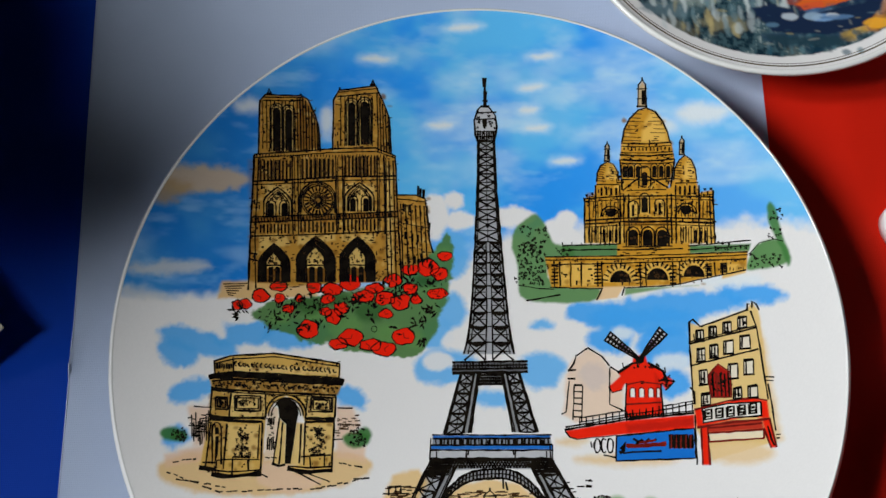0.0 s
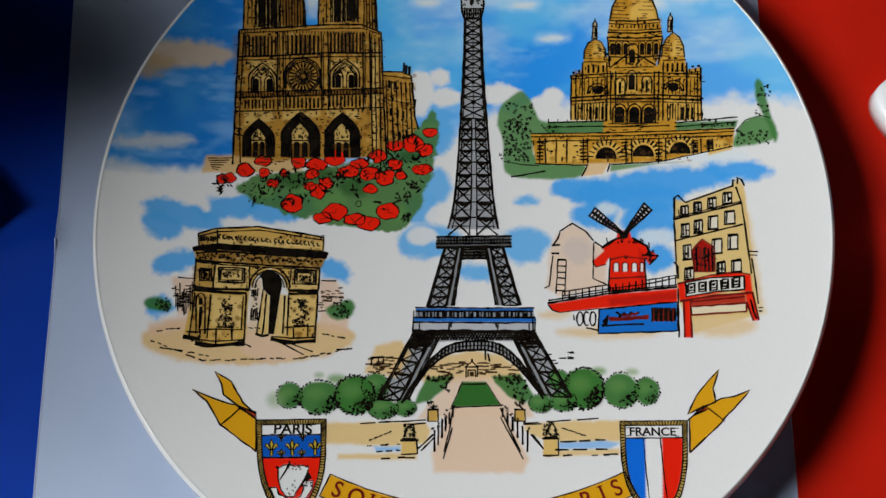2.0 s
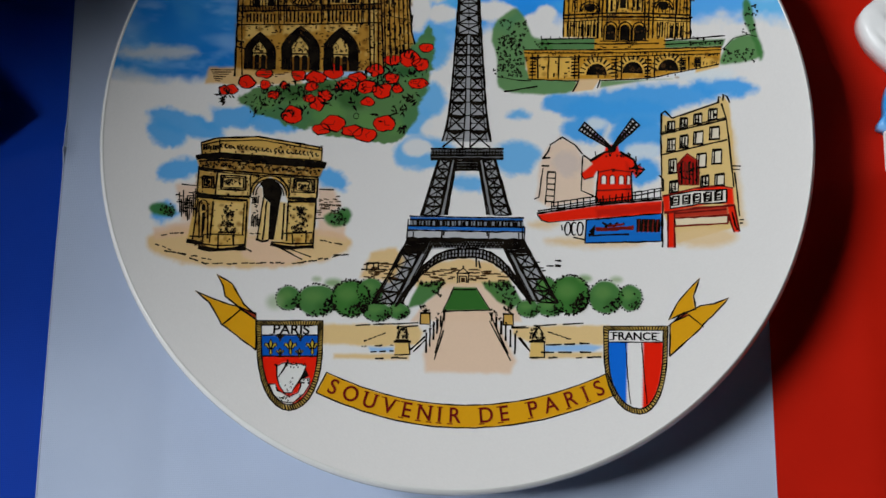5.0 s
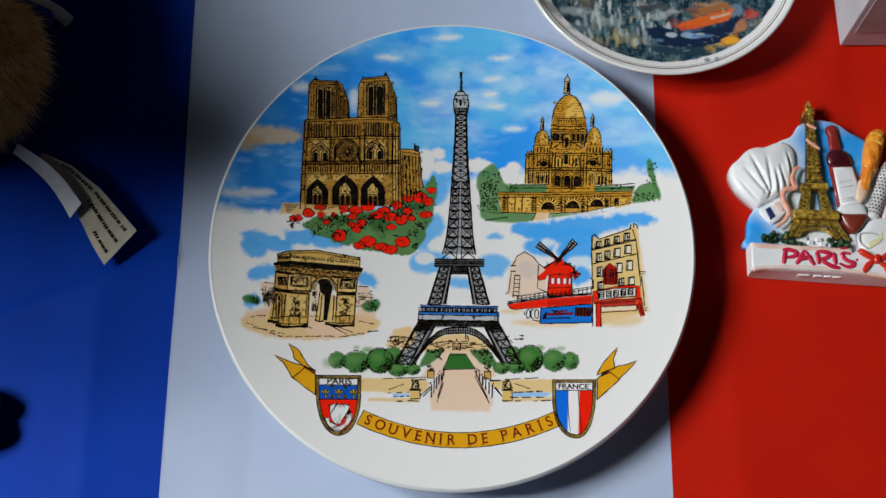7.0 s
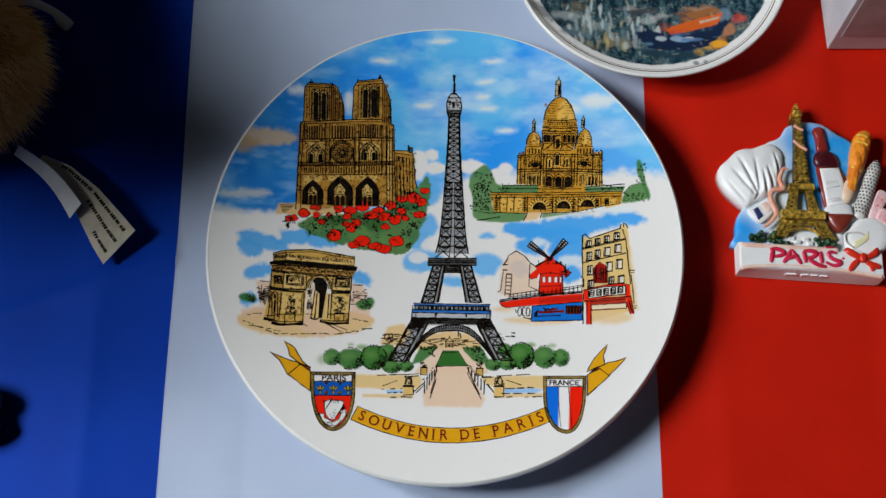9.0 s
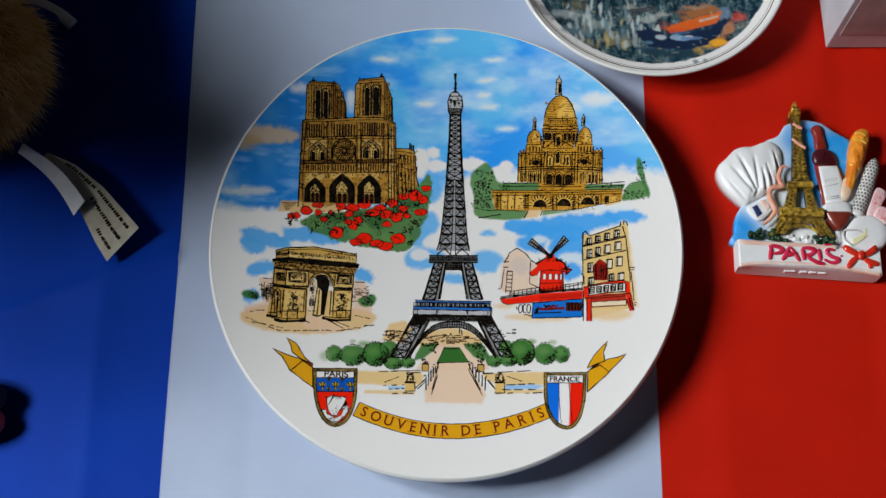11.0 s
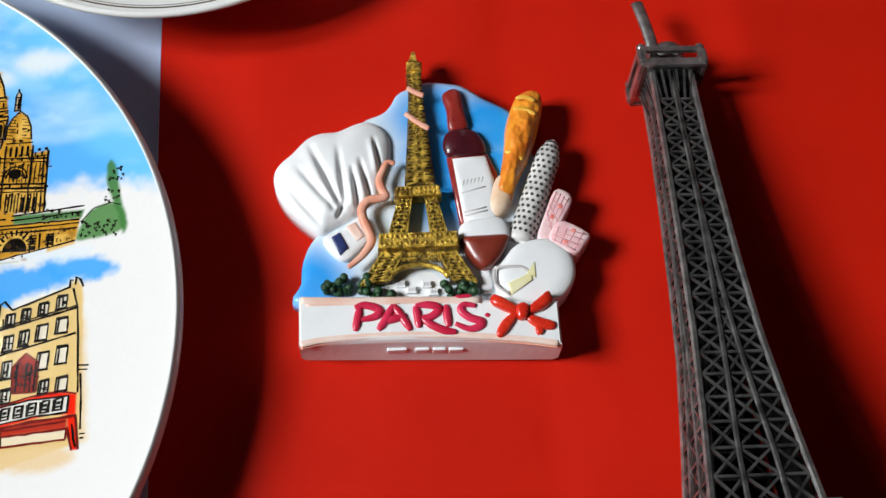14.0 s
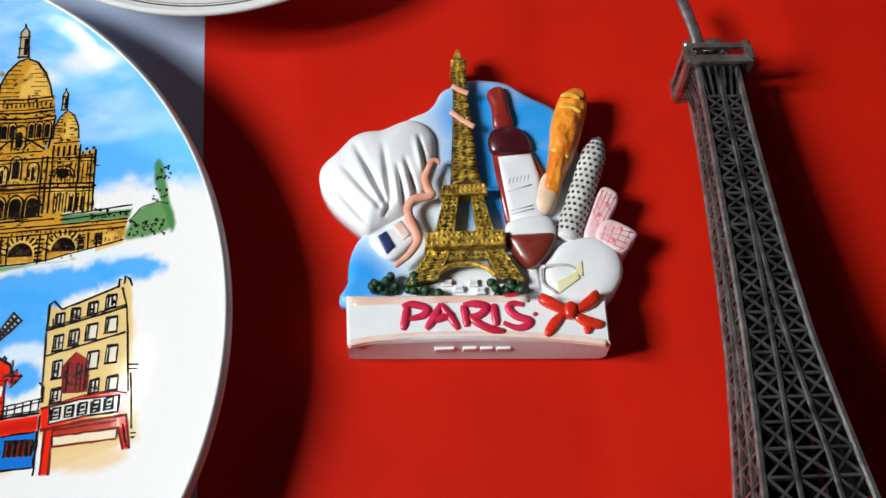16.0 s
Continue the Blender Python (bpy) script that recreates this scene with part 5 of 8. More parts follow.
# tall house
for w, *p in ((0.4, (558, 330), (558, 244), (572, 234), (602, 262)), (0.36, (602, 262), (790, 196)), (0.4, (786, 200), (788, 172), (796, 176)), (0.4, (806, 190), (806, 164), (822, 172), (834, 198)), (0.32, (800, 200), (822, 262), (845, 420), (862, 540)), (0.34, (558, 330), (566, 500), (574, 560)), (0.42, (558, 328), (822, 264)), (0.26, (558, 320), (820, 256)), (0.34, (560, 412), (828, 346)), (0.3, (574, 290), (578, 318)), (0.3, (846, 452), (886, 454)), (0.3, (850, 466), (884, 468)), (0.3, (862, 480), (876, 560), (888, 660)), (0.3, (888, 674), (906, 674)), (0.3, (890, 686), (904, 686)), (0.36, (556, 494), (574, 512), (574, 560))):
    pen(w, *p)
for x, y, w, h in ((598, 296, 30, 38), (650, 282, 30, 38), (706, 264, 32, 38), (767, 244, 34, 38), (602, 370, 32, 46), (653, 356, 32, 46), (711, 340, 38, 48), (776, 320, 40, 46), (610, 456, 32, 54), (726, 432, 38, 52), (788, 416, 38, 54), (618, 540, 36, 40), (742, 516, 32, 40), (802, 510, 38, 42)):
    q = [(x - w / 2, y + h / 2 + 2), (x + w / 2, y + h / 2 - 2), (x + w / 2, y - h / 2 - 3), (x - w / 2, y - h / 2 + 2)]
    paint(S(*q), (0.76, 0.7, 0.6), 0.15, 0.9)
    pen(0.3, *q, closed=True), pen(0.6, q[3], q[2]), pen(0.36, (q[0][0] - 4, q[0][1] + 3), (q[1][0] + 4, q[1][1] + 3))
    pen(0.3, (x - w * 0.28, y - h * 0.4), (x - w * 0.28, y + h * 0.46))
    if w < 37:
        pen(0.34, (x + w * 0.1, y - h * 0.4), (x + w * 0.1, y + h * 0.4)), courses(x - w * 0.3, x + w * 0.4, y - h * 0.1, y + h * 0.45, 3, w * 0.6, 0.26)
sign = [(640, 532), (628, 450), (668, 404), (714, 436), (718, 530)]
paint(S(*sign), (0.42, 0.02, 0.015), 0.2), pen(0.4, *sign, closed=True, mat=2)
for x in (644, 660, 676, 692, 706):
    pen(0.4, (x, 440), (x + 4, 530), mat=0 if x % 3 else 2)
curls(640, 712, 440, 530, 20, 12, 0.3), ink.fill(S((664, 450), (680, 448), (682, 490), (668, 494)), 2)
paint(S((572, 580), (700, 548), (800, 534), (858, 544), (866, 612), (780, 606), (580, 646)), MILL_RED, 0.22)
paint(S((602, 576), (700, 556), (832, 550), (834, 602), (720, 610), (606, 630)), (0.78, 0.74, 0.68), 0.18)
pen(0.36, (602, 576), (700, 556), (832, 550), (834, 602), (720, 610), (606, 630), closed=True), pen(0.4, (572, 580), (700, 546), (800, 534), (858, 544), mat=2), pen(0.5, (580, 648), (720, 626), (866, 614), mat=2)
for k in range(5):
    x, y = 612 + 44 * k, 582 - 6 * k
    pen(0.6, (x, y), (x + 26, y - 4), (x + 26, y + 32), (x, y + 36), closed=True), ink.fill(S((x + 7, y + 8), (x + 20, y + 6), (x + 20, y + 16), (x + 7, y + 18))), pen(0.34, (x + 3, y + 26), (x + 24, y + 23))
paint(S((596, 640), (622, 636), (628, 790), (600, 790)), MILL_RED, 0.2), paint(S((836, 612), (864, 610), (890, 722), (868, 724), (846, 660)), MILL_RED, 0.2)
paint(S((618, 636), (836, 614), (842, 652), (622, 668)), (0.5, 0.03, 0.02), 0.3, 0.95), paint(S((626, 670), (840, 654), (840, 686), (626, 700)), (0.8, 0.68, 0.5), 0.2)
for p in (((596, 640), (600, 790)), ((622, 640), (628, 790)), ((626, 670), (840, 654)), ((626, 702), (842, 688)), ((840, 654), (842, 688)), ((864, 612), (890, 722)), ((842, 650), (868, 724)), ((620, 650), (836, 630))):
    pen(0.4, *p, mat=2)
for p in (((622, 668), (628, 700)), ((856, 640), (880, 716))):
    pen(0.34, *p)
ink.build("red_windmill_print", LINES, "printed red windmill with ochre buildings")

# iron tower
ink = Ink()
S = sheet([(-10.3, 82.5), (23.0, 82.6), (55.8, 81.5), (-9.8, 37.7), (22.5, 37.9), (54.4, 37.4), (-9.3, -5.2), (21.7, -5.0), (52.4, -5.1)], 766, 995)
EDGES = ((245, 125, 182), (330, 124, 185), (420, 122, 189), (540, 117, 200), (650, 111, 210), (760, 105, 221), (850, 98, 230), (920, 88, 240), (970, 74, 252))


def shaft(y):
    """Left and right edge of the shaft at a height of the drawing."""
    for (y0, a0, b0), (y1, a1, b1) in zip(EDGES, EDGES[1:]):
        if y <= y1:
            t = (y - y0) / (y1 - y0)
            return a0 + (a1 - a0) * t, b0 + (b1 - b0) * t
    return EDGES[-1][1:]


IRON, IRON_L = (0.4, 0.4, 0.42), (0.52, 0.52, 0.54)
paint(S(*[(a, y) for y, a, b in EDGES], *[(b, y) for y, a, b in EDGES[::-1]]), IRON, 0.2, 1)
for s, w in ((0.02, 0.5), (0.1, 0.24), (0.9, 0.24), (0.98, 0.5)):
    pen(w, *[(a + (b - a) * s, y) for y, a, b in EDGES], wob=0.04)
y, k = 250.0, 0
while y < 958:
    a, b = shaft(y)
    step_y = (b - a) * (0.46 if y < 590 else 0.38)
    c, d = shaft(y + step_y)
    m0, m1 = (a + b) / 2, (c + d) / 2
    pen(0.34, (a, y), (b, y))
    if y < 590:
        pen(0.36, (a + 3, y), (d - 3, y + step_y)), pen(0.36, (b - 3, y), (c + 3, y + step_y)), pen(0.16, (m0, y), (m1, y + step_y))
        if k % 2:
            ink.fill(S((m0 - 7, y + step_y * 0.32), (m0 + 7, y + step_y * 0.32), (m0 + 5, y + step_y * 0.72), (m0 - 5, y + step_y * 0.72)))
    else:
        g0, g1 = (b - a) * 0.07, (d - c) * 0.07
        for p, q, r, s in ((a + 5, m0 - g0, c + 5, m1 - g1), (m0 + g0, b - 5, m1 + g1, d - 5)):
            pen(0.38, (p, y), (s, y + step_y)), pen(0.38, (q, y), (r, y + step_y)), pen(0.2, (p, y + step_y / 2), (q, y + step_y / 2))
            ink.fill(S((p, y + 2), ((p + q) / 2, y + step_y * 0.28), (q, y + 2)))
        pen(0.3, (m0 - g0, y), (m1 - g1, y + step_y)), pen(0.3, (m0 + g0, y), (m1 + g1, y + step_y))
    y, k = y + step_y, k + 1
cab = [(126, 140), (112, 178), (116, 225), (124, 246), (182, 246), (190, 200), (184, 160), (166, 138), (158, 128), (138, 128)]
paint(S(*cab), IRON_L, 0.2), pen(0.4, *cab, closed=True)
for yy in (150, 172, 214, 232):
    pen(0.34, (118, yy + 2), (188, yy))
curls(120, 182, 150, 240, 30, 9, 0.34), bars(122, 182, 214, 244, 8, 0.34), ink.fill(S((140, 176), (156, 174), (156, 196), (142, 198)))
pen(0.8, (149, 132), (150, 80)), pen(1.0, (148, 66), (147, 34)), pen(0.5, (140, 112), (158, 112)), pen(0.6, (149, 82), (149, 64)), pen(0.5, (134, 130), (164, 130))
S = SHEET_BASE
deck = [(370, -42), (652, -46), (656, -8), (366, -4)]
paint(S(*deck), (0.16, 0.16, 0.17), 0.2)
for w, dy in ((0.5, -44), (0.34, -30), (0.5, -18), (0.6, -4)):
    pen(w, (368, dy), (655, dy - 3))
bars(372, 652, -40, -22, 24, 0.34)
LEGS = ([(334, 222), (434, 218), (470, 0), (400, -6)], [(596, 216), (690, 216), (622, -8), (556, 0)], [(146, 576), (262, 576), (376, 344), (282, 320)], [(776, 560), (884, 566), (744, 320), (656, 332)])
for i, q in enumerate(LEGS):
    P = lambda u, v: (np.array(q[0]) * (1 - u) + np.array(q[1]) * u) * (1 - v) + (np.array(q[3]) * (1 - u) + np.array(q[2]) * u) * v
    paint(S(*q), IRON, 0.2, 1)
    for u, w in ((0.0, 0.5), (0.08, 0.3), (0.92, 0.3), (1.0, 0.5)):
        pen(w, P(u, 0), P(u, 1), wob=0.05)
    inner_u = 0.72 if i in (0, 2) else 0.28
    lo, hi = (0.08, inner_u) if inner_u > 0.5 else (inner_u, 0.92)
    pen(0.6, P(inner_u, 0), P(inner_u, 1), wob=0.05)
    paint(S(*([P(inner_u, 0), P(0.92, 0), P(0.92, 1), P(inner_u, 1)] if inner_u > 0.5 else [P(0.08, 0), P(inner_u, 0), P(inner_u, 1), P(0.08, 1)])), (0.3, 0.3, 0.31), 0.2, 0.9)
    n = 6 if i < 2 else 5
    for k in range(n):
        v0, v1 = k / n, (k + 1) / n
        pen(0.34, P(lo, v0), P(hi, v0)), pen(0.36, P(lo, v0), P(hi, v1)), pen(0.36, P(hi, v0), P(lo, v1)), pen(0.2, P((lo + hi) / 2, v0), P((lo + hi) / 2, v1))
        ink.fill(S(P(lo, v1 - 0.01), P((lo + hi) / 2, v1 - 0.035), P(hi, v1 - 0.01)))
paint(S((462, 4), (560, 4), (556, 40), (470, 40)), (0.22, 0.22, 0.23), 0.2)
for dy in (4, 14, 26, 38):
    pen(0.5, (464, dy), (560, dy))
bars(466, 558, 14, 38, 12, 0.3)
# lower deck and arch
paint(S((290, 226), (740, 226), (736, 238), (292, 238)), (0.03, 0.16, 0.46), 0.15), paint(S((284, 262), (746, 262), (746, 280), (284, 278)), (0.03, 0.19, 0.55), 0.15), paint(S((284, 282), (746, 282), (742, 314), (282, 316)), IRON_L, 0.15), paint(S((292, 238), (738, 238), (742, 262), (288, 262)), (0.3, 0.32, 0.36), 0.15)
for w, *p in ((0.3, (288, 224), (742, 226)), (0.44, (290, 238), (738, 239)), (0.4, (284, 262), (746, 262)), (0.34, (284, 280), (748, 282)), (0.9, (278, 316), (748, 316)), (0.34, (284, 236), (278, 316)), (0.3, (746, 262), (744, 314)), (0.3, (736, 264), (738, 312)), (0.3, (304, 286), (304, 312)), (0.34, (418, 284), (416, 314)), (0.34, (426, 284), (424, 300)), (0.34, (604, 284), (602, 314)), (0.34, (596, 284), (598, 300)), (0.3, (722, 286), (722, 312))):
    pen(w, *p)
bars(296, 736, 240, 262, 30, 0.3), slots(310, 720, 242, 260, 16, 0.4)
paint(S((282, 320), (744, 320), (700, 352), (512, 350), (330, 356)), (0.36, 0.36, 0.38), 0.2)
for k in range(40):
    x = 284 + 11.5 * k
    pen(0.36, (x, 320), (x + 17, 348)), pen(0.36, (x + 17, 320), (x, 348))
for k in range(8):
    pen(0.4, (286 - 4 * k, 322 + 7 * k), (372 - 3 * k, 322 + 7 * k)), pen(0.4, (662 + 2 * k, 322 + 7 * k), (744 + 4 * k, 322 + 7 * k))
RISE = [(236, 588), (290, 520), (340, 456), (400, 408), (456, 390), (512, 386), (566, 388), (624, 408), (680, 452), (732, 512), (776, 570)]
CROWN = [(262, 540), (308, 476), (352, 420), (404, 376), (456, 358), (512, 352), (570, 354), (622, 372), (672, 412), (716, 466), (756, 520)]
paint(S(*RISE, *CROWN[::-1]), (0.34, 0.34, 0.36), 0.2)
pen(0.5, *[tuple(p) for p in smooth_path(RISE, 4)]), pen(0.5, *[tuple(p) for p in smooth_path(CROWN, 4)])
pen(0.26, *[tuple((np.array(a) * 0.5 + np.array(b) * 0.5)) for a, b in zip(smooth_path(RISE, 4), smooth_path(CROWN, 4))])
for a, b in zip(smooth_path(RISE, 4), smooth_path(CROWN, 4)):
    pen(0.38, a, b)
ink.build("iron_tower_print", LINES, "grey and black printed iron lattice tower")

# gardens under the tower
ink = Ink()
LAWN, TREE, TREE_D, TREE_L = (0.06, 0.19, 0.045), (0.075, 0.22, 0.055), (0.035, 0.12, 0.03), (0.2, 0.36, 0.12)
WALK, EARTH = (0.8, 0.6, 0.45), (0.77, 0.54, 0.22)
GREY_GREEN = (0.3, 0.42, 0.2)


def shrub(x, y, rx, ry):
    """A clipped round tree: washed green, a broken leafy outline and dark leaves on its shaded side."""
    r = np.linalg.norm(S((x + rx, y))[0] - S((x, y))[0])
    blot(S((x, y))[0], r, r * ry / rx, TREE, 0.35, 0.97, 0.4)
    blot(S((x - rx * 0.2, y - ry * 0.25))[0], r * 0.5, r * 0.4 * ry / rx, TREE_L, r * 0.3, 0.45)
    blot(S((x + rx * 0.4, y + ry * 0.45))[0], r * 0.4, r * 0.35 * ry / rx, TREE_D, r * 0.3, 0.5)
    for k in range(int(r * 9)):
        t = math.tau * k / int(r * 9) + ink.rnd.uniform(-0.05, 0.05)
        if ink.rnd.random() < 0.82:
            e, f = ink.rnd.uniform(0.93, 1.0), ink.rnd.uniform(0.98, 1.1)
            pen(0.3, (x + rx * e * math.cos(t), y + ry * e * math.sin(t)), (x + rx * f * math.cos(t + 0.09), y + ry * f * math.sin(t + 0.09)))
    for _ in range(int(r * 7)):
        a, d = ink.rnd.gauss(0.75, 0.5), ink.rnd.uniform(0.45, 0.98)
        curls(x + rx * d * math.cos(a) - 2, x + rx * d * math.cos(a) + 2, y + ry * d * math.sin(a) - 2, y + ry * d * math.sin(a) + 2, 1, rx * 0.11, 0.32)


S = SHEET_BASE
for q in ([(100, 470), (140, 370), (240, 350), (270, 400), (215, 490)], [(300, 480), (340, 440), (400, 405), (512, 388), (620, 405), (690, 460), (700, 500), (320, 510)]):
    paint(S(*q), (0.78, 0.54, 0.24), 0.8, 0.85, 0.6)
paint(S((330, 600), (440, 490), (600, 488), (730, 600), (740, 640), (300, 645)), WALK, 0.6, 0.85, 0.3)
paint(S((430, 600), (612, 596), (660, 680), (720, 800), (700, 850), (360, 850), (350, 780), (390, 690)), WALK, 0.8, 0.95, 0.4)
for q in ([(-100, 662), (330, 656), (345, 690), (330, 740), (235, 748), (-100, 742)], [(700, 660), (1090, 650), (1090, 730), (840, 735), (760, 720), (710, 690)]):
    paint(S(*q), EARTH, 0.6, 0.85, 0.6)
paint(S((282, 592), (330, 492), (432, 480), (404, 530), (345, 580)), TREE, 0.4, 0.95, 0.3), paint(S((580, 486), (690, 478), (742, 560), (704, 592), (640, 560), (592, 512)), TREE, 0.4, 0.95, 0.3)
paint(S((470, 506), (556, 506), (614, 596), (426, 602)), LAWN, 0.2)
pen(0.34, (426, 604), (520, 600), (616, 597)), pen(0.26, (468, 516), (558, 514)), pen(0.22, (426, 602), (470, 506)), pen(0.22, (556, 506), (614, 596))
curls(320, 430, 484, 500, 26, 11, 0.3), curls(380, 420, 490, 540, 16, 11, 0.3), curls(590, 690, 482, 500, 22, 11, 0.3), curls(640, 730, 490, 570, 34, 11, 0.3)
# far pavilion and houses
for w, *p in ((0.34, (482, 490), (482, 448), (505, 430), (526, 448), (526, 488)), (0.34, (476, 450), (532, 450)), (0.3, (490, 488), (490, 462), (518, 462), (518, 488)), (0.3, (505, 430), (505, 420)), (0.4, (556, 388), (556, 424)), (0.4, (566, 400), (572, 430)), (0.34, (122, 446), (124, 414), (168, 412), (168, 440)), (0.3, (100, 440), (200, 438)), (0.3, (148, 412), (150, 440)), (0.34, (118, 416), (206, 414))):
    pen(w, *p)
ink.fill(S((496, 486), (496, 468), (512, 468), (512, 486)), 1)
for x0, x1, y0, y1, n, m in ((350, 480, 430, 480, 26, 1), (530, 680, 430, 478, 28, 1), (106, 240, 412, 478, 26, 1), (800, 890, 386, 440, 10, 0), (0, 40, 378, 390, 3, 0)):
    courses(x0, x1, y0, y1, n, 34, 0.3, m)
for x, y, rx, ry in ((138, 525, 52, 52), (60, 558, 76, 76), (834, 500, 40, 40), (930, 530, 80, 78)):
    shrub(x, y, rx, ry)
for x, y, rx, ry in ((166, 608, 58, 40), (250, 606, 44, 32), (766, 588, 46, 36), (852, 582, 52, 38)):
    shrub(x, y, rx, ry)
# balustrades, urns and statues
pen(0.28, (432, 612), (418, 690), (396, 772)), pen(0.28, (612, 606), (650, 690), (690, 772)), pen(0.28, (430, 680), (395, 800)), pen(0.26, (612, 640), (700, 800))
for k in range(6):
    pen(0.4, (362 + 14 * k, 690 - 17 * k), (362 + 14 * k, 772 - 26 * k)), pen(0.4, (716 - 19 * k, 690 - 17 * k), (716 - 19 * k, 772 - 26 * k))
    curls(356 + 14 * k, 368 + 14 * k, 676 - 17 * k, 690 - 17 * k, 2, 9, 0.3), curls(710 - 19 * k, 722 - 19 * k, 676 - 17 * k, 690 - 17 * k, 2, 9, 0.3)
for x in (356, 687):
    q = [(x - 20, 656), (x + 20, 656), (x + 18, 612), (x - 18, 612)]
    paint(S(*q), (0.62, 0.4, 0.12), 0.15), pen(0.34, *q, closed=True), pen(0.4, (x - 22, 612), (x + 22, 612)), curls(x - 16, x + 16, 582, 608, 12, 11, 0.32)
for a, b in (((80, 664), (140, 662)), ((150, 660), (330, 652)), ((700, 664), (760, 660)), ((790, 658), (880, 652)), ((905, 650), (987, 645)), ((255, 668), (330, 664)), ((700, 668), (770, 666)), ((300, 760), (356, 706)), ((310, 768), (362, 716)), ((728, 706), (772, 756)), ((736, 706), (776, 762))):
    pen(0.32, a, b)
for k in range(5):
    pen(0.3, (200 - 18 * k, 694 + 7 * k), (186 - 18 * k, 700 + 7 * k)), pen(0.3, (845 + 18 * k, 682 + 6 * k), (866 + 18 * k, 686 + 6 * k))
S = SHEET_RIBBON
for x0, x1, y0, y1, fx in ((336, 400, 108, 160, 368), (890, 952, 108, 172, 922)):
    q = [(x0, y1 + 2), (x1, y1), (x1 - 2, y0), (x0 + 4, y0)]
    paint(S(*q), (0.74, 0.52, 0.2), 0.15), pen(0.34, *q), pen(0.5, (x0 - 2, y0), (x1 + 4, y0)), pen(0.3, (x0 + 6, y0 - 6), (x1 - 4, y0 - 6))
    paint(S((fx - 24, 96), (fx + 22, 96), (fx + 24, 60), (fx, 44), (fx - 20, 58)), (0.72, 0.56, 0.3), 0.2, 0.9)
    for _ in range(26):
        curls(fx - 24, fx + 24, 52, 96, 1, 12, 0.3)
    pen(0.34, (fx - 20, 96), (fx - 8, 66), (fx + 6, 50), (fx + 18, 66), (fx + 22, 96))
for q, c in (([(230, 130), (334, 132), (334, 148), (240, 150)], (0.25, 0.5, 0.82)), ([(950, 122), (1120, 118), (1190, 126), (1150, 148), (955, 148)], (0.25, 0.5, 0.82)), ([(90, 160), (340, 156), (400, 164), (396, 182), (90, 178)], EARTH), ([(955, 152), (1190, 150), (1190, 172), (900, 178)], EARTH)):
    paint(S(*q), c, 0.5, 0.8, 0.3)
for a, b in (((248, 126), (332, 122)), ((250, 150), (330, 146)), ((254, 176), (396, 174)), ((206, 128), (222, 128)), ((952, 122), (1180, 112)), ((956, 150), (1150, 152)), ((900, 174), (1030, 172)), ((1060, 174), (1185, 170))):
    a, b = S(a)[0], S(b)[0]
    ink.dashes(a, b, 3, (b - a) / 3.2, 0.34, 0, 0.05)
S = SHEET_CREST
for x, y, rx, ry in ((540, 140, 66, 66), (690, 152, 104, 86), (872, 142, 100, 92)):
    shrub(x, y, rx, ry)
blot(S((470, 160))[0], 2.2, 2.0, GREY_GREEN, 1.4, 0.6), blot(S((780, 60))[0], 2.4, 1.2, TREE_L, 1.0, 0.8), blot(S((690, 40))[0], 1.2, 0.7, GREY_GREEN, 0.8, 0.7)
S = SHEET_NATION
for x, y, rx, ry in ((320, 132, 60, 68), (196, 126, 84, 86), (20, 118, 92, 96)):
    shrub(x, y, rx, ry)
blot(S((92, 34))[0], 1.8, 1.0, TREE_L, 0.9, 0.8), blot(S((250, 40))[0], 1.6, 0.9, GREY_GREEN, 0.9, 0.7)
ink.build("garden_print", LINES, "printed green gardens with a sandy walk")


# shields, ribbon and lettering
def type_on(text, size, m, mat, name, label, bold=0.0):
    """Lettering with the built-in face, laid on the glaze."""
    cu = bpy.data.curves.new(name, "FONT")
    cu.body, cu.size, cu.align_x, cu.align_y, cu.offset = text, size, "CENTER", "CENTER", bold
    ob = bpy.data.objects.new(name, cu)
    dg = bpy.context.evaluated_depsgraph_get()
    scene.collection.objects.link(ob)
    me = bpy.data.meshes.new_from_object(ob.evaluated_get(bpy.context.evaluated_depsgraph_get()))
    scene.collection.objects.unlink(ob)
    bpy.data.objects.remove(ob)
    me.transform(m)
    me.materials.clear()
    me.materials.append(mat)
    return me


def lay(me, name, parent, label, top=0.00012):
    for v in me.vertices:
        v.co.z = face_z(v.co.x, v.co.y) + top
    ob = new(name, me)
    ob.parent = parent
    return tagged(ob, label) if label else ob


def serif(me_list, name, parent, label):
    b = bmesh.new()
    for me in me_list:
        b.from_mesh(me)
    mats = me_list[0].materials[:]
    me = bpy.data.meshes.new(name)
    b.to_mesh(me)
    b.free()
    for m in mats:
        me.materials.append(m)
    return lay(me, name, parent, label)


ink = Ink()
GOLD_P, GOLD_D = (0.74, 0.4, 0.02), (0.42, 0.2, 0.01)


def on_arc(p, q, r, k):
    """A point on the shallow arc from p to q that sags by r at its middle, and its slope."""
    p, q = np.array(p, float), np.array(q, float)
    c = p + (q - p) * k + np.array((0, -r * 4 * k * (1 - k)))
    d = (q - p) + np.array((0, -r * 4 * (1 - 2 * k)))
    return c, math.atan2(d[1], d[0])


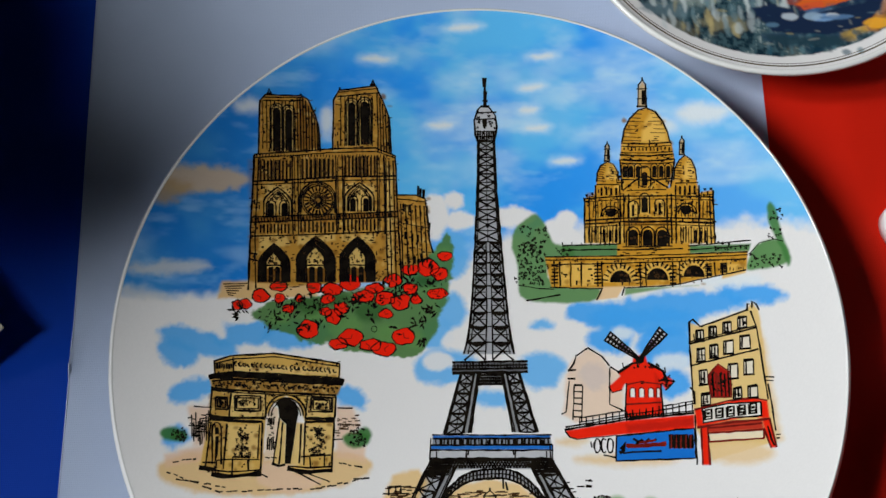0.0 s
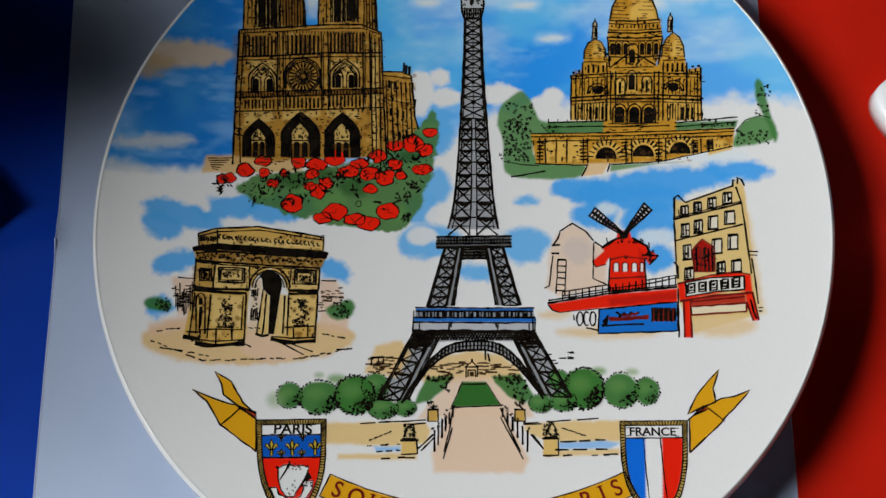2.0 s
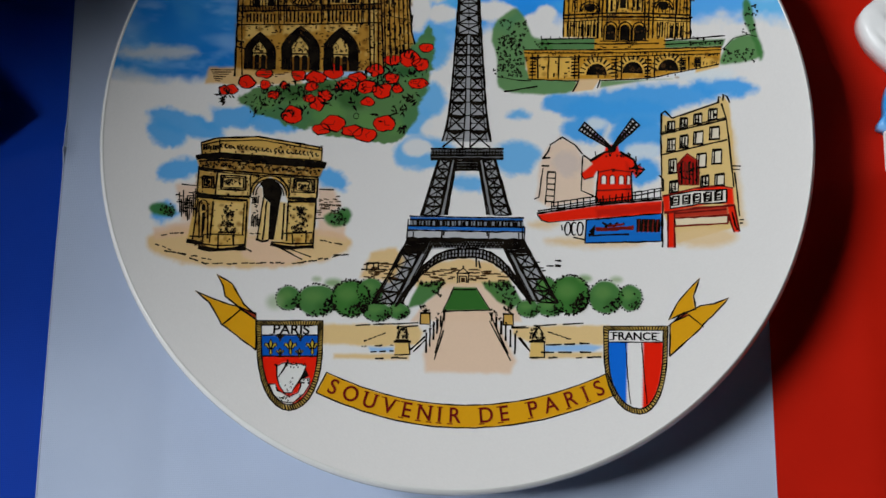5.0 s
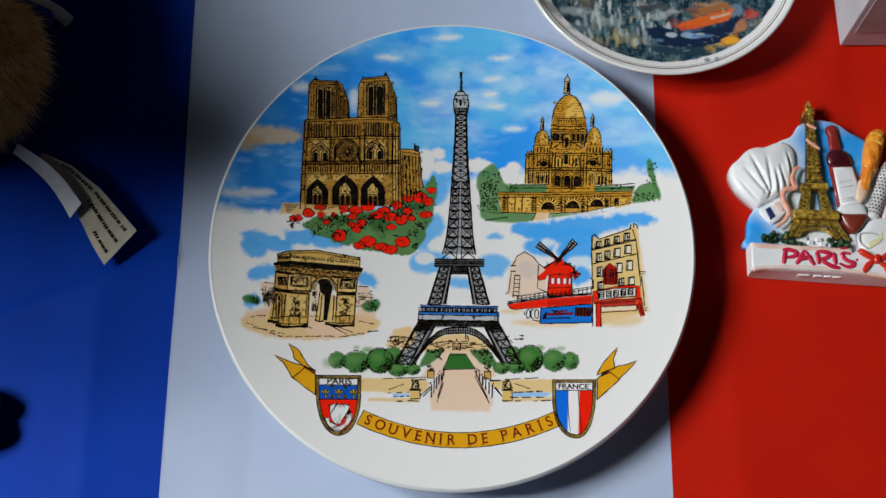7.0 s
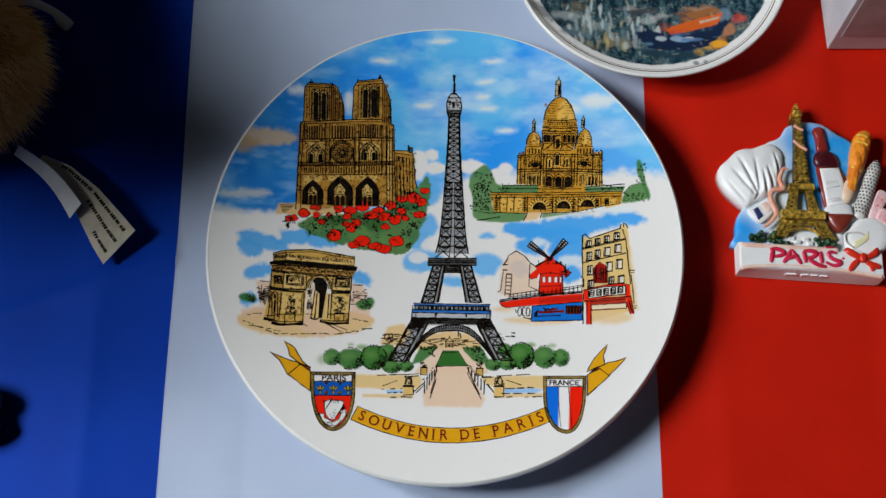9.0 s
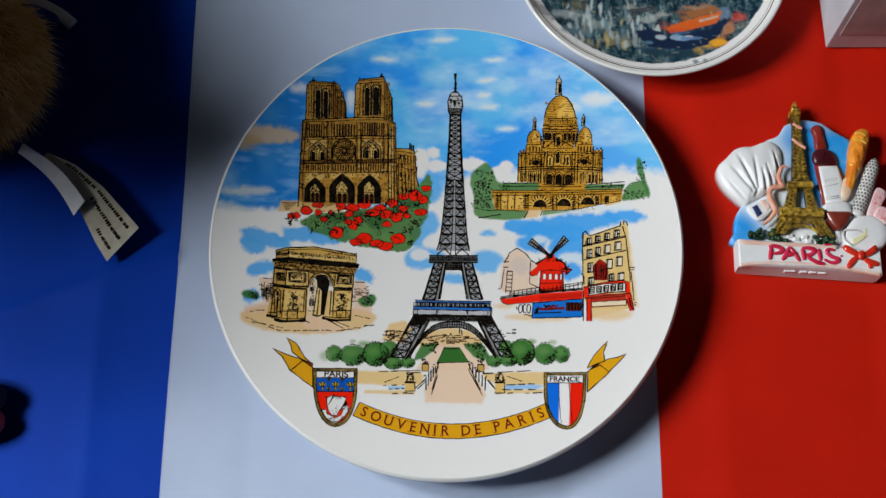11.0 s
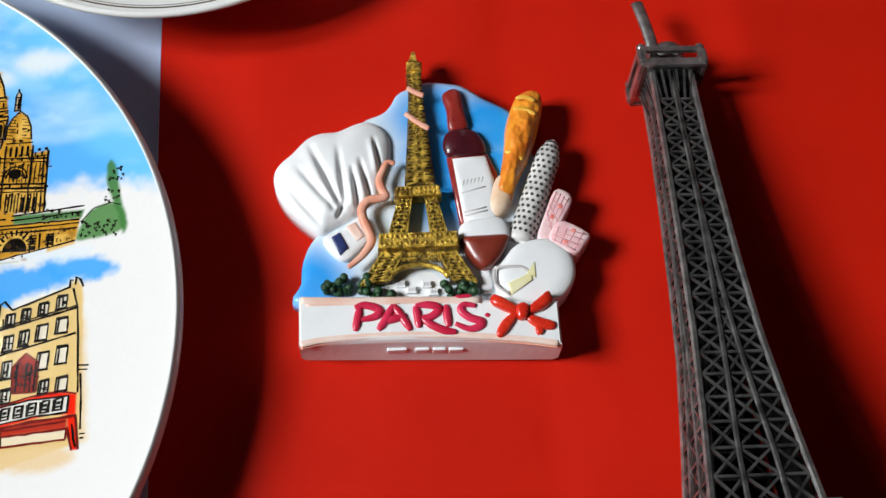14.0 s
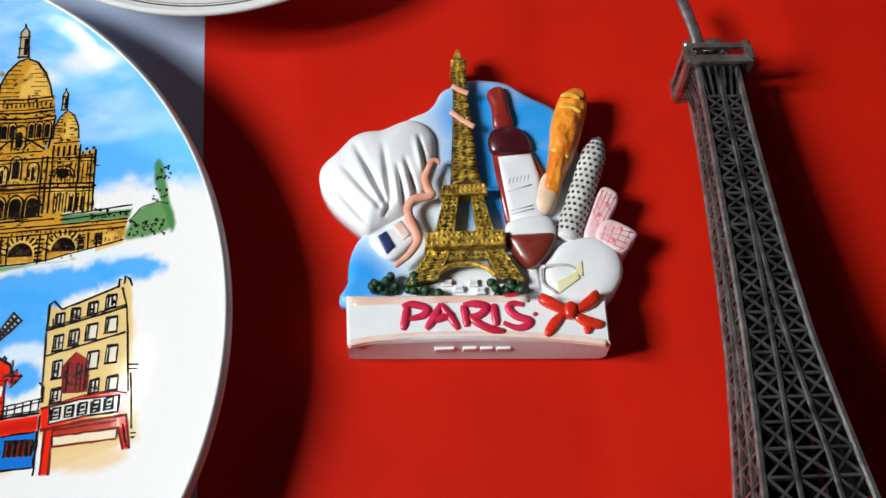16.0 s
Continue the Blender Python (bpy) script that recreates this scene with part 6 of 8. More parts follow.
R_A, R_B, SAG = np.array((-33.0, -73.6)), np.array((44.4, -71.7)), np.array((5.8, -72.5))[1] - np.array((6.0, -81.4))[1]
upper, lower = [], []
for k in range(33):
    c, t = on_arc(R_A, R_B, SAG, k / 32)
    n = np.array((-math.sin(t), math.cos(t)))
    upper.append(c + n * 3.0), lower.append(c - n * 3.1)
paint(upper + lower[::-1], GOLD_P, 0.25, 1)
ink.line(upper, 0.26), ink.line(lower, 0.28), ink.line([upper[0], lower[0]], 0.28), ink.line([upper[-1], lower[-1]], 0.28)
TAILS = (([(-51.0, -65.6), (-60.8, -58.8), (-64.7, -52.8), (-68.6, -49.9), (-63.1, -52.0), (-59.0, -53.2), (-57.0, -53.5), (-51.8, -57.1)], [(-57.0, -53.5), (-60.6, -50.9), (-61.5, -48.0), (-63.3, -44.9), (-58.9, -47.3), (-55.4, -52.9), (-51.9, -55.7)], [(-57.5, -53.5), (-51.9, -55.3), (-51.8, -57.1), (-55.8, -54.5)]), ([(59.7, -64.1), (68.1, -56.3), (68.9, -55.1), (72.3, -51.7), (75.7, -47.8), (71.6, -49.5), (68.3, -50.0), (64.2, -52.2), (60.1, -55.2)], [(64.2, -51.9), (67.0, -50.9), (66.5, -47.4), (68.3, -42.2), (65.3, -45.4), (62.2, -49.2), (59.8, -54.0)], [(59.7, -55.7), (63.7, -51.9), (65.3, -52.6), (60.9, -54.6)]))
for a, b, c in TAILS:
    paint(a, GOLD_P, 0.25), paint(b, GOLD_P, 0.25), paint(c, (0.36, 0.06, 0.02), 0.2)
    ink.line(a, 0.3, 0, True), ink.line(b, 0.3, 0, True), ink.line(c, 0.26, 0, True)
ink.line([(-55.8, -54.1), (-60.5, -58.8)], 0.3), ink.line([(65.3, -52.6), (68.9, -56.0)], 0.3)
ink.build("ribbon_print", LINES, "printed golden ribbon with ink outlines")


def shield_curve(left, right, top, low, inset):
    """The outline of a shield in drawing units: flat head, upright flanks, pointed foot."""
    (x0, y0), (x1, y1), (fx, fy) = left, right, low
    x0, x1, fy = x0 + inset, x1 - inset, fy - inset * 1.25
    half_r = [(x1 - (x1 - fx) * (1 - math.cos(t)) ** 1.1, top + (y1 - top) * 0.52 + (fy - top - (y1 - top) * 0.52) * math.sin(t)) for t in np.linspace(0, math.pi / 2, 9)]
    half_l = [(x0 + (fx - x0) * (1 - math.cos(t)) ** 1.1, top + (y0 - top) * 0.52 + (fy - top - (y0 - top) * 0.52) * math.sin(t)) for t in np.linspace(0, math.pi / 2, 9)]
    return [(x0 - 3 * (inset < 1), top + inset), (x1 + 3 * (inset < 1), top + inset)] + half_r + half_l[::-1][1:]


ROPE = (0.52, 0.36, 0.1)
for name in ("city", "nation"):
    ink = Ink()
    if name == "city":
        S = SHEET_CREST
        shape, rope_w, head, foot = ((374, 480), (722, 480), 260, (545, 736)), 24, 336, 448
    else:
        S = SHEET_NATION
        shape, rope_w, head, foot = ((190, 510), (506, 510), 272, (375, 712)), 21, 352, None
    outer, inner_s = shield_curve(*shape, 0), shield_curve(*shape, rope_w)
    paint(S(*outer), ROPE, 0.15), paint(S(*inner_s), WHITE, 0.12)
    ring_o, ring_i = outer + outer[:1], inner_s + inner_s[:1]
    for a, b, c, d in zip(ring_o, ring_o[1:], ring_i, ring_i[1:]):
        n = max(1, round(math.dist(a, b) / 15))
        for k in range(n):
            f, g = k / n, (k + 0.75) / n
            pen(0.24, (a[0] + (b[0] - a[0]) * f, a[1] + (b[1] - a[1]) * f), (c[0] + (d[0] - c[0]) * g, c[1] + (d[1] - c[1]) * g), wob=0.03)
    pen(0.26, *outer, closed=True, wob=0.03), pen(0.24, *inner_s, closed=True, wob=0.03)

    def field(x0, x1, y0, y1, colour):
        """Pigment over part of the shield, kept inside its outline."""
        dense = [(a[0] + (b[0] - a[0]) * k / 12, a[1] + (b[1] - a[1]) * k / 12) for a, b in zip(ring_i, ring_i[1:]) for k in range(12)]
        paint(S(*[(min(max(p[0], x0), x1), min(max(p[1], y0), y1)) for p in dense]), colour, 0.1)
    pen(0.3, (shape[0][0] + rope_w, head), (shape[1][0] - rope_w, head))
    if name == "nation":
        field(0, 306, head, 999, (0.015, 0.19, 0.7)), field(386, 999, head, 999, (0.8, 0.03, 0.01))
        pen(0.2, (298, head), (308, 520), (326, 660)), pen(0.2, (378, head), (392, 520), (410, 662))
    else:
        field(0, 999, head, foot, (0.012, 0.13, 0.5)), field(0, 999, foot, 999, (0.82, 0.03, 0.01))
        pen(0.36, (shape[0][0] + rope_w, foot), (shape[1][0] - rope_w, foot))
        for x, y, s in ((447, 396, 1.0), (552, 396, 1.0), (668, 396, 1.0), (497, 346, 0.5), (605, 346, 0.5), (497, 428, 0.6), (600, 428, 0.6)):
            for pts in ([(x, y - 40 * s), (x + 10 * s, y - 14 * s), (x + 4 * s, y + 8 * s), (x + 8 * s, y + 36 * s), (x, y + 44 * s), (x - 8 * s, y + 36 * s), (x - 4 * s, y + 8 * s), (x - 10 * s, y - 14 * s)], [(x + 5 * s, y + 8 * s), (x + 16 * s, y - 16 * s), (x + 30 * s, y - 18 * s), (x + 34 * s, y - 2 * s), (x + 24 * s, y - 4 * s), (x + 14 * s, y + 12 * s)], [(x - 5 * s, y + 8 * s), (x - 16 * s, y - 16 * s), (x - 30 * s, y - 18 * s), (x - 34 * s, y - 2 * s), (x - 24 * s, y - 4 * s), (x - 14 * s, y + 12 * s)]):
                paint(S(*pts), (0.6, 0.46, 0.06), 0.08), pen(0.2, *pts, closed=True, wob=0.03)
            pen(0.26, (x - 14 * s, y + 12 * s), (x + 14 * s, y + 12 * s))
        sail = [(480, 502), (508, 486), (540, 480), (560, 492), (600, 488), (635, 498), (625, 530), (606, 566), (570, 618), (560, 642), (520, 642), (492, 604), (480, 550)]
        hull = [(438, 596), (474, 596), (484, 628), (545, 664), (592, 640), (606, 604), (604, 566), (656, 564), (652, 602), (622, 650), (566, 694), (500, 690), (462, 652)]
        for pts in (sail, hull):
            paint(S(*pts), (0.78, 0.77, 0.75), 0.12), pen(0.24, *pts, closed=True)
        paint(S((500, 690), (566, 694), (545, 712)), (0.78, 0.77, 0.75), 0.15)
        ink.fill(S((530, 478), (542, 480), (520, 520), (490, 560), (486, 556), (514, 512))), ink.fill(S((582, 610), (608, 560), (634, 520), (650, 552), (612, 570)))
        pen(0.4, (480, 500), (470, 490)), pen(0.4, (536, 466), (540, 480)), curls(520, 640, 484, 504, 14, 9, 0.22), curls(490, 620, 650, 690, 18, 12, 0.18), curls(600, 654, 568, 596, 8, 10, 0.24), curls(520, 570, 560, 640, 8, 12, 0.16)
        ink.fill(S((470, 610), (486, 628), (520, 650), (500, 640), (480, 634)))
    crest = ink.build("shield_print", LINES, "printed Paris shield with a white ship" if name == "city" else "printed shield in blue, white and red")
    word, c, e, k = ("PARIS", S((556, 309))[0], S((600, 310))[0], 3.7) if name == "city" else ("FRANCE", S((341, 324))[0], S((400, 325))[0], 2.95)
    turn = math.atan2(e[1] - c[1], e[0] - c[0])
    place = Matrix.Translation((c[0] * MM, c[1] * MM, 0)) @ Matrix.Rotation(turn, 4, "Z")
    me = type_on(word, k * MM, place @ Matrix.Diagonal((1.08, 1.0, 1, 1)), M_INK, "lettering", "", 0.00007)
    marks = [me]
    for f, v in ((-0.5, 1), (-0.5, -1), (0.5, 1), (0.5, -1), (-0.17, -1), (0.17, -1), (0.3, 1), (-0.3, -1)):
        w = (12.6 if name == "city" else 14.6)
        bmx = bmesh.new()
        bmx.faces.new([bmx.verts.new(place @ Vector(((f * w * 0.84 + a) * MM, (v * k * 0.345 + b) * MM, 0))) for a, b in ((-0.55, -0.1), (0.55, -0.1), (0.55, 0.1), (-0.55, 0.1))])
        mx = bpy.data.meshes.new("serif")
        bmx.to_mesh(mx)
        bmx.free()
        marks.append(mx)
    serif(marks, "lettering", crest, "small black serif capital letters")
letters = []
TEXT = "SOUVENIR DE PARIS"
ADV = {"I": 0.55, " ": 0.62, "E": 0.85, "S": 0.85, "P": 0.85}
span = [ADV.get(ch, 1.0) for ch in TEXT]
for i, ch in enumerate(TEXT):
    if ch == " ":
        continue
    k = 0.012 + 0.972 * (sum(span[:i]) + span[i] / 2) / sum(span)
    c, t = on_arc(R_A, R_B, SAG, k)
    letters.append(type_on(ch, 5.9 * MM, Matrix.Translation((c[0] * MM, c[1] * MM, 0)) @ Matrix.Rotation(t, 4, "Z") @ Matrix.Diagonal((0.92, 1, 1, 1)), M_RED_INK, "lettering", "", 0.00006))
    # small serifs at foot and head
    if ch in "IRPNVUED":
        n, d = np.array((-math.sin(t), math.cos(t))), np.array((math.cos(t), math.sin(t)))
        side = {"I": (0,), "P": (-1.05,), "R": (-1.15,), "D": (-1.25,), "E": (-1.1,), "N": (-1.45, 1.45), "V": (-1.75, 1.75), "U": (-1.4, 1.4)}[ch]
        for s in side:
            for v in ((2.1,) if ch in "VU" else (-2.1,) if ch == "R" else (2.1, -2.1)):
                p = c + d * s + n * v
                bmx = bmesh.new()
                bmx.faces.new([bmx.verts.new((*((p + d * a + n * b) * MM), 0)) for a, b in ((-0.75, -0.14), (0.75, -0.14), (0.75, 0.14), (-0.75, 0.14))])
                mx = bpy.data.meshes.new("serif")
                bmx.to_mesh(mx)
                bmx.free()
                letters.append(mx)
serif(letters, "ribbon_lettering", plate, "dark red capital letters on the ribbon")

# firing deepens the pigments and leaves the bare glaze as it is
PC[:] = WHITE * (np.clip(PC, 0, 1) / WHITE) ** 1.2
# the glazed face that carries all the pigment
fine = rng.normal(0, 0.008, (len(PX), 1))
PC = np.clip(PC * (1 + fine), 0, 0.9)
zs = np.array([plate_z(r) for r in np.concatenate([[0.0], _r])])
co = np.empty((len(PX), 3))
co[:, 0], co[:, 1] = PX * MM, PY * MM
co[:, 2] = np.concatenate([[zs[0]], np.repeat(zs[1:], SPOKES)])
i = np.arange(SPOKES)
j = (i + 1) % SPOKES
tris = np.stack([np.zeros_like(i), 1 + i, 1 + j], 1)
base = 1 + np.arange(RINGS - 1)[:, None] * SPOKES
quads = np.stack([base + i, base + SPOKES + i, base + SPOKES + j, base + j], -1).reshape(-1, 4)
me = bpy.data.meshes.new("printed_face")
me.vertices.add(len(co))
me.vertices.foreach_set("co", co.ravel())
me.loops.add(tris.size + quads.size)
me.loops.foreach_set("vertex_index", np.concatenate([tris.ravel(), quads.ravel()]))
me.polygons.add(len(tris) + len(quads))
me.polygons.foreach_set("loop_start", np.concatenate([np.arange(len(tris)) * 3, tris.size + np.arange(len(quads)) * 4]))
me.polygons.foreach_set("use_smooth", np.ones(len(tris) + len(quads), bool))
me.update(calc_edges=True)
col = me.color_attributes.new("pigment", "FLOAT_COLOR", "POINT")
col.data.foreach_set("color", np.concatenate([PC, np.ones((len(PC), 1))], 1).ravel())
me.materials.append(printed("printed_glaze", "pigment"))
face_ob = new("printed_face", me)
face_ob.parent = plate
tagged(face_ob, "glossy white glaze with a painted blue sky")


# ---- resin fridge magnet ----
MAG = pose(0.158, 0.036, 0.0006)
magnet = holder("fridge_magnet", MAG, "painted resin Paris magnet in relief lying on the red cloth", "magnet")


def mm3(p, z):
    return (p[0] * MM, p[1] * MM, z * MM)


def scaled(pts):
    return [(p[0] * MM, p[1] * MM) for p in pts]


def pad(name, pts, z0, z1, swell, mat, label="", n=5, round_at=0.18, lift=None, parent=None):
    b = bmesh.new()
    puff(b, scaled(smooth_loop(pts, n) if n else pts), z0 * MM, z1 * MM, swell * MM, round_at, lift)
    return part(name, b, mat, parent or magnet, label, True)


def cord(name, pts, z, r, mat, label="", flat=0.7, parent=None, n=6, ends=False):
    b = bmesh.new()
    path = smooth_path([mm3(p, z) for p in pts], n)
    k = len(path)
    radii = [r * MM * (0.55 + 0.45 * min(1, 4 * i / k, 4 * (k - 1 - i) / k)) for i in range(k)] if ends else r * MM
    tube(b, path, radii, 10, flat)
    return part(name, b, mat, parent or magnet, label, True)


# backing: a pale sky plate whose outline follows the things on it
pad("backing", [(-32.3, -28.8), (-32.3, -22.8), (-31.9, -17.8), (-30.4, -13.4), (-28.0, -10.0), (-23.4, -4.0), (-20.5, 15.0), (-16.7, 20.8), (-11.7, 23.2), (-9.4, 25.3), (-7.4, 28.8), (-4.5, 30.5), (-0.3, 32.1), (3.6, 32.1), (9.0, 31.1), (12.5, 28.9), (15.4, 26.7), (21.4, 23.0), (23.2, 18.8), (27.0, 8.0), (29.5, -3.0), (29.5, -18.0), (27.5, -30.9), (-1.7, -30.0)], 0.0, 4.6, 0.7, M_SKY_PAINT, "sky blue painted backing board", 4, 0.06)
# plinth with its lettered front
b = bmesh.new()
n = 24
ring = []
for z, grow, drop in ((0.0, -1.2, 0.0), (1.6, 0.0, 0.0), (9.2, 0.0, 0.0), (10.2, -0.2, 0.3), (10.6, -0.6, 0.8)):
    x0, x1 = -32.6 - grow, 28.2 + grow
    low = [(x0 + (x1 - x0) * k / n, -40.5 - 2.3 * k / n + 1.5 * (1 - (2 * k / n - 1) ** 2) * z / 10.6 + drop) for k in range(n + 1)]
    ring.append([b.verts.new(mm3(p, z)) for p in (*low, (x1, -31.6 - drop), (x0, -28.2 - drop))])
for p, q in zip(ring, ring[1:]):
    for k in range(len(p)):
        f = b.faces.new((p[k], p[(k + 1) % len(p)], q[(k + 1) % len(p)], q[k]))
b.faces.new(ring[0][::-1]), b.faces.new(ring[-1])
plinth = part("plinth", b, M_RESIN, magnet, "white painted plinth")
cord("edge_line", [(-32.2, -29.4), (-21.4, -29.9), (-8.3, -30.3), (10.2, -31.0)], 10.5, 0.95, M_SALMON_PALE, "pale salmon brush line", 0.3, plinth)
cord("edge_line", [(-31.0, -30.6), (-20.0, -30.7), (-9.0, -30.9)], 10.5, 0.5, M_SALMON_PALE, "pale salmon brush line", 0.3, plinth)
cord("edge_line", [(-32.2, -39.9), (-25.7, -38.9), (-10.2, -38.5), (7.4, -39.4), (20.4, -40.9), (27.2, -42.1)], 10.3, 1.0, M_SALMON_PALE, "pale salmon brush line", 0.35, plinth)
cord("edge_line", [(-32.3, -40.6), (-25.7, -39.6), (-10.2, -39.2), (7.4, -40.1), (20.4, -41.6), (27.4, -42.8)], 9.7, 0.6, M_SALMON, "salmon brush line", 0.35, plinth)
for u0, u1 in ((-12.4, -7.8), (-5.8, -2.6), (-1.8, 1.2), (2.0, 5.4)):
    b = bmesh.new()
    f = ((u0 + u1) / 2 + 32.6) / 60.8
    yb = -40.5 - 2.3 * f + 0.75 * (1 - (2 * f - 1) ** 2)
    box(b, u0 * MM, (yb - 0.45) * MM, 0.0041, u1 * MM, (yb + 0.9) * MM, 0.0064, 0.0003)
    part("raised_mark", b, M_RESIN, plinth, "small white raised mark")
# lettering
STROKES = ([(-19.6, -37.5), (-19.0, -34.7), (-18.4, -31.7)], [(-19.6, -31.7), (-17.2, -31.2), (-13.9, -32.4), (-14.9, -34.1), (-18.5, -34.8)],
           [(-14.3, -37.5), (-12.5, -35.0), (-10.6, -31.4)], [(-10.6, -31.4), (-8.6, -34.6), (-6.8, -37.8)], [(-13.0, -35.5), (-7.6, -34.1)],
           [(-4.9, -37.3), (-5.0, -34.8), (-5.5, -31.9)], [(-5.5, -31.9), (-2.6, -31.7), (0.0, -32.6), (-1.8, -34.6), (-4.7, -34.8)], [(-4.2, -34.8), (-1.9, -36.7), (0.9, -38.1), (3.8, -38.7)],
           [(1.8, -31.9), (1.8, -34.5), (2.1, -37.3)], [(8.6, -32.4), (6.1, -32.0), (5.1, -33.3), (6.9, -35.2), (9.7, -36.3), (9.1, -37.6), (6.7, -38.0), (3.6, -36.6)])
for s in STROKES:
    cord("letter_stroke", s, 10.7, 1.0, M_LETTER, "crimson raised lettering", 0.6, plinth, 6, True)
pad("dot", [(p[0], p[1]) for p in (((11.2, -34.8)[0] + 0.7, (11.2, -34.8)[1]), ((11.2, -34.8)[0], (11.2, -34.8)[1] + 0.6), ((11.2, -34.8)[0] - 0.7, (11.2, -34.8)[1]), ((11.2, -34.8)[0], (11.2, -34.8)[1] - 0.6))], 10.2, 10.6, 0.3, M_LETTER, "", 3, 0.3, None, plinth)
pad("accent", [(3.9, -29.7), (7.0, -29.3), (7.9, -30.1), (4.9, -30.5)], 10.2, 10.6, 0.3, M_LETTER, "", 3, 0.3, None, plinth)

# chef's hat


GROOVES = (((-29.2, 11.8), (-23.0, -2.6), 1.5, 1.3), ((-22.6, 10.6), (-21.5, -1.4), 1.4, 0.9), ((-19.2, 5.1), (-18.3, -2.8), 1.0, 1.5), ((-17.1, 7.1), (-15.1, -1.9), 1.1, 1.5), ((-13.6, 13.7), (-12.4, 6.2), 0.9, 1.6), ((-31.9, 5.6), (-24.5, -3.9), 1.4, 0.9), ((-34.9, 1.0), (-28.4, -7.3), 1.3, 0.5), ((-21.6, -3.0), (-23.1, -6.5), 0.7, 1.0))


def folds(px, py, k):
    """Soft pleats that run from the crown down to the band, deepest near the band."""
    q = np.array((px, py)) / MM
    z = 0.0
    for a, e, width, depth in GROOVES:
        a, e = np.array(a), np.array(e)
        t = float((q - a) @ (e - a) / ((e - a) @ (e - a)))
        side = float((e - a)[0] * (q - a)[1] - (e - a)[1] * (q - a)[0]) / float(np.hypot(*(e - a)))
        run = max(0.0, min(1.0, (t + 0.25) * 1.4)) * max(0.0, min(1.0, (1.25 - t) * 4))
        z += run * depth * (0.45 * math.exp(-((side + 1.1 * width) / width) ** 2) - math.exp(-(side / (0.55 * width)) ** 2))
    return z * MM * max(0.0, min(1.0, (1.0 - k) * 5))


pad("chef_hat", [(-28.0, -10.6), (-32.3, -7.1), (-36.1, -2.7), (-38.4, 2.0), (-38.8, 5.7), (-37.7, 8.7), (-34.4, 11.9), (-30.7, 15.9), (-27.1, 17.5), (-22.8, 17.9), (-17.9, 20.0), (-14.8, 20.4), (-11.8, 18.8), (-9.8, 15.6), (-9.6, 12.5), (-9.8, 9.1), (-11.5, 3.8), (-13.3, -1.5), (-16.9, -4.2), (-19.7, -6.5), (-22.7, -8.2), (-25.3, -9.7)], 0.0, 5.4, 3.6, M_RESIN, "white puffy chef's hat with pleats", 6, 0.32, folds)
pad("hat_band", [(-26.9, -11.9), (-22.1, -9.7), (-17.6, -6.2), (-15.9, -9.0), (-15.4, -12.3), (-18.5, -16.0), (-21.7, -18.0), (-24.7, -16.1)], 0.0, 6.4, 1.0, M_RESIN, "white hat band", 4, 0.2)
pad("flag_patch", [(-24.8, -12.1), (-22.9, -10.9), (-20.7, -15.1), (-22.8, -16.8)], 6.6, 7.5, 0.5, M_NAVY, "navy painted patch", 0, 0.2)
pad("flag_patch", [(-21.2, -9.2), (-19.1, -8.3), (-16.9, -12.1), (-18.7, -13.4)], 6.6, 7.5, 0.4, M_SALMON_PALE, "pale salmon painted patch", 0, 0.2)
cord("ribbon", [(-8.8, 6.8), (-10.6, 7.2), (-11.8, 4.9), (-12.7, 2.3), (-12.1, -0.4), (-11.4, -2.1), (-13.3, -2.7), (-15.7, -3.2), (-17.2, -5.4), (-17.0, -8.0), (-16.0, -10.6), (-15.2, -13.2), (-15.6, -15.1), (-17.4, -17.6), (-19.4, -19.4), (-20.9, -20.6)], 8.6, 1.15, M_SALMON, "curling salmon ribbon", 0.7, None, 6, True)

# gold tower in relief
tz = 8.3
gold = new("gold_tower")
gold.parent = magnet
tagged(gold, "gold glitter painted tower in relief")
SP = (((-2.6, 36.7), 1.7), ((-2.8, 33.3), 1.9), ((-2.7, 28.3), 1.75), ((-2.6, 15.0), 2.75), ((-2.7, 0.9), 3.9))
b = bmesh.new()
rows = []
for (c, w) in SP:
    rows.append([b.verts.new(mm3((c[0] - w, c[1]), 0)), b.verts.new(mm3((c[0] - w, c[1]), tz - 1.2)), b.verts.new(mm3((c[0] - w * 0.7, c[1]), tz)), b.verts.new(mm3((c[0] + w * 0.7, c[1]), tz)), b.verts.new(mm3((c[0] + w, c[1]), tz - 1.2)), b.verts.new(mm3((c[0] + w, c[1]), 0))])
for p, q in zip(rows, rows[1:]):
    for k in range(5):
        b.faces.new((p[k], p[k + 1], q[k + 1], q[k]))
b.faces.new(rows[0]), b.faces.new(rows[-1][::-1])
part("shaft", b, M_GOLD_DARK, gold)
b = bmesh.new()
tri = [(-4.1, 36.8), (-1.8, 36.7), (-2.7, 39.8)]
slab(b, scaled([tri[0], tri[1], (tri[2][0] + 0.4, tri[2][1]), (tri[2][0] - 0.4, tri[2][1])]), 0.004, 0.0082, 0.0004)
part("spire", b, M_GOLD, gold)
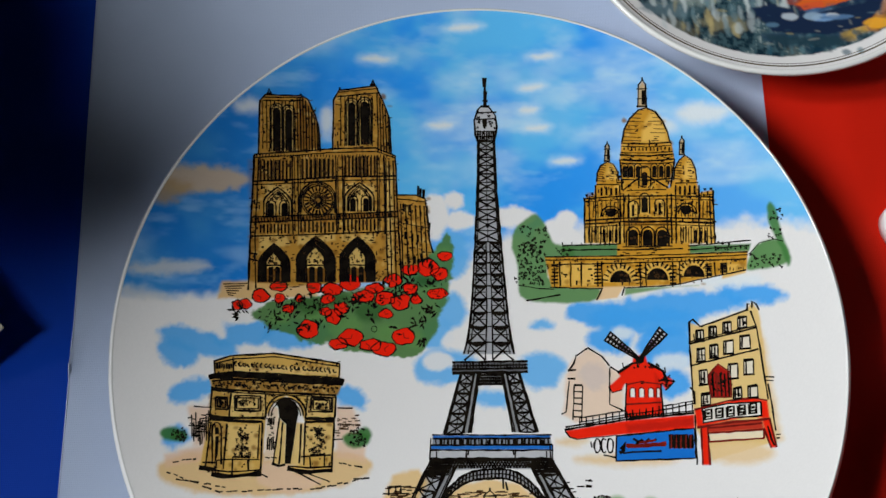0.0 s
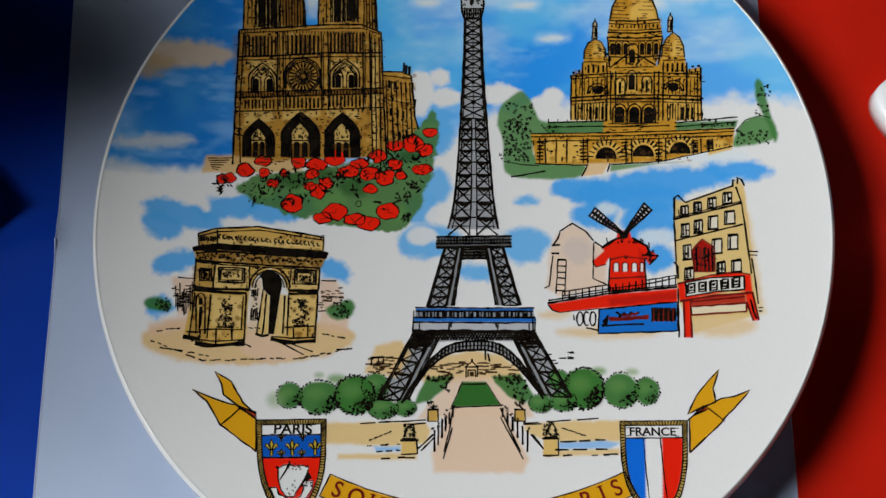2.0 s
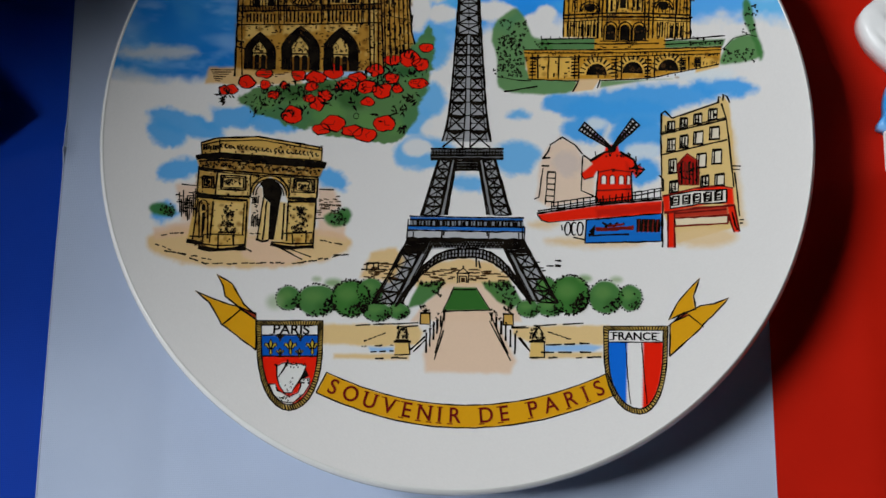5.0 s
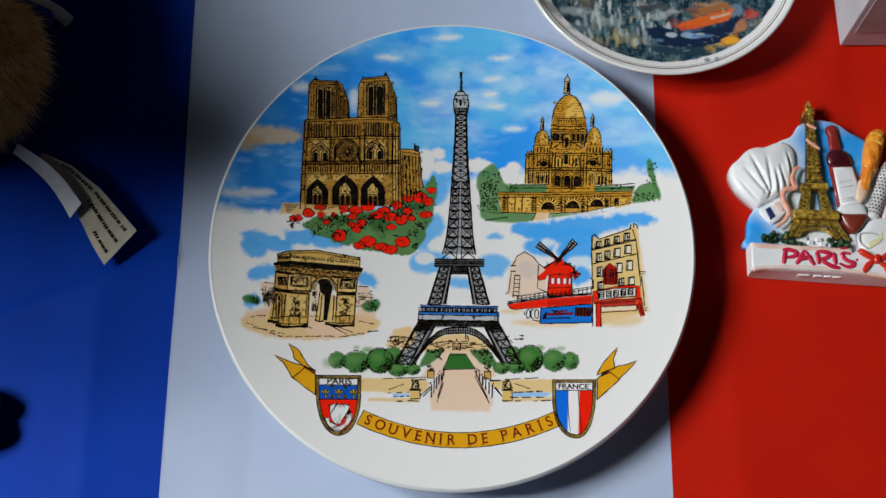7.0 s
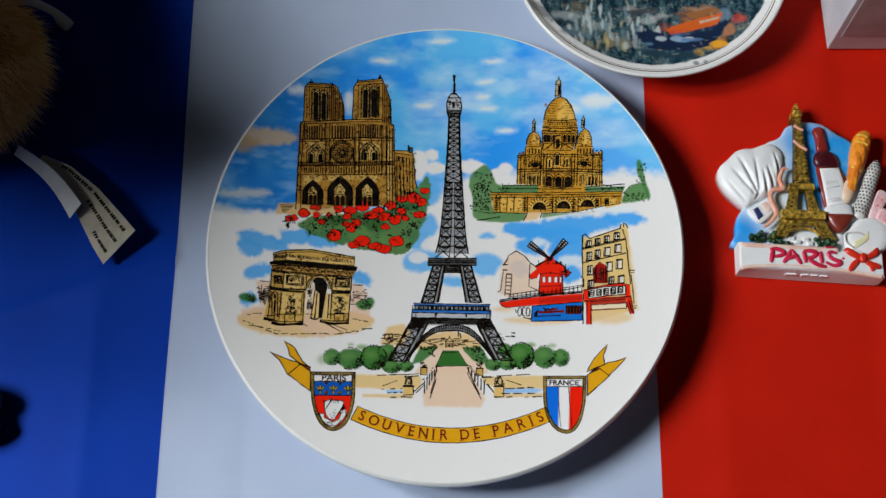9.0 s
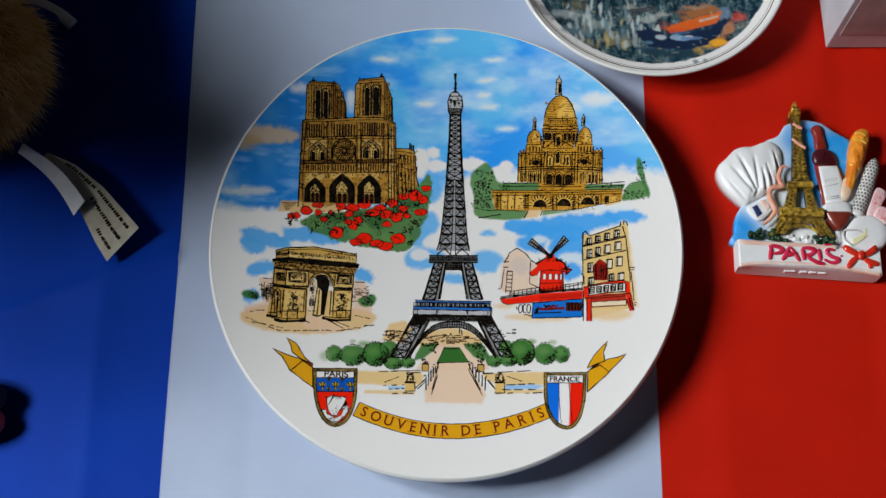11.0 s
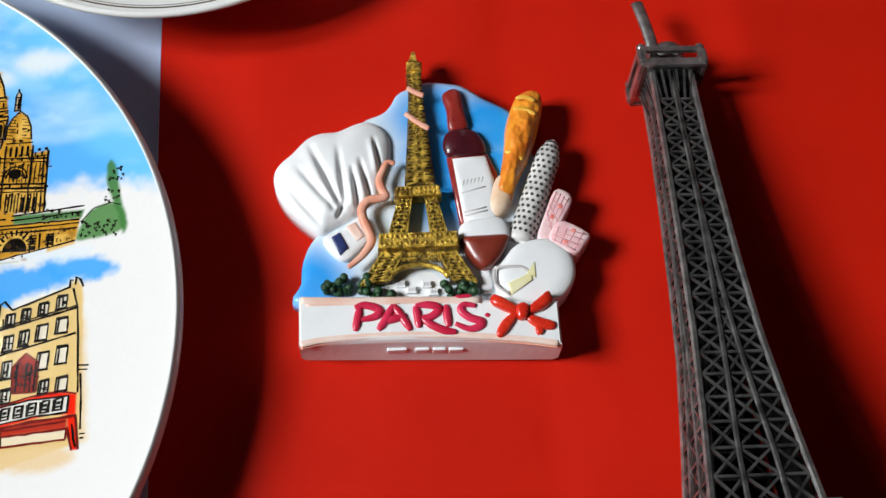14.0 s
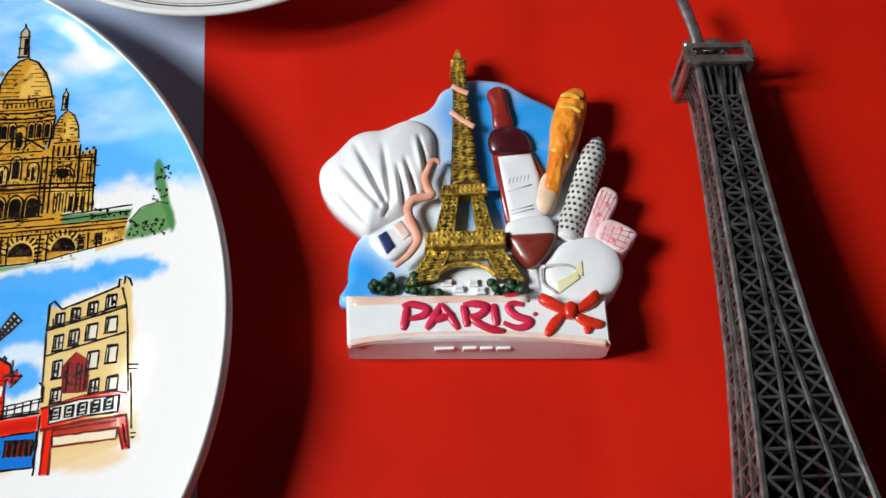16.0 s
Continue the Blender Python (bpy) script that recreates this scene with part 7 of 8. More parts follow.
for q, h in (([(-4.8, 33.4), (-0.8, 33.2), (-0.7, 35.6), (-4.7, 35.8)], 9.6), ([(-9.3, -2.9), (2.3, -2.7), (1.9, 0.1), (-8.8, -0.1)], 9.8), ([(-13.7, -16.8), (5.7, -16.7), (5.7, -12.8), (-13.3, -12.8)], 10.4)):
    b = bmesh.new()
    slab(b, scaled(q), 0.003, h * MM, 0.0004)
    deck = part("deck", b, M_GOLD, gold)
    b = bmesh.new()
    m = int((q[1][0] - q[0][0]) / 1.15)
    for k in range(m):
        for v in (0.28, 0.74):
            c = Q(q, (k + 0.5) / m, v)
            bmesh.ops.create_icosphere(b, subdivisions=1, radius=0.00042, matrix=Matrix.Translation(mm3(c, h)))
    part("beading", b, M_GOLD, deck, "gold beading", True)
for q in ([(-11.0, -12.5), (-6.6, -12.6), (-5.1, -2.7), (-8.1, -2.6)], [(-0.8, -12.9), (3.2, -12.7), (0.9, -2.6), (-1.6, -2.8)], [(-18.1, -25.4), (-11.3, -24.2), (-7.6, -17.1), (-12.7, -16.9)], [(0.8, -17.4), (4.8, -17.2), (9.6, -25.5), (3.7, -24.8)]):
    b = bmesh.new()
    slab(b, scaled(q), 0.003, 0.0082, 0.0005)
    part("leg", b, M_GOLD_DARK, gold)
b = bmesh.new()
for (c0, w0), (c1, w1) in zip(SP[1:], SP[2:]):
    m = max(3, int((c0[1] - c1[1]) / 1.7))
    for k in range(m):
        f0, f1 = k / m, (k + 1) / m
        a, e = np.array(c0) * (1 - f0) + np.array(c1) * f0, np.array(c0) * (1 - f1) + np.array(c1) * f1
        u, v = (w0 * (1 - f0) + w1 * f0) * 0.85, (w0 * (1 - f1) + w1 * f1) * 0.85
        for s in (1, -1):
            beam(b, mm3((a[0] - s * u, a[1]), tz + 0.1), mm3((e[0] + s * v, e[1]), tz + 0.1), 0.0005)
        beam(b, mm3((a[0] - u, a[1]), tz + 0.1), mm3((a[0] + u, a[1]), tz + 0.1), 0.0005)
for q in ([(-11.0, -12.5), (-6.6, -12.6), (-5.1, -2.7), (-8.1, -2.6)], [(-0.8, -12.9), (3.2, -12.7), (0.9, -2.6), (-1.6, -2.8)], [(-18.1, -25.4), (-11.3, -24.2), (-7.6, -17.1), (-12.7, -16.9)], [(0.8, -17.4), (4.8, -17.2), (9.6, -25.5), (3.7, -24.8)]):
    for k in range(5):
        for u0, u1 in ((0.05, 0.95), (0.95, 0.05)):
            beam(b, mm3(Q(q, u0, k / 5), 8.3), mm3(Q(q, u1, (k + 1) / 5), 8.3), 0.0006)
    for u in (0.03, 0.97):
        beam(b, mm3(Q(q, u, 0), 8.3), mm3(Q(q, u, 1), 8.3), 0.0006)
for k in range(14):
    c = Q([(-12.3, -18.3), (4.5, -18.4), (4.5, -17.5), (-12.3, -17.2)], (k + 0.5) / 14, 0.5)
    beam(b, mm3((c[0] - 0.6, c[1] - 1.4), 8.0), mm3((c[0] + 0.6, c[1] + 0.6), 8.0), 0.0006), beam(b, mm3((c[0] + 0.6, c[1] - 1.4), 8.0), mm3((c[0] - 0.6, c[1] + 0.6), 8.0), 0.0006)
part("lattice", b, M_GOLD, gold, "raised gold lattice")
b = bmesh.new()
c = np.array((-4.3, -24.9))
tube(b, [mm3((c[0] + 7.4 * math.cos(t), c[1] + 4.6 * math.sin(t)), 7.8) for t in np.linspace(0.25, math.pi - 0.25, 18)], 0.0007, 8)
part("arch", b, M_GOLD, gold, smooth=True)
pad("hollow", [(-13.4, -26.7), (-10.5, -22.5), (-7.7, -20.4), (-1.1, -20.7), (2.8, -23.8), (4.5, -27.4)], 3.0, 5.0, 0.3, M_RESIN, "white painted ground inside the arch", 3, 0.1)
pad("gap", [(-6.6, -12.3), (-0.8, -12.6), (-1.6, -3.8), (-4.9, -3.6)], 3.0, 5.0, 0.2, M_RESIN, "", 0, 0.1)
for a, e in (((-4.7, 28.3), (-0.7, 25.9)), ((-5.5, 20.8), (0.2, 16.2))):
    cord("wound_ribbon", [a, ((a[0] + e[0]) / 2, (a[1] + e[1]) / 2 - 0.2), e], 8.9, 0.75, M_SALMON, "brown salmon ribbon", 0.6)
for c in ((-8.6, -24.3), (-6.0, -25.9), (-2.4, -24.6), (-0.8, -26.6)):
    b = bmesh.new()
    box(b, (c[0] - 1.2) * MM, (c[1] - 0.9) * MM, 0.005, (c[0] + 1.2) * MM, (c[1] + 0.9) * MM, 0.0062, 0.0002)
    for k in range(3):
        box(b, (c[0] - 0.9 + 0.7 * k) * MM, (c[1] - 0.4) * MM, 0.0061, (c[0] - 0.5 + 0.7 * k) * MM, (c[1] + 0.4) * MM, 0.0065)
    part("tiny_house", b, M_RESIN, magnet, "tiny white relief house")
hd = random.Random(4)
for c0, c1, m in (((-26.6, -26.2), (-15.4, -26.9), 26), ((-15.4, -27.8), (-9.5, -28.0), 8), ((1.8, -28.0), (9.1, -27.9), 18)):
    b = bmesh.new()
    for k in range(m):
        p = Q([c0, c1, (c1[0], c1[1] + 4.0), (c0[0], c0[1] + 4.0)], hd.random(), hd.random() * (0.45 if m == 8 else 1))
        bmesh.ops.create_icosphere(b, subdivisions=2, radius=hd.uniform(0.7, 1.25) * MM, matrix=Matrix.Translation(mm3(p, hd.uniform(5.5, 8.2))))
    part("hedge", b, M_HEDGE, magnet, "dark green relief hedge", True)

# bottle and glass
cap = [(4.2, 27.4), (6.9, 29.2), (8.7, 28.1), (9.5, 22.9), (10.1, 17.4), (5.6, 16.9), (5.0, 23.1)]
pad("bottle_neck", cap, 0, 6.2, 1.6, M_BORDEAUX, "bordeaux painted bottle neck", 4, 0.4)
pad("bottle_shoulder", [(5.5, 16.7), (10.0, 17.2), (12.8, 15.5), (14.3, 12.1), (13.3, 9.8), (5.6, 9.4), (3.7, 11.7), (3.9, 14.7)], 0, 6.4, 1.8, M_WINE_DARK, "dark wine painted bottle shoulder", 5, 0.4)
pad("bottle_body", [(4.3, 9.4), (14.6, 10.1), (16.8, 4.6), (15.9, -9.5), (6.6, -9.2)], 0, 6.0, 1.4, M_BORDEAUX, "bordeaux painted bottle body", 0, 0.3)
pad("bottle_label", [(5.7, 8.4), (14.0, 9.1), (15.6, 2.8), (15.5, -10.0), (7.6, -9.1), (6.8, -2.0)], 4.0, 7.2, 0.8, M_RESIN, "white painted label", 0, 0.15)
for a, e in (((7.3, -1.6), (13.4, -0.0)), ((7.5, -6.9), (13.3, -5.6)), ((7.6, -7.8), (13.5, -6.5))):
    cord("label_bar", [a, e], 8.0, 0.18, M_RESIN_GREY, "thin grey line", 0.5, None, 2)
for k in range(6):
    p = Q([(7.8, 0.5), (12.5, 1.3), (12.5, 1.3), (7.8, 0.5)], k / 5, 0)
    cord("label_bar", [(p[0], p[1]), (p[0] + 0.4, p[1] + 1.4)], 8.0, 0.14, M_RESIN_GREY, "thin grey line", 0.5, None, 2)
pad("glass_bowl", [(6.9, -9.9), (10.1, -8.8), (15.9, -8.3), (18.0, -10.3), (17.9, -13.9), (12.6, -14.4), (6.7, -14.2), (5.9, -12.4)], 0, 7.6, 1.4, M_RESIN, "white painted glass", 4, 0.3)
pad("wine", [(6.7, -13.6), (12.1, -13.2), (17.8, -13.4), (17.2, -16.5), (14.7, -20.1), (11.7, -21.9), (9.1, -19.9), (7.1, -16.1)], 0, 8.0, 1.8, M_BROWN_RED, "red brown painted wine", 4, 0.4)
pad("glass_stem", [(11.0, -20.4), (13.0, -20.5), (13.4, -26.9), (10.6, -27.6)], 0, 5.6, 0.8, M_RESIN, "white painted glass stem", 0, 0.3)

# baguette
ends = [np.array((26.2, 25.3)), np.array((20.0, 6.7)), np.array((15.5, -7.2))]
def crusty(px, py, k):
    """Uneven torn crust."""
    return (0.5 * noise.noise(Vector((px * 420, py * 260, 1.3))) + 0.3 * noise.noise(Vector((px * 900, py * 900, 5.1)))) * MM * min(1.0, (1 - k) * 4 + 0.2)


pad("baguette", [(22.1, 24.0), (24.1, 26.7), (27.2, 27.8), (29.5, 26.5), (29.4, 21.7), (27.5, 15.0), (24.8, 7.7), (21.4, 1.3), (19.1, -5.0), (15.6, -6.5), (15.4, -2.9), (17.3, 3.4), (19.0, 11.9), (19.7, 17.2)], 0, 6.6, 3.4, M_CRUST, "orange baked baguette", 5, 0.45, crusty)
pad("baguette_end", [(17.0, 3.4), (21.0, 1.3), (19.1, -5.0), (16.6, -7.9), (14.0, -7.2), (14.1, -2.9)], 0, 7.0, 1.8, M_CRUST_PALE, "pale floury baguette end", 4, 0.4)
for a, e in (((21.8, 21.1), (27.4, 19.3)), ((20.3, 15.0), (25.0, 12.9)), ((18.8, 8.9), (23.0, 6.5)), ((22.7, 24.1), (27.5, 23.2))):
    cord("crust_cut", [a, ((a[0] + e[0]) / 2, (a[1] + e[1]) / 2 + 0.7), e], 9.2, 0.7, M_CRUST_CUT, "yellow edge of a cut", 0.6, None, 5, True)
# dry sausage with its pitted skin
sa, se = np.array((31.9, 13.8)), np.array((20.7, -14.6))
sd = (se - sa) / np.linalg.norm(se - sa)
sn = np.array((-sd[1], sd[0]))
length = np.linalg.norm(se - sa)
prof = lambda k: 3.3 * min(1.0, math.sqrt(max(0.02, k * 5.5)), 1.05 - 0.1 * k)
b = bmesh.new()
tube(b, [mm3(sa + sd * length * k / 18, 5.4) for k in range(19)], [prof(k / 18) * MM for k in range(19)], 16, 0.95)
sausage = part("dry_sausage", b, M_SAUSAGE, magnet, "grey white dry sausage with a pitted skin", True)
b = bmesh.new()
for i in range(17):
    for j in range(-2, 4):
        t = radians(26 * (j - 0.5 + 0.5 * (i % 2)))
        k = (i + 0.9) / 18.5
        r = prof(k) + 0.02
        c = sa + sd * length * k + sn * r * math.sin(t)
        z = 5.4 + r * 0.95 * math.cos(t)
        m = Matrix.Translation(mm3(c, z)) @ Matrix.Rotation(math.atan2(sn[1], sn[0]), 4, "Z") @ Matrix.Rotation(t, 4, "Y")
        bmesh.ops.create_cone(b, cap_ends=True, segments=8, radius1=0.00047, radius2=0.0004, depth=0.00022, matrix=m)
part("pit", b, M_PIT_AND_CORE, sausage, "dark pits in rows")
# ham slices
for pts, z in (([(30.6, -1.1), (33.5, -1.5), (34.7, -3.5), (33.4, -7.0), (28.2, -14.6), (25.1, -14.0), (27.6, -7.4)], 6.6), ([(29.4, -11.2), (32.0, -9.9), (37.8, -13.5), (36.8, -16.0), (33.8, -18.9), (28.0, -15.2)], 7.4)):
    slice_ = pad("pink_slice", pts, 0, z, 0.8, M_PINK, "pink slice scored into squares", 3, 0.15)
    c = np.mean(np.array(pts), 0)
    quad = [pts[6 if len(pts) == 7 else 5], pts[4], pts[2 if len(pts) == 7 else 2], pts[0]]
    for f in (0.14, 0.38, 0.62, 0.86):
        cord("score", [Q(quad, f, 0.05), Q(quad, f, 0.95)], z + 0.8, 0.13, M_ROSE_PALE, "thin rose line", 0.5, slice_, 2)
    for f in (0.12, 0.37, 0.63, 0.88):
        cord("score", [Q(quad, 0.05, f), Q(quad, 0.95, f)], z + 0.8, 0.13, M_ROSE_PALE, "thin rose line", 0.5, slice_, 2)
    for f, g in ((0.25, 0.3), (-0.3, -0.4)):
        q = (c[0] + 4 * f, c[1] + 4 * g)
        b = bmesh.new()
        bmesh.ops.create_icosphere(b, subdivisions=2, radius=0.0009, matrix=Matrix.Translation(mm3(q, z + 0.5)) @ Matrix.Diagonal((1, 1, 0.5, 1)))
        part("rose_spot", b, M_ROSE, slice_, "rose red spot", True)
# cheese
cheese = pad("cheese", [(16.3, -19.5), (19.4, -15.9), (24.1, -14.3), (28.7, -14.5), (32.4, -17.6), (33.7, -21.9), (32.7, -26.2), (29.0, -30.2), (22.1, -31.7), (16.2, -30.6), (14.0, -26.4), (14.3, -22.2)], 0, 6.8, 1.8, M_RESIN, "round white cheese with a cut wedge", 6, 0.2)
pad("cut_face", [(16.9, -26.2), (22.4, -23.7), (22.9, -25.6), (17.5, -29.1)], 6, 8.7, 0.3, M_CHEESE, "creamy yellow cut face", 0, 0.1, None, cheese)
pad("cut_edge", [(21.4, -24.0), (23.6, -20.9), (23.6, -25.0)], 6, 8.7, 0.2, M_CHEESE, "creamy yellow cut face", 0, 0.1, None, cheese)
cord("wedge", [(13.9, -22.1), (20.0, -22.0), (22.4, -23.7)], 8.6, 0.4, M_RESIN_GREY, "grey edge of the wedge", 0.6, cheese, 4)
cord("wedge", [(13.9, -22.1), (13.9, -26.2), (17.2, -28.9)], 8.4, 0.4, M_RESIN_GREY, "grey edge of the wedge", 0.6, cheese, 4)
# bow
bow = pad("bow", [(17.9, -33.4), (19.6, -32.3), (21.1, -33.5), (20.0, -36.3), (18.2, -36.2)], 6, 11.6, 1.0, M_BOW, "glossy red ribbon bow", 4, 0.3)
for pts in ([(18.7, -33.4), (16.1, -31.3), (12.9, -29.8), (12.2, -32.0), (15.2, -34.1), (18.3, -35.1)], [(20.3, -33.8), (23.5, -31.1), (26.0, -29.4), (26.6, -32.0), (24.2, -34.2), (20.7, -35.2)]):
    pad("bow_loop", pts, 6, 10.9, 1.3, M_BOW, "", 4, 0.35, None, bow)
for pts in ([(18.3, -35.1), (16.1, -38.5), (14.0, -40.5), (12.9, -39.4), (14.5, -36.4), (17.3, -34.5)], [(20.2, -34.9), (23.6, -36.0), (26.8, -37.4), (26.1, -39.1), (22.7, -38.6), (20.3, -36.6)]):
    pad("bow_tail", pts, 6, 10.9, 0.7, M_BOW, "", 4, 0.25, None, bow)
pad("bow_tail", [(22.2, -38.1), (24.1, -38.1), (23.6, -40.1), (22.3, -40.0)], 6, 10.9, 0.5, M_BOW, "", 3, 0.25, None, bow)


# ---- pewter tower lying on the cloth ----
# Its own axis runs along -y from the tip; it rests on the rim of its upper deck and on two feet.
TOWER = pose(0.2206, 0.0642, 0.0082, -6.6, 1.4, -0.1)
tower = holder("model_tower", TOWER, "dark pewter model tower lying on the red cloth", "model tower")
HALF = ((0.0, 5.0), (18, 5.2), (38, 5.8), (57, 6.5), (76, 7.5), (96, 9.4), (118, 11.8))


def half(s):
    for (a, u), (c, v) in zip(HALF, HALF[1:]):
        if s <= c:
            return u + (v - u) * (s - a) / (c - a)
    return HALF[-1][1]


def tp(s, side, u, out=0.0):
    """A point on one of the four sides, s mm below the upper deck, u from -1 to 1 across it."""
    h = half(s) + out
    x, z = {0: (u * h, h), 1: (h, -u * h), 2: (-u * h, -h), 3: (-h, u * h)}[side]
    return (x * MM, -s * MM, z * MM)


for side in range(4):
    b = bmesh.new()
    rows = [9.0]
    while rows[-1] < 113:
        rows.append(rows[-1] + 1.7 + half(rows[-1]) * 0.46)
    rows[-1] = 117.0

    def inner(s):
        """The pair of middle ribs, one at the head, parting lower down."""
        return max(0.0, min(0.36, (s - 38) * 0.0055))
    for a, c in zip(rows, rows[1:]):
        i0, i1 = inner(a), inner(c)
        beam(b, tp(a, side, -0.95), tp(a, side, 0.95), 0.0006)
        for u0, u1, v0, v1 in ((-0.93, -i0, -0.93, -i1), (i0, 0.93, i1, 0.93)) + (((-i0, i0, -i1, i1),) if i0 > 0.12 else ()):
            beam(b, tp(a, side, u0), tp(c, side, v1), 0.00055), beam(b, tp(a, side, u1), tp(c, side, v0), 0.00055)
    part("lattice_side", b, M_PEWTER, tower)
    for sg in (-1, 1):
        b = bmesh.new()
        tube(b, [tp(117 * k / 28, side, sg * max(inner(117 * k / 28), 0.02), 0.15) for k in range(29)], 0.00062, 6)
        part("middle_rib", b, M_PEWTER, tower)
    b = bmesh.new()
    tube(b, [tp(117 * k / 28, side, 0.97, 0.1) for k in range(29)], 0.00085, 6)
    part("corner_post", b, M_PEWTER_WORN, tower)
# black sheets stand in for shade inside; side 3 is the brown cast flank
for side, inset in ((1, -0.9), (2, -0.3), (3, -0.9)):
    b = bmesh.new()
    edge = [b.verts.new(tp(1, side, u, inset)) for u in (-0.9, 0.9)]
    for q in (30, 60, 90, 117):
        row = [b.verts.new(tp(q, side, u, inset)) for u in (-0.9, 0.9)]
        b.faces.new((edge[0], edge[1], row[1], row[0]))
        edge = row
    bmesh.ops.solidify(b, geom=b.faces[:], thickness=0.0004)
    part("back_shade_sheet" if side == 2 else "flank_plate", b, M_INSIDE_SHADE if side != 3 else M_RUST, tower, "black sheet for the shade inside the tower" if side != 3 else "brownish cast flank")
# upper deck: a square frame with slotted sides
upper_deck = new("upper_deck")
upper_deck.parent = tower
for side in range(4):
    b = bmesh.new()
    for s0, w in ((-4.6, 1.5), (-0.4, 2.2)):
        h = 8.1
        p = {0: ((-h, h), (h, h)), 1: ((h, h), (h, -h)), 2: ((h, -h), (-h, -h)), 3: ((-h, -h), (-h, h))}[side]
        beam(b, (p[0][0] * MM, -s0 * MM, p[0][1] * MM), (p[1][0] * MM, -s0 * MM, p[1][1] * MM), w * MM, 0.001)
    for u in (-1, 1):
        q = {0: (u * 7.6, 8.1), 1: (8.1, u * 7.6), 2: (u * 7.6, -8.1), 3: (-8.1, u * 7.6)}[side]
        beam(b, (q[0] * MM, 0.0044, q[1] * MM), (q[0] * MM, 0.0004, q[1] * MM), 0.0016)
    part("deck_frame", b, M_PEWTER_WORN, upper_deck)
    for k in range(6):
        b = bmesh.new()
        u = -0.8 + 1.6 * k / 5
        q = {0: (u, 1), 1: (1, u), 2: (u, -1), 3: (-1, u)}[side]
        beam(b, (q[0] * 6.2 * MM, 0, q[1] * 6.2 * MM), (q[0] * 4.6 * MM, -0.009, q[1] * 4.6 * MM), 0.0005)
        part("bracket", b, M_PEWTER, upper_deck)
b = bmesh.new()
box(b, -0.0079, -0.0004, -0.0079, 0.0079, 0.0008, 0.0079, 0.0003)
part("deck_floor", b, M_PEWTER, upper_deck)
b = bmesh.new()
box(b, -0.0036, 0.0008, -0.0036, 0.0036, 0.0075, 0.0036, 0.0005)
part("cabin", b, M_PEWTER, tower)
b = bmesh.new()
bmesh.ops.create_uvsphere(b, u_segments=24, v_segments=12, radius=0.0048, matrix=Matrix.Translation((0.0008, 0.0078, 0.001)) @ Matrix.Diagonal((1, 0.8, 1, 1)))
part("dome", b, M_PEWTER, tower, smooth=True)
b = bmesh.new()
tube(b, smooth_path([(-0.003, 0.004, 0.003), (-0.0036, 0.011, 0.0042), (-0.0046, 0.018, 0.0045), (-0.0054, 0.0235, 0.0042)]), 0.0017, 10, 0.6)
part("antenna_fin", b, M_PEWTER_WORN, tower, smooth=True)
for x, z in ((-7.6, 7.4), (7.6, 7.4), (7.6, -7.4), (-7.6, -7.4)):
    b = bmesh.new()
    bmesh.ops.create_icosphere(b, subdivisions=2, radius=0.0013, matrix=Matrix.Translation((x * MM, 0.0056, z * MM)))
    part("corner_knob", b, M_PEWTER_WORN, tower, smooth=True)
# middle deck with a slatted skirt
middle_deck = new("middle_deck")
middle_deck.parent = tower
b = bmesh.new()
box(b, -0.0136, -0.1215, -0.0136, 0.0136, -0.1195, 0.0136, 0.0003)
part("deck_floor", b, M_PEWTER, middle_deck)
for side in range(4):
    turn = Matrix.Rotation(radians(90 * side), 4, "Y")
    b = bmesh.new()
    for y, o, w in ((-0.1165, 14.0, 0.7), (-0.1195, 14.4, 1.2), (-0.1275, 12.4, 0.9)):
        beam(b, turn @ Vector((-o * MM, y, o * MM)), turn @ Vector((o * MM, y, o * MM)), w * MM)
    part("deck_rail", b, M_PEWTER_WORN, middle_deck)
    for k in range(13):
        u = -13.6 + 27.2 * k / 12
        b = bmesh.new()
        beam(b, turn @ Vector((u * MM, -0.1195, 0.0143)), turn @ Vector((u * 0.9 * MM, -0.1275, 0.0123)), 0.0007)
        beam(b, turn @ Vector((u * MM, -0.1195, 0.0143)), turn @ Vector((u * MM, -0.1165, 0.0142)), 0.0005)
        part("slat", b, M_PEWTER_WORN, middle_deck)
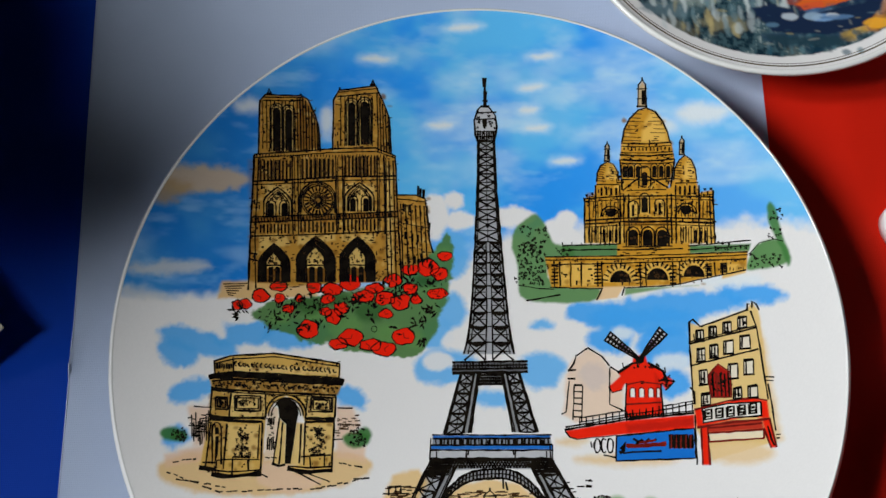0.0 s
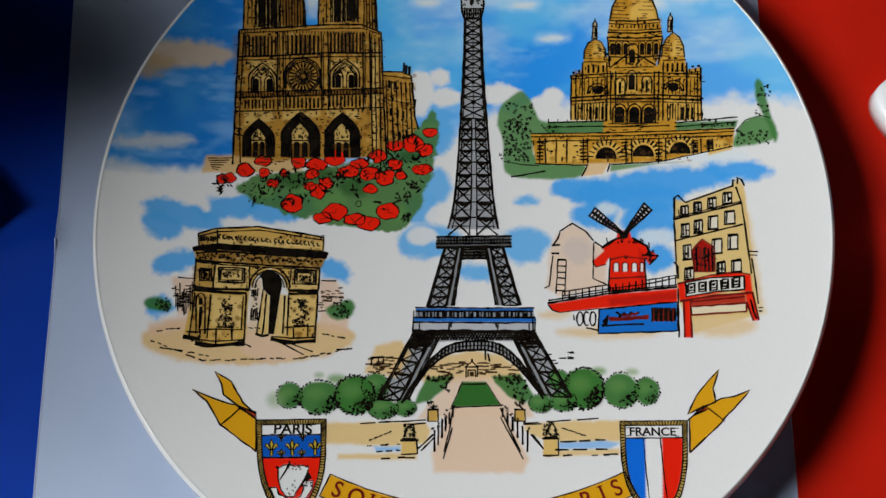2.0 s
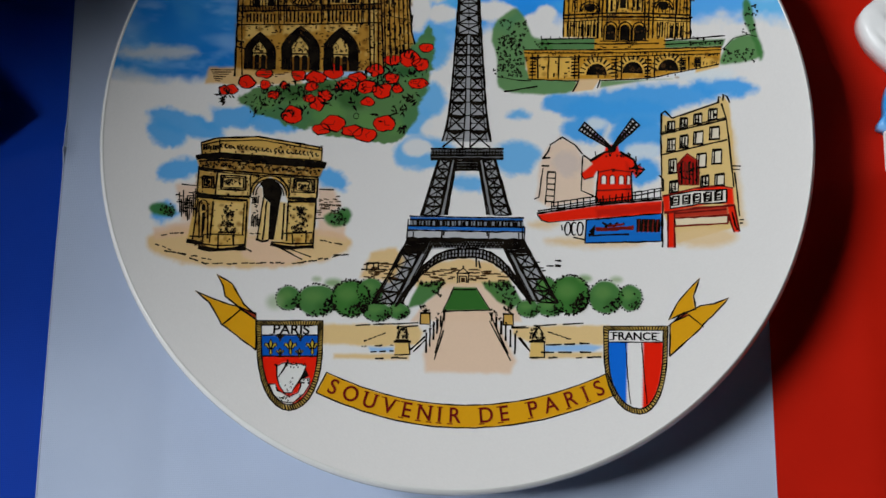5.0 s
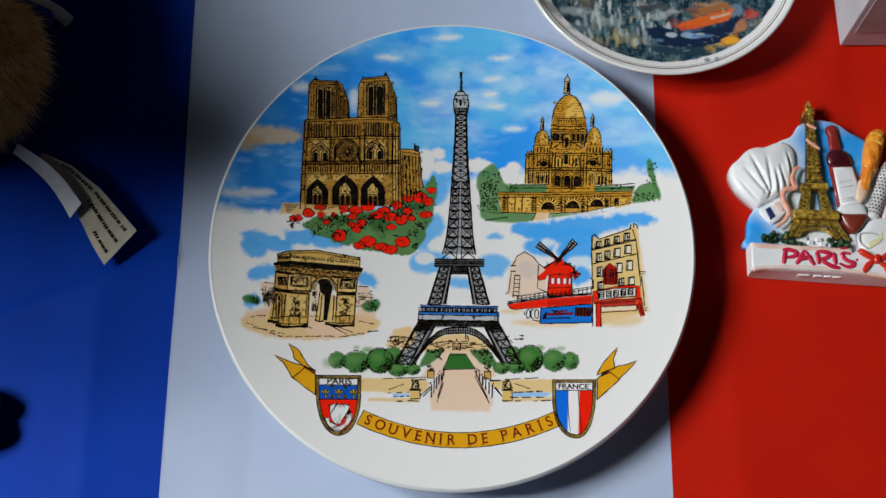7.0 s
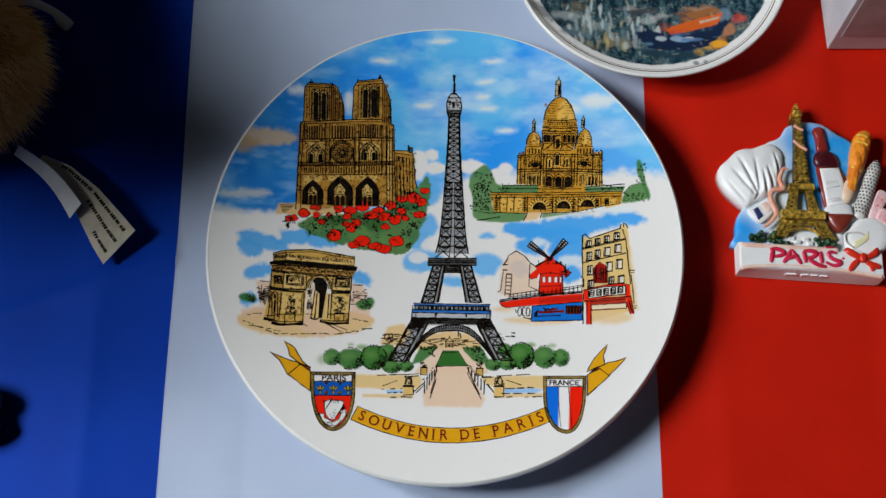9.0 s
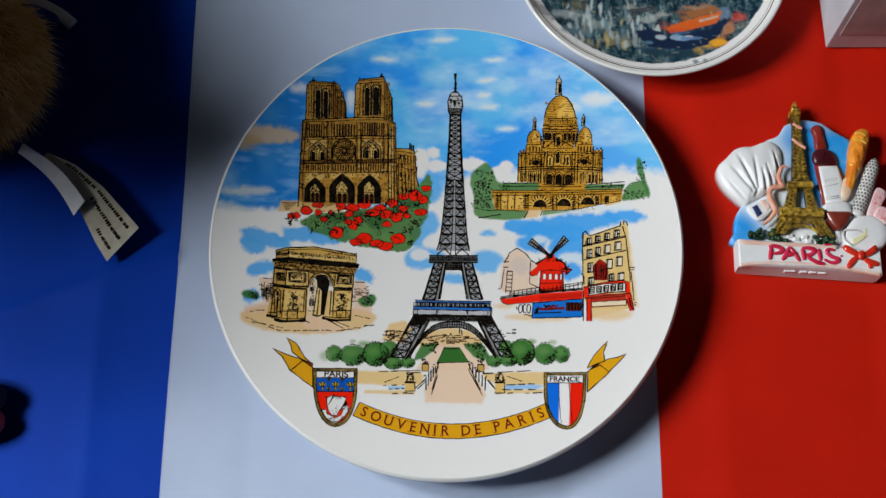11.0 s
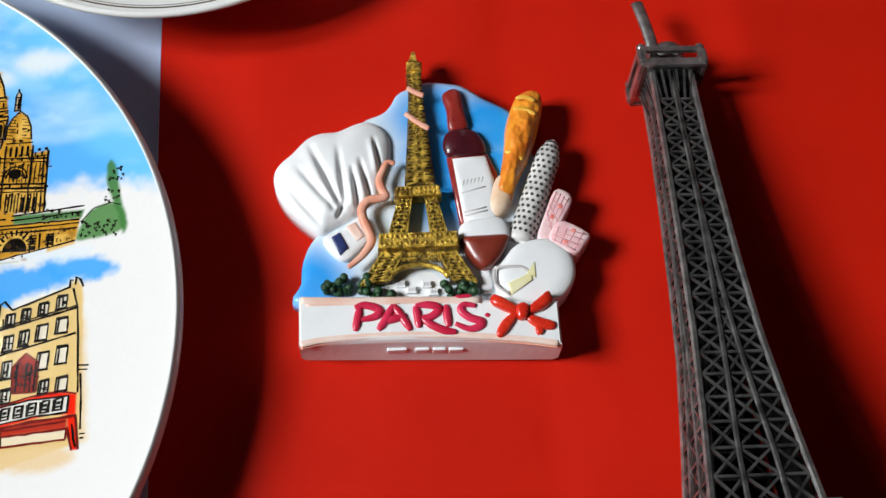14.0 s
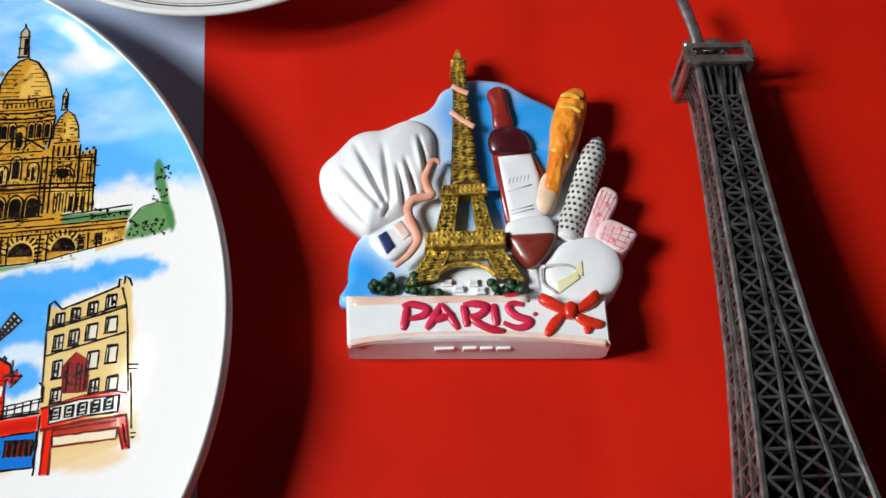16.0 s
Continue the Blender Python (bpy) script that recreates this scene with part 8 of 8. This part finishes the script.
# the four legs, their arches and the lower deck
for sx, sz in ((1, 1), (1, -1), (-1, -1), (-1, 1)):
    b = bmesh.new()
    stages = ((121, 5.5, 12.0), (140, 9.5, 17.0), (155, 13.5, 22.5), (180, 23, 34), (194, 30, 42))
    for (s0, a0, c0), (s1, a1, c1) in zip(stages, stages[1:]):
        for p, q in ((0, 0), (0, 1), (1, 0), (1, 1)):
            e0, e1 = (c0 if p else a0, c0 if q else a0), (c1 if p else a1, c1 if q else a1)
            beam(b, (sx * e0[0] * MM, -s0 * MM, sz * e0[1] * MM), (sx * e1[0] * MM, -s1 * MM, sz * e1[1] * MM), 0.0012)
        for k in range(3):
            f, g = k / 3, (k + 1) / 3
            L = lambda i, j, t: Vector((sx * ((c0 if i else a0) * (1 - t) + (c1 if i else a1) * t) * MM, -(s0 * (1 - t) + s1 * t) * MM, sz * ((c0 if j else a0) * (1 - t) + (c1 if j else a1) * t) * MM))
            for i, j in (((0, 1), (1, 1)), ((1, 0), (1, 1)), ((0, 0), (1, 0)), ((0, 0), (0, 1))):
                beam(b, L(*i, f), L(*j, g), 0.0006), beam(b, L(*j, f), L(*i, g), 0.0006), beam(b, L(*i, g), L(*j, g), 0.0006)
    leg = part("leg", b, M_PEWTER, tower)
    # added dark core: the shade between the leg bars as colour
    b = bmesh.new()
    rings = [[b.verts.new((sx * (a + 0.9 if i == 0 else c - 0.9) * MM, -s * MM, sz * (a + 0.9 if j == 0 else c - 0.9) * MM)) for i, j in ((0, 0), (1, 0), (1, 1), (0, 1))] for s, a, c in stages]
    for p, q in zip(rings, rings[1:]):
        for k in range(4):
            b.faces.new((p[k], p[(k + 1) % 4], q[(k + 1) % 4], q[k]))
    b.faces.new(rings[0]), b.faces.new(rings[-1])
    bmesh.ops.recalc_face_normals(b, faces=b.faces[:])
    part("shade_core", b, M_PIT_AND_CORE, leg, "dark core for the shade between the leg bars")
    b = bmesh.new()
    box(b, sx * 0.036 - 0.008, -0.2, sz * 0.036 - 0.008, sx * 0.036 + 0.008, -0.194, sz * 0.036 + 0.008, 0.0006)
    part("foot", b, M_PEWTER, tower)
b = bmesh.new()
for side in range(4):
    turn = Matrix.Rotation(radians(90 * side), 4, "Y")
    for y, o, w in ((-0.152, 24.5, 1.6), (-0.157, 24.0, 1.2)):
        beam(b, turn @ Vector((-o * MM, y, o * MM)), turn @ Vector((o * MM, y, o * MM)), w * MM)
part("lower_deck", b, M_PEWTER_WORN, tower)
for side in range(4):
    turn = Matrix.Rotation(radians(90 * side), 4, "Y")
    b = bmesh.new()
    tube(b, [turn @ Vector((22 * math.cos(t) * MM, (-182 + 24 * math.sin(t)) * MM, (34 - 9 * math.sin(t)) * MM)) for t in np.linspace(0, math.pi, 20)], 0.0008, 6)
    part("arch", b, M_PEWTER, tower)


# ---- small plate with a painted harbour ----
small = holder("small_plate", pose(0.0904, 0.1445, 0.0006), "small white porcelain plate with a painted harbour scene", "plate")
SR = 0.0637


def small_z(r):
    k = min(max((r - 0.036) / (SR - 0.036), 0), 1)
    return 0.0126 + 0.0066 * k ** 1.7


bm = bmesh.new()
lathe(bm, [(0.0, 0.007), (0.032, 0.007), (0.034, 0.0006), (0.037, 0.0006), (0.039, 0.0065), (0.055, 0.0135), (SR - 0.001, 0.0174), (SR, 0.0184), (SR - 0.0004, 0.0193), (SR - 0.0014, 0.0194), (SR - 0.0022, small_z(SR - 0.0022))], 200)
part("body", bm, M_GLAZE, small, smooth=True)
for r0, w in ((0.0602, 0.0005), (0.0592, 0.0002)):
    bm = bmesh.new()
    lathe(bm, [(r0 - w / 2, small_z(r0) + 0.00006), (r0, small_z(r0) + 0.00012), (r0 + w / 2, small_z(r0) + 0.00006)], 200)
    part("gold_line", bm, M_GOLD_LINE, small, "thin dark gold line", smooth=True)
RINGS2, SPOKES2 = 150, 700
_r2 = np.linspace(0, SR - 0.0022, RINGS2 + 1)[1:]
_a2 = np.arange(SPOKES2) * math.tau / SPOKES2
PX = np.concatenate([[0.0], (_r2[:, None] * np.cos(_a2)).ravel()]) * 1000
PY = np.concatenate([[0.0], (_r2[:, None] * np.sin(_a2)).ravel()]) * 1000
PC = np.tile(WHITE, (len(PX), 1))
x, y = PX, PY
rr = np.hypot(x, y) + 1.4 * (fbm(x / 4, y / 4) - 0.5)
inside = step(56.3, 55.6, rr)[:, None]
dab = 0.65 * fbm(x / 1.7 + 7, y / 5.0 + 3) + 0.35 * fbm(x / 1.1 + 1, y / 0.9 + 5)
wide = fbm(x / 11 + 2, y / 6 + 9)
c1, c2, c3, c4 = (np.array(c) for c in ((0.008, 0.025, 0.04), (0.05, 0.1, 0.12), (0.3, 0.36, 0.35), (0.34, 0.24, 0.1)))
w1, w2, w3 = step(0.36, 0.56, dab)[:, None], step(0.58, 0.78, dab)[:, None], step(0.55, 0.7, wide)[:, None]
water = (c1 * (1 - w1) + c2 * w1) * (1 - w2) + c3 * w2
water = water * (1 - 0.25 * w3) + c4 * 0.25 * w3
PC[:] = PC * (1 - inside) + water * inside
for c, rx, ry, col, t in (((-49.3, -30.1), 11, 3.0, (0.02, 0.04, 0.06), -25), ((-36.6, -31.1), 9, 2.6, (0.45, 0.5, 0.5), 0), ((-23.8, -35.1), 8, 3.0, (0.3, 0.36, 0.33), 0), ((-16.3, -43.7), 7, 3.4, (0.3, 0.25, 0.13), 0), ((-34.1, -39.9), 8, 3.0, (0.16, 0.24, 0.28), 0),
                          ((4.1, -40.1), 13, 4.4, (0.012, 0.02, 0.05), -4), ((19.5, -35.2), 13, 3.4, (0.014, 0.03, 0.08), 8), ((8.8, -48.6), 14, 3.6, (0.02, 0.05, 0.1), 0), ((-1.0, -39.7), 3.4, 1.4, (0.5, 0.54, 0.55), 0), ((13.0, -39.8), 4.6, 1.8, (0.12, 0.24, 0.45), 0), ((15.5, -40.3), 2, 0.8, (0.6, 0.62, 0.62), 0),
                          ((11.9, -34.6), 8, 1.5, (0.55, 0.07, 0.02), 4), ((22.3, -30.1), 8, 1.6, (0.55, 0.2, 0.06), 6), ((18.6, -27.3), 8, 1.6, (0.3, 0.1, 0.05), 4), ((22.5, -24.2), 7, 1.4, (0.6, 0.3, 0.16), 4), ((1.8, -29.9), 7, 1.2, (0.55, 0.55, 0.52), 20), ((-5.7, -25.7), 9, 1.6, (0.4, 0.36, 0.32), 0),
                          ((29.3, -43.6), 5.0, 2.6, (0.8, 0.3, 0.02), 35), ((34.7, -36.2), 4.0, 2.6, (0.62, 0.24, 0.1), 60), ((40.2, -30.1), 3.0, 2.6, (0.65, 0.06, 0.03), 60), ((33.9, -27.4), 4.0, 3.0, (0.2, 0.3, 0.42), 40), ((22.8, -47.6), 4.0, 1.4, (0.7, 0.42, 0.05), 25)):
    blot(c, rx, ry, col, 1.3, 0.62, 2.2, t)
# light falling on the water in upright strokes
wet = random.Random(9)
for k in range(60):
    c = (wet.uniform(-38, 4), wet.uniform(-47, -24))
    col = wet.choice(((0.6, 0.66, 0.66), (0.5, 0.58, 0.6), (0.55, 0.44, 0.2), (0.03, 0.08, 0.1), (0.16, 0.26, 0.3)))
    blot(c, wet.uniform(0.4, 1.3), wet.uniform(1.6, 4.2), col, 0.6, wet.uniform(0.4, 0.8), 0.7, wet.uniform(-8, 8))
for k in range(24):
    blot((wet.uniform(-6, 24), wet.uniform(-55, -47)), wet.uniform(0.5, 1.4), wet.uniform(1.0, 2.4), wet.choice(((0.01, 0.04, 0.07), (0.02, 0.09, 0.14), (0.1, 0.2, 0.24))), 0.5, 0.7, 0.5)
# the moored boat, its cabins and its reflection
NAVY = (0.012, 0.024, 0.06)
paint([(-3.8, -47.3), (21.4, -48.8), (17.5, -52.4), (-1.4, -51.8)], (0.02, 0.05, 0.07), 1.2, 0.9, 0.8)
paint([(-6.8, -37.5), (-0.9, -36.2), (11.7, -39.3), (27.6, -35.8), (34.1, -29.7), (35.5, -31.5), (27.7, -44.5), (15.2, -47.8), (-1.2, -46.1)], NAVY, 0.5, 1, 0.5)
paint([(6.2, -35.9), (10.7, -33.4), (24.9, -28.3), (33.2, -26.2), (30.3, -32.8), (14.8, -37.4)], (0.72, 0.13, 0.02), 0.4, 0.95, 0.8)
paint([(7.8, -36.2), (14.9, -34.8), (15.4, -36.8), (9.2, -38.2)], (0.7, 0.1, 0.03), 0.3, 0.9, 0.2)
paint([(15.8, -26.8), (30.3, -22.8), (32.7, -25.7), (18.7, -29.7)], (0.36, 0.14, 0.05), 0.4, 0.95, 0.4)
paint([(22.3, -30.7), (31.6, -28.1), (31.0, -29.3), (22.7, -32.2)], (0.62, 0.5, 0.38), 0.3, 0.8, 0.2)
for c, rx, ry, col in (((4.6, -40.6), 2.4, 1.3, (0.5, 0.56, 0.62)), ((14.5, -41.0), 3.4, 1.6, (0.2, 0.36, 0.62)), ((17.5, -40.2), 2.0, 0.8, (0.7, 0.72, 0.74)), ((10.4, -41.4), 1.0, 0.9, (0.01, 0.015, 0.03)), ((30.0, -44.0), 4.0, 2.0, (0.85, 0.4, 0.03)), ((11.7, -40.4), 2.8, 1.5, (0.3, 0.42, 0.55)), ((18.8, -40.8), 5.0, 0.9, (0.1, 0.2, 0.36)), ((-1.1, -43.7), 2.0, 0.8, (0.1, 0.2, 0.3))):
    blot(c, rx, ry, col, 0.5, 0.85, 0.5)
paint([(-10.9, -26.5), (2.0, -23.7), (3.0, -26.0), (-8.9, -29.4)], (0.04, 0.05, 0.06), 0.5, 0.9, 0.5)
strokes = random.Random(21)
for k in range(160):
    a, d = strokes.uniform(math.pi, math.tau), strokes.uniform(18, 53)
    c = (d * math.cos(a), d * math.sin(a))
    col = strokes.choice(((0.03, 0.07, 0.11), (0.14, 0.22, 0.25), (0.34, 0.35, 0.3), (0.02, 0.03, 0.05), (0.45, 0.38, 0.16)))
    blot(c, strokes.uniform(0.6, 1.8), strokes.uniform(0.2, 0.5), col, 0.35, 0.4, 0.3, strokes.uniform(-12, 12) + (90 if strokes.random() < 0.4 else 0))
PC = np.clip(PC, 0, 0.9)
zs = np.array([small_z(r) for r in np.concatenate([[0.0], _r2])])
co = np.stack([PX * MM, PY * MM, np.concatenate([[zs[0]], np.repeat(zs[1:], SPOKES2)])], 1)
i = np.arange(SPOKES2)
j = (i + 1) % SPOKES2
base = 1 + np.arange(RINGS2 - 1)[:, None] * SPOKES2
faces = [(0, 1 + a, 1 + c) for a, c in zip(i.tolist(), j.tolist())] + np.stack([base + i, base + SPOKES2 + i, base + SPOKES2 + j, base + j], -1).reshape(-1, 4).tolist()
me = bpy.data.meshes.new("painted_face")
me.from_pydata(co.tolist(), [], faces)
me.polygons.foreach_set("use_smooth", np.ones(len(faces), bool))
col = me.color_attributes.new("pigment", "FLOAT_COLOR", "POINT")
col.data.foreach_set("color", np.concatenate([PC, np.ones((len(PC), 1))], 1).ravel())
me.materials.append(printed("painted_glaze", "pigment", 0.12))
ob = new("painted_face", me)
ob.parent = small
tagged(ob, "impressionist harbour painted in dark blues and orange")


# ---- card box ----
carton = holder("card_box", pose(0.1742, 0.1085, 0.0006, 0, 0, 2.0), "pale grey card box standing on the red cloth", "box")
bm = bmesh.new()
box(bm, 0, 0, 0, 0.1, 0.08, 0.085, 0.0006)
part("body", bm, M_CARD, carton)
# the unlit front: its shade and the cloth's red are put into the colour
bm = bmesh.new()
box(bm, 0.003, -0.0004, 0.012, 0.097, 0.0, 0.08)
part("front_shade", bm, M_CARD_SHADED, carton, "front face coloured darker and redder for its shade and the red reflection")
bm = bmesh.new()
box(bm, -0.0008, -0.001, 0.0851, 0.1008, 0.0808, 0.0866, 0.0004)
part("lid", bm, M_CARD, carton)


# ---- plush toy ----
plush = holder("plush_toy", pose(0, 0, 0.0006), "golden brown plush toy with long pile, sitting on the blue cloth", "plush toy")
fur = random.Random(17)


def lump(name, c, r, strands, length, label=""):
    """A stuffed limb with its pile."""
    bm = bmesh.new()
    bmesh.ops.create_icosphere(bm, subdivisions=4, radius=1.0, matrix=Matrix.Translation(c) @ Matrix.Diagonal((*r, 1)))
    for v in bm.verts:
        v.co += (v.co - Vector(c)) * 0.06 * noise.noise(v.co * 60)
    limb = part(name, bm, M_FUR_BASE, plush, label, True)
    verts, faces = [], []
    for _ in range(strands):
        d = Vector((fur.gauss(0, 1), fur.gauss(0, 1), fur.gauss(0, 1))).normalized()
        p = Vector(c) + Vector((d.x * r[0], d.y * r[1], d.z * r[2]))
        if p.z < 0.001:
            continue
        flow = (d * 0.75 + Vector((0.25, -0.45, -0.25)) + Vector((fur.gauss(0, 0.28), fur.gauss(0, 0.28), fur.gauss(0, 0.28)))).normalized()
        s = flow.cross(Vector((fur.gauss(0, 1), fur.gauss(0, 1), fur.gauss(0, 1)))).normalized() * fur.uniform(0.00016, 0.00042)
        h = length * fur.uniform(0.5, 1.15)
        bend = Vector((fur.gauss(0, 0.2), fur.gauss(0, 0.2) - 0.2, -0.25)) * h * 0.5
        k = len(verts)
        mid, tip = p + flow * h * 0.55, p + flow * h + bend
        mid.z, tip.z = max(mid.z, 0.0004), max(tip.z, 0.0004)
        verts += [p - s, p + s, mid + s * 0.8, mid - s * 0.8, tip]
        faces += [(k, k + 1, k + 2, k + 3), (k + 3, k + 2, k + 4)]
    me = bpy.data.meshes.new("fur")
    me.from_pydata(verts, [], faces)
    me.materials.append(M_FUR)
    o = new("fur", me)
    o.parent = limb
    tagged(o, "long golden pile", kind="stuff")
    return limb


lump("body", (-0.274, 0.085, 0.088), (0.068, 0.074, 0.088), 9000, 0.013)
lump("head", (-0.294, 0.027, 0.21), (0.062, 0.058, 0.057), 6000, 0.012)
lump("leg", (-0.218, 0.072, 0.032), (0.037, 0.036, 0.031), 9000, 0.012)


def strip(name, centre, across, mat, parent, label, thick=0.0004):
    """A bent label: centre points with widths, thick enough to have an edge."""
    b = bmesh.new()
    top, low = [], []
    for c, w in zip(centre, across):
        c, w = Vector(c), Vector(w)
        top.append((b.verts.new(c - w), b.verts.new(c + w)))
        low.append((b.verts.new(c - w - Vector((0, 0, thick))), b.verts.new(c + w - Vector((0, 0, thick)))))
    for k in range(len(top) - 1):
        b.faces.new((top[k][0], top[k + 1][0], top[k + 1][1], top[k][1]))
        b.faces.new((low[k][1], low[k + 1][1], low[k + 1][0], low[k][0]))
        b.faces.new((top[k][0], low[k][0], low[k + 1][0], top[k + 1][0]))
        b.faces.new((top[k + 1][1], low[k + 1][1], low[k][1], top[k][1]))
    b.faces.new((top[0][1], low[0][1], low[0][0], top[0][0]))
    b.faces.new((top[-1][0], low[-1][0], low[-1][1], top[-1][1]))
    return part(name, b, mat, parent, label)


LOW = (((-178.2, 36.0), 11, 0.0), ((-166.0, 29.4), 10.5, 0.25), ((-154.6, 17.9), 9.5, 0.6), ((-144.6, 4.7), 9, 0.9), ((-138.6, -2.6), 8.5, 1.0))
HIGH_W, LOW_W = np.array((-132.4, 4.9)), np.array((-145.4, -9.4))
half_w = (HIGH_W - LOW_W) / 2
N = 16
cen, acr = [], []
for k in range(N + 1):
    f = k / N * (len(LOW) - 1)
    i0 = min(int(f), len(LOW) - 2)
    t = f - i0
    p = np.array(LOW[i0][0]) * (1 - t) + np.array(LOW[i0 + 1][0]) * t
    z = LOW[i0][1] * (1 - t) + LOW[i0 + 1][1] * t
    wd = 0.3 + 0.7 * (LOW[i0][2] * (1 - t) + LOW[i0 + 1][2] * t)
    cen.append((p[0] * MM, p[1] * MM, z * MM))
    acr.append((half_w[0] * wd * MM, half_w[1] * wd * MM, 0.002 * wd))
label = strip("care_label", cen, acr, M_TAG, plush, "beige woven care label with dark lines of print")
for u, first, last in ((0.62, 3, N - 1), (0.02, 8, N - 1), (-0.6, 11, N - 1)):
    for k in range(first, last):
        for h in (0.0, 0.3, 0.6):
            if fur.random() < 0.12:
                continue
            c, w, d, v = Vector(cen[k]), Vector(acr[k]), Vector(cen[k + 1]), Vector(acr[k + 1])
            lift = Vector((0, 0, 0.0003))
            a, e = c + w * u, d + v * u
            bm = bmesh.new()
            beam(bm, a + (e - a) * h + lift, a + (e - a) * (h + 0.2) + lift, fur.uniform(0.0012, 0.0016), 0.0002)
            part("print_bar", bm, M_INK, label, "dark bar of print")
a, e = np.array((-186.9, 38.5)), np.array((-157.9, 11.5))
w = (np.array((-155.3, 14.4)) - np.array((-160.2, 8.7))) / 2
cen, acr = [], []
for k in range(13):
    t = k / 12
    p = a + (e - a) * t + np.array((2.0, 1.6)) * math.sin(math.pi * t)
    cen.append((p[0] * MM, p[1] * MM, (15 - 1.5 * t) * MM))
    acr.append((w[0] * (0.55 + 0.45 * t) * MM, w[1] * (0.55 + 0.45 * t) * MM, 0.0015))
strip("white_label", cen, acr, M_TAG_WHITE, plush, "white folded satin label")

# ---- small things at the edge of the blue cloth ----
toy = holder("toy_foot", pose(-0.1925, -0.077, 0.0006), "small red stuffed toy foot on the blue cloth, its shadow as a black form", "toy")
bm = bmesh.new()
bmesh.ops.create_icosphere(bm, subdivisions=3, radius=1.0, matrix=Matrix.Translation((0, -0.004, 0.008)) @ Matrix.Diagonal((0.0155, 0.009, 0.008, 1)))
part("sole", bm, M_TOY_RED, toy, "bright red felt", True)
# a black form stands in for the shadow beside the red foot
bm = bmesh.new()
bmesh.ops.create_icosphere(bm, subdivisions=3, radius=1.0, matrix=Matrix.Translation((-0.001, 0.006, 0.009)) @ Matrix.Diagonal((0.016, 0.009, 0.009, 1)))
part("upper", bm, M_FOOT_SHADE, toy, "black form for the shadow beside the foot", True)
scarf = holder("folded_ribbon", pose(-0.196, 0.1165, 0.0006), "folded grey and blue ribbon lying on the cloth", "ribbon")
for k, (mat, name) in enumerate(((M_TAG_WHITE, "pale_fold"), (M_BLUE_CLOTH, "blue_fold"))):
    bm = bmesh.new()
    tube(bm, smooth_path([(-0.02, -0.004 * k, 0.004), (-0.004, 0.002 - 0.005 * k, 0.006), (0.01, -0.003 - 0.004 * k, 0.005), (0.019 - 0.012 * k, -0.009, 0.003)]), 0.003, 10, 0.8)
    part(name, bm, mat, scarf, smooth=True)
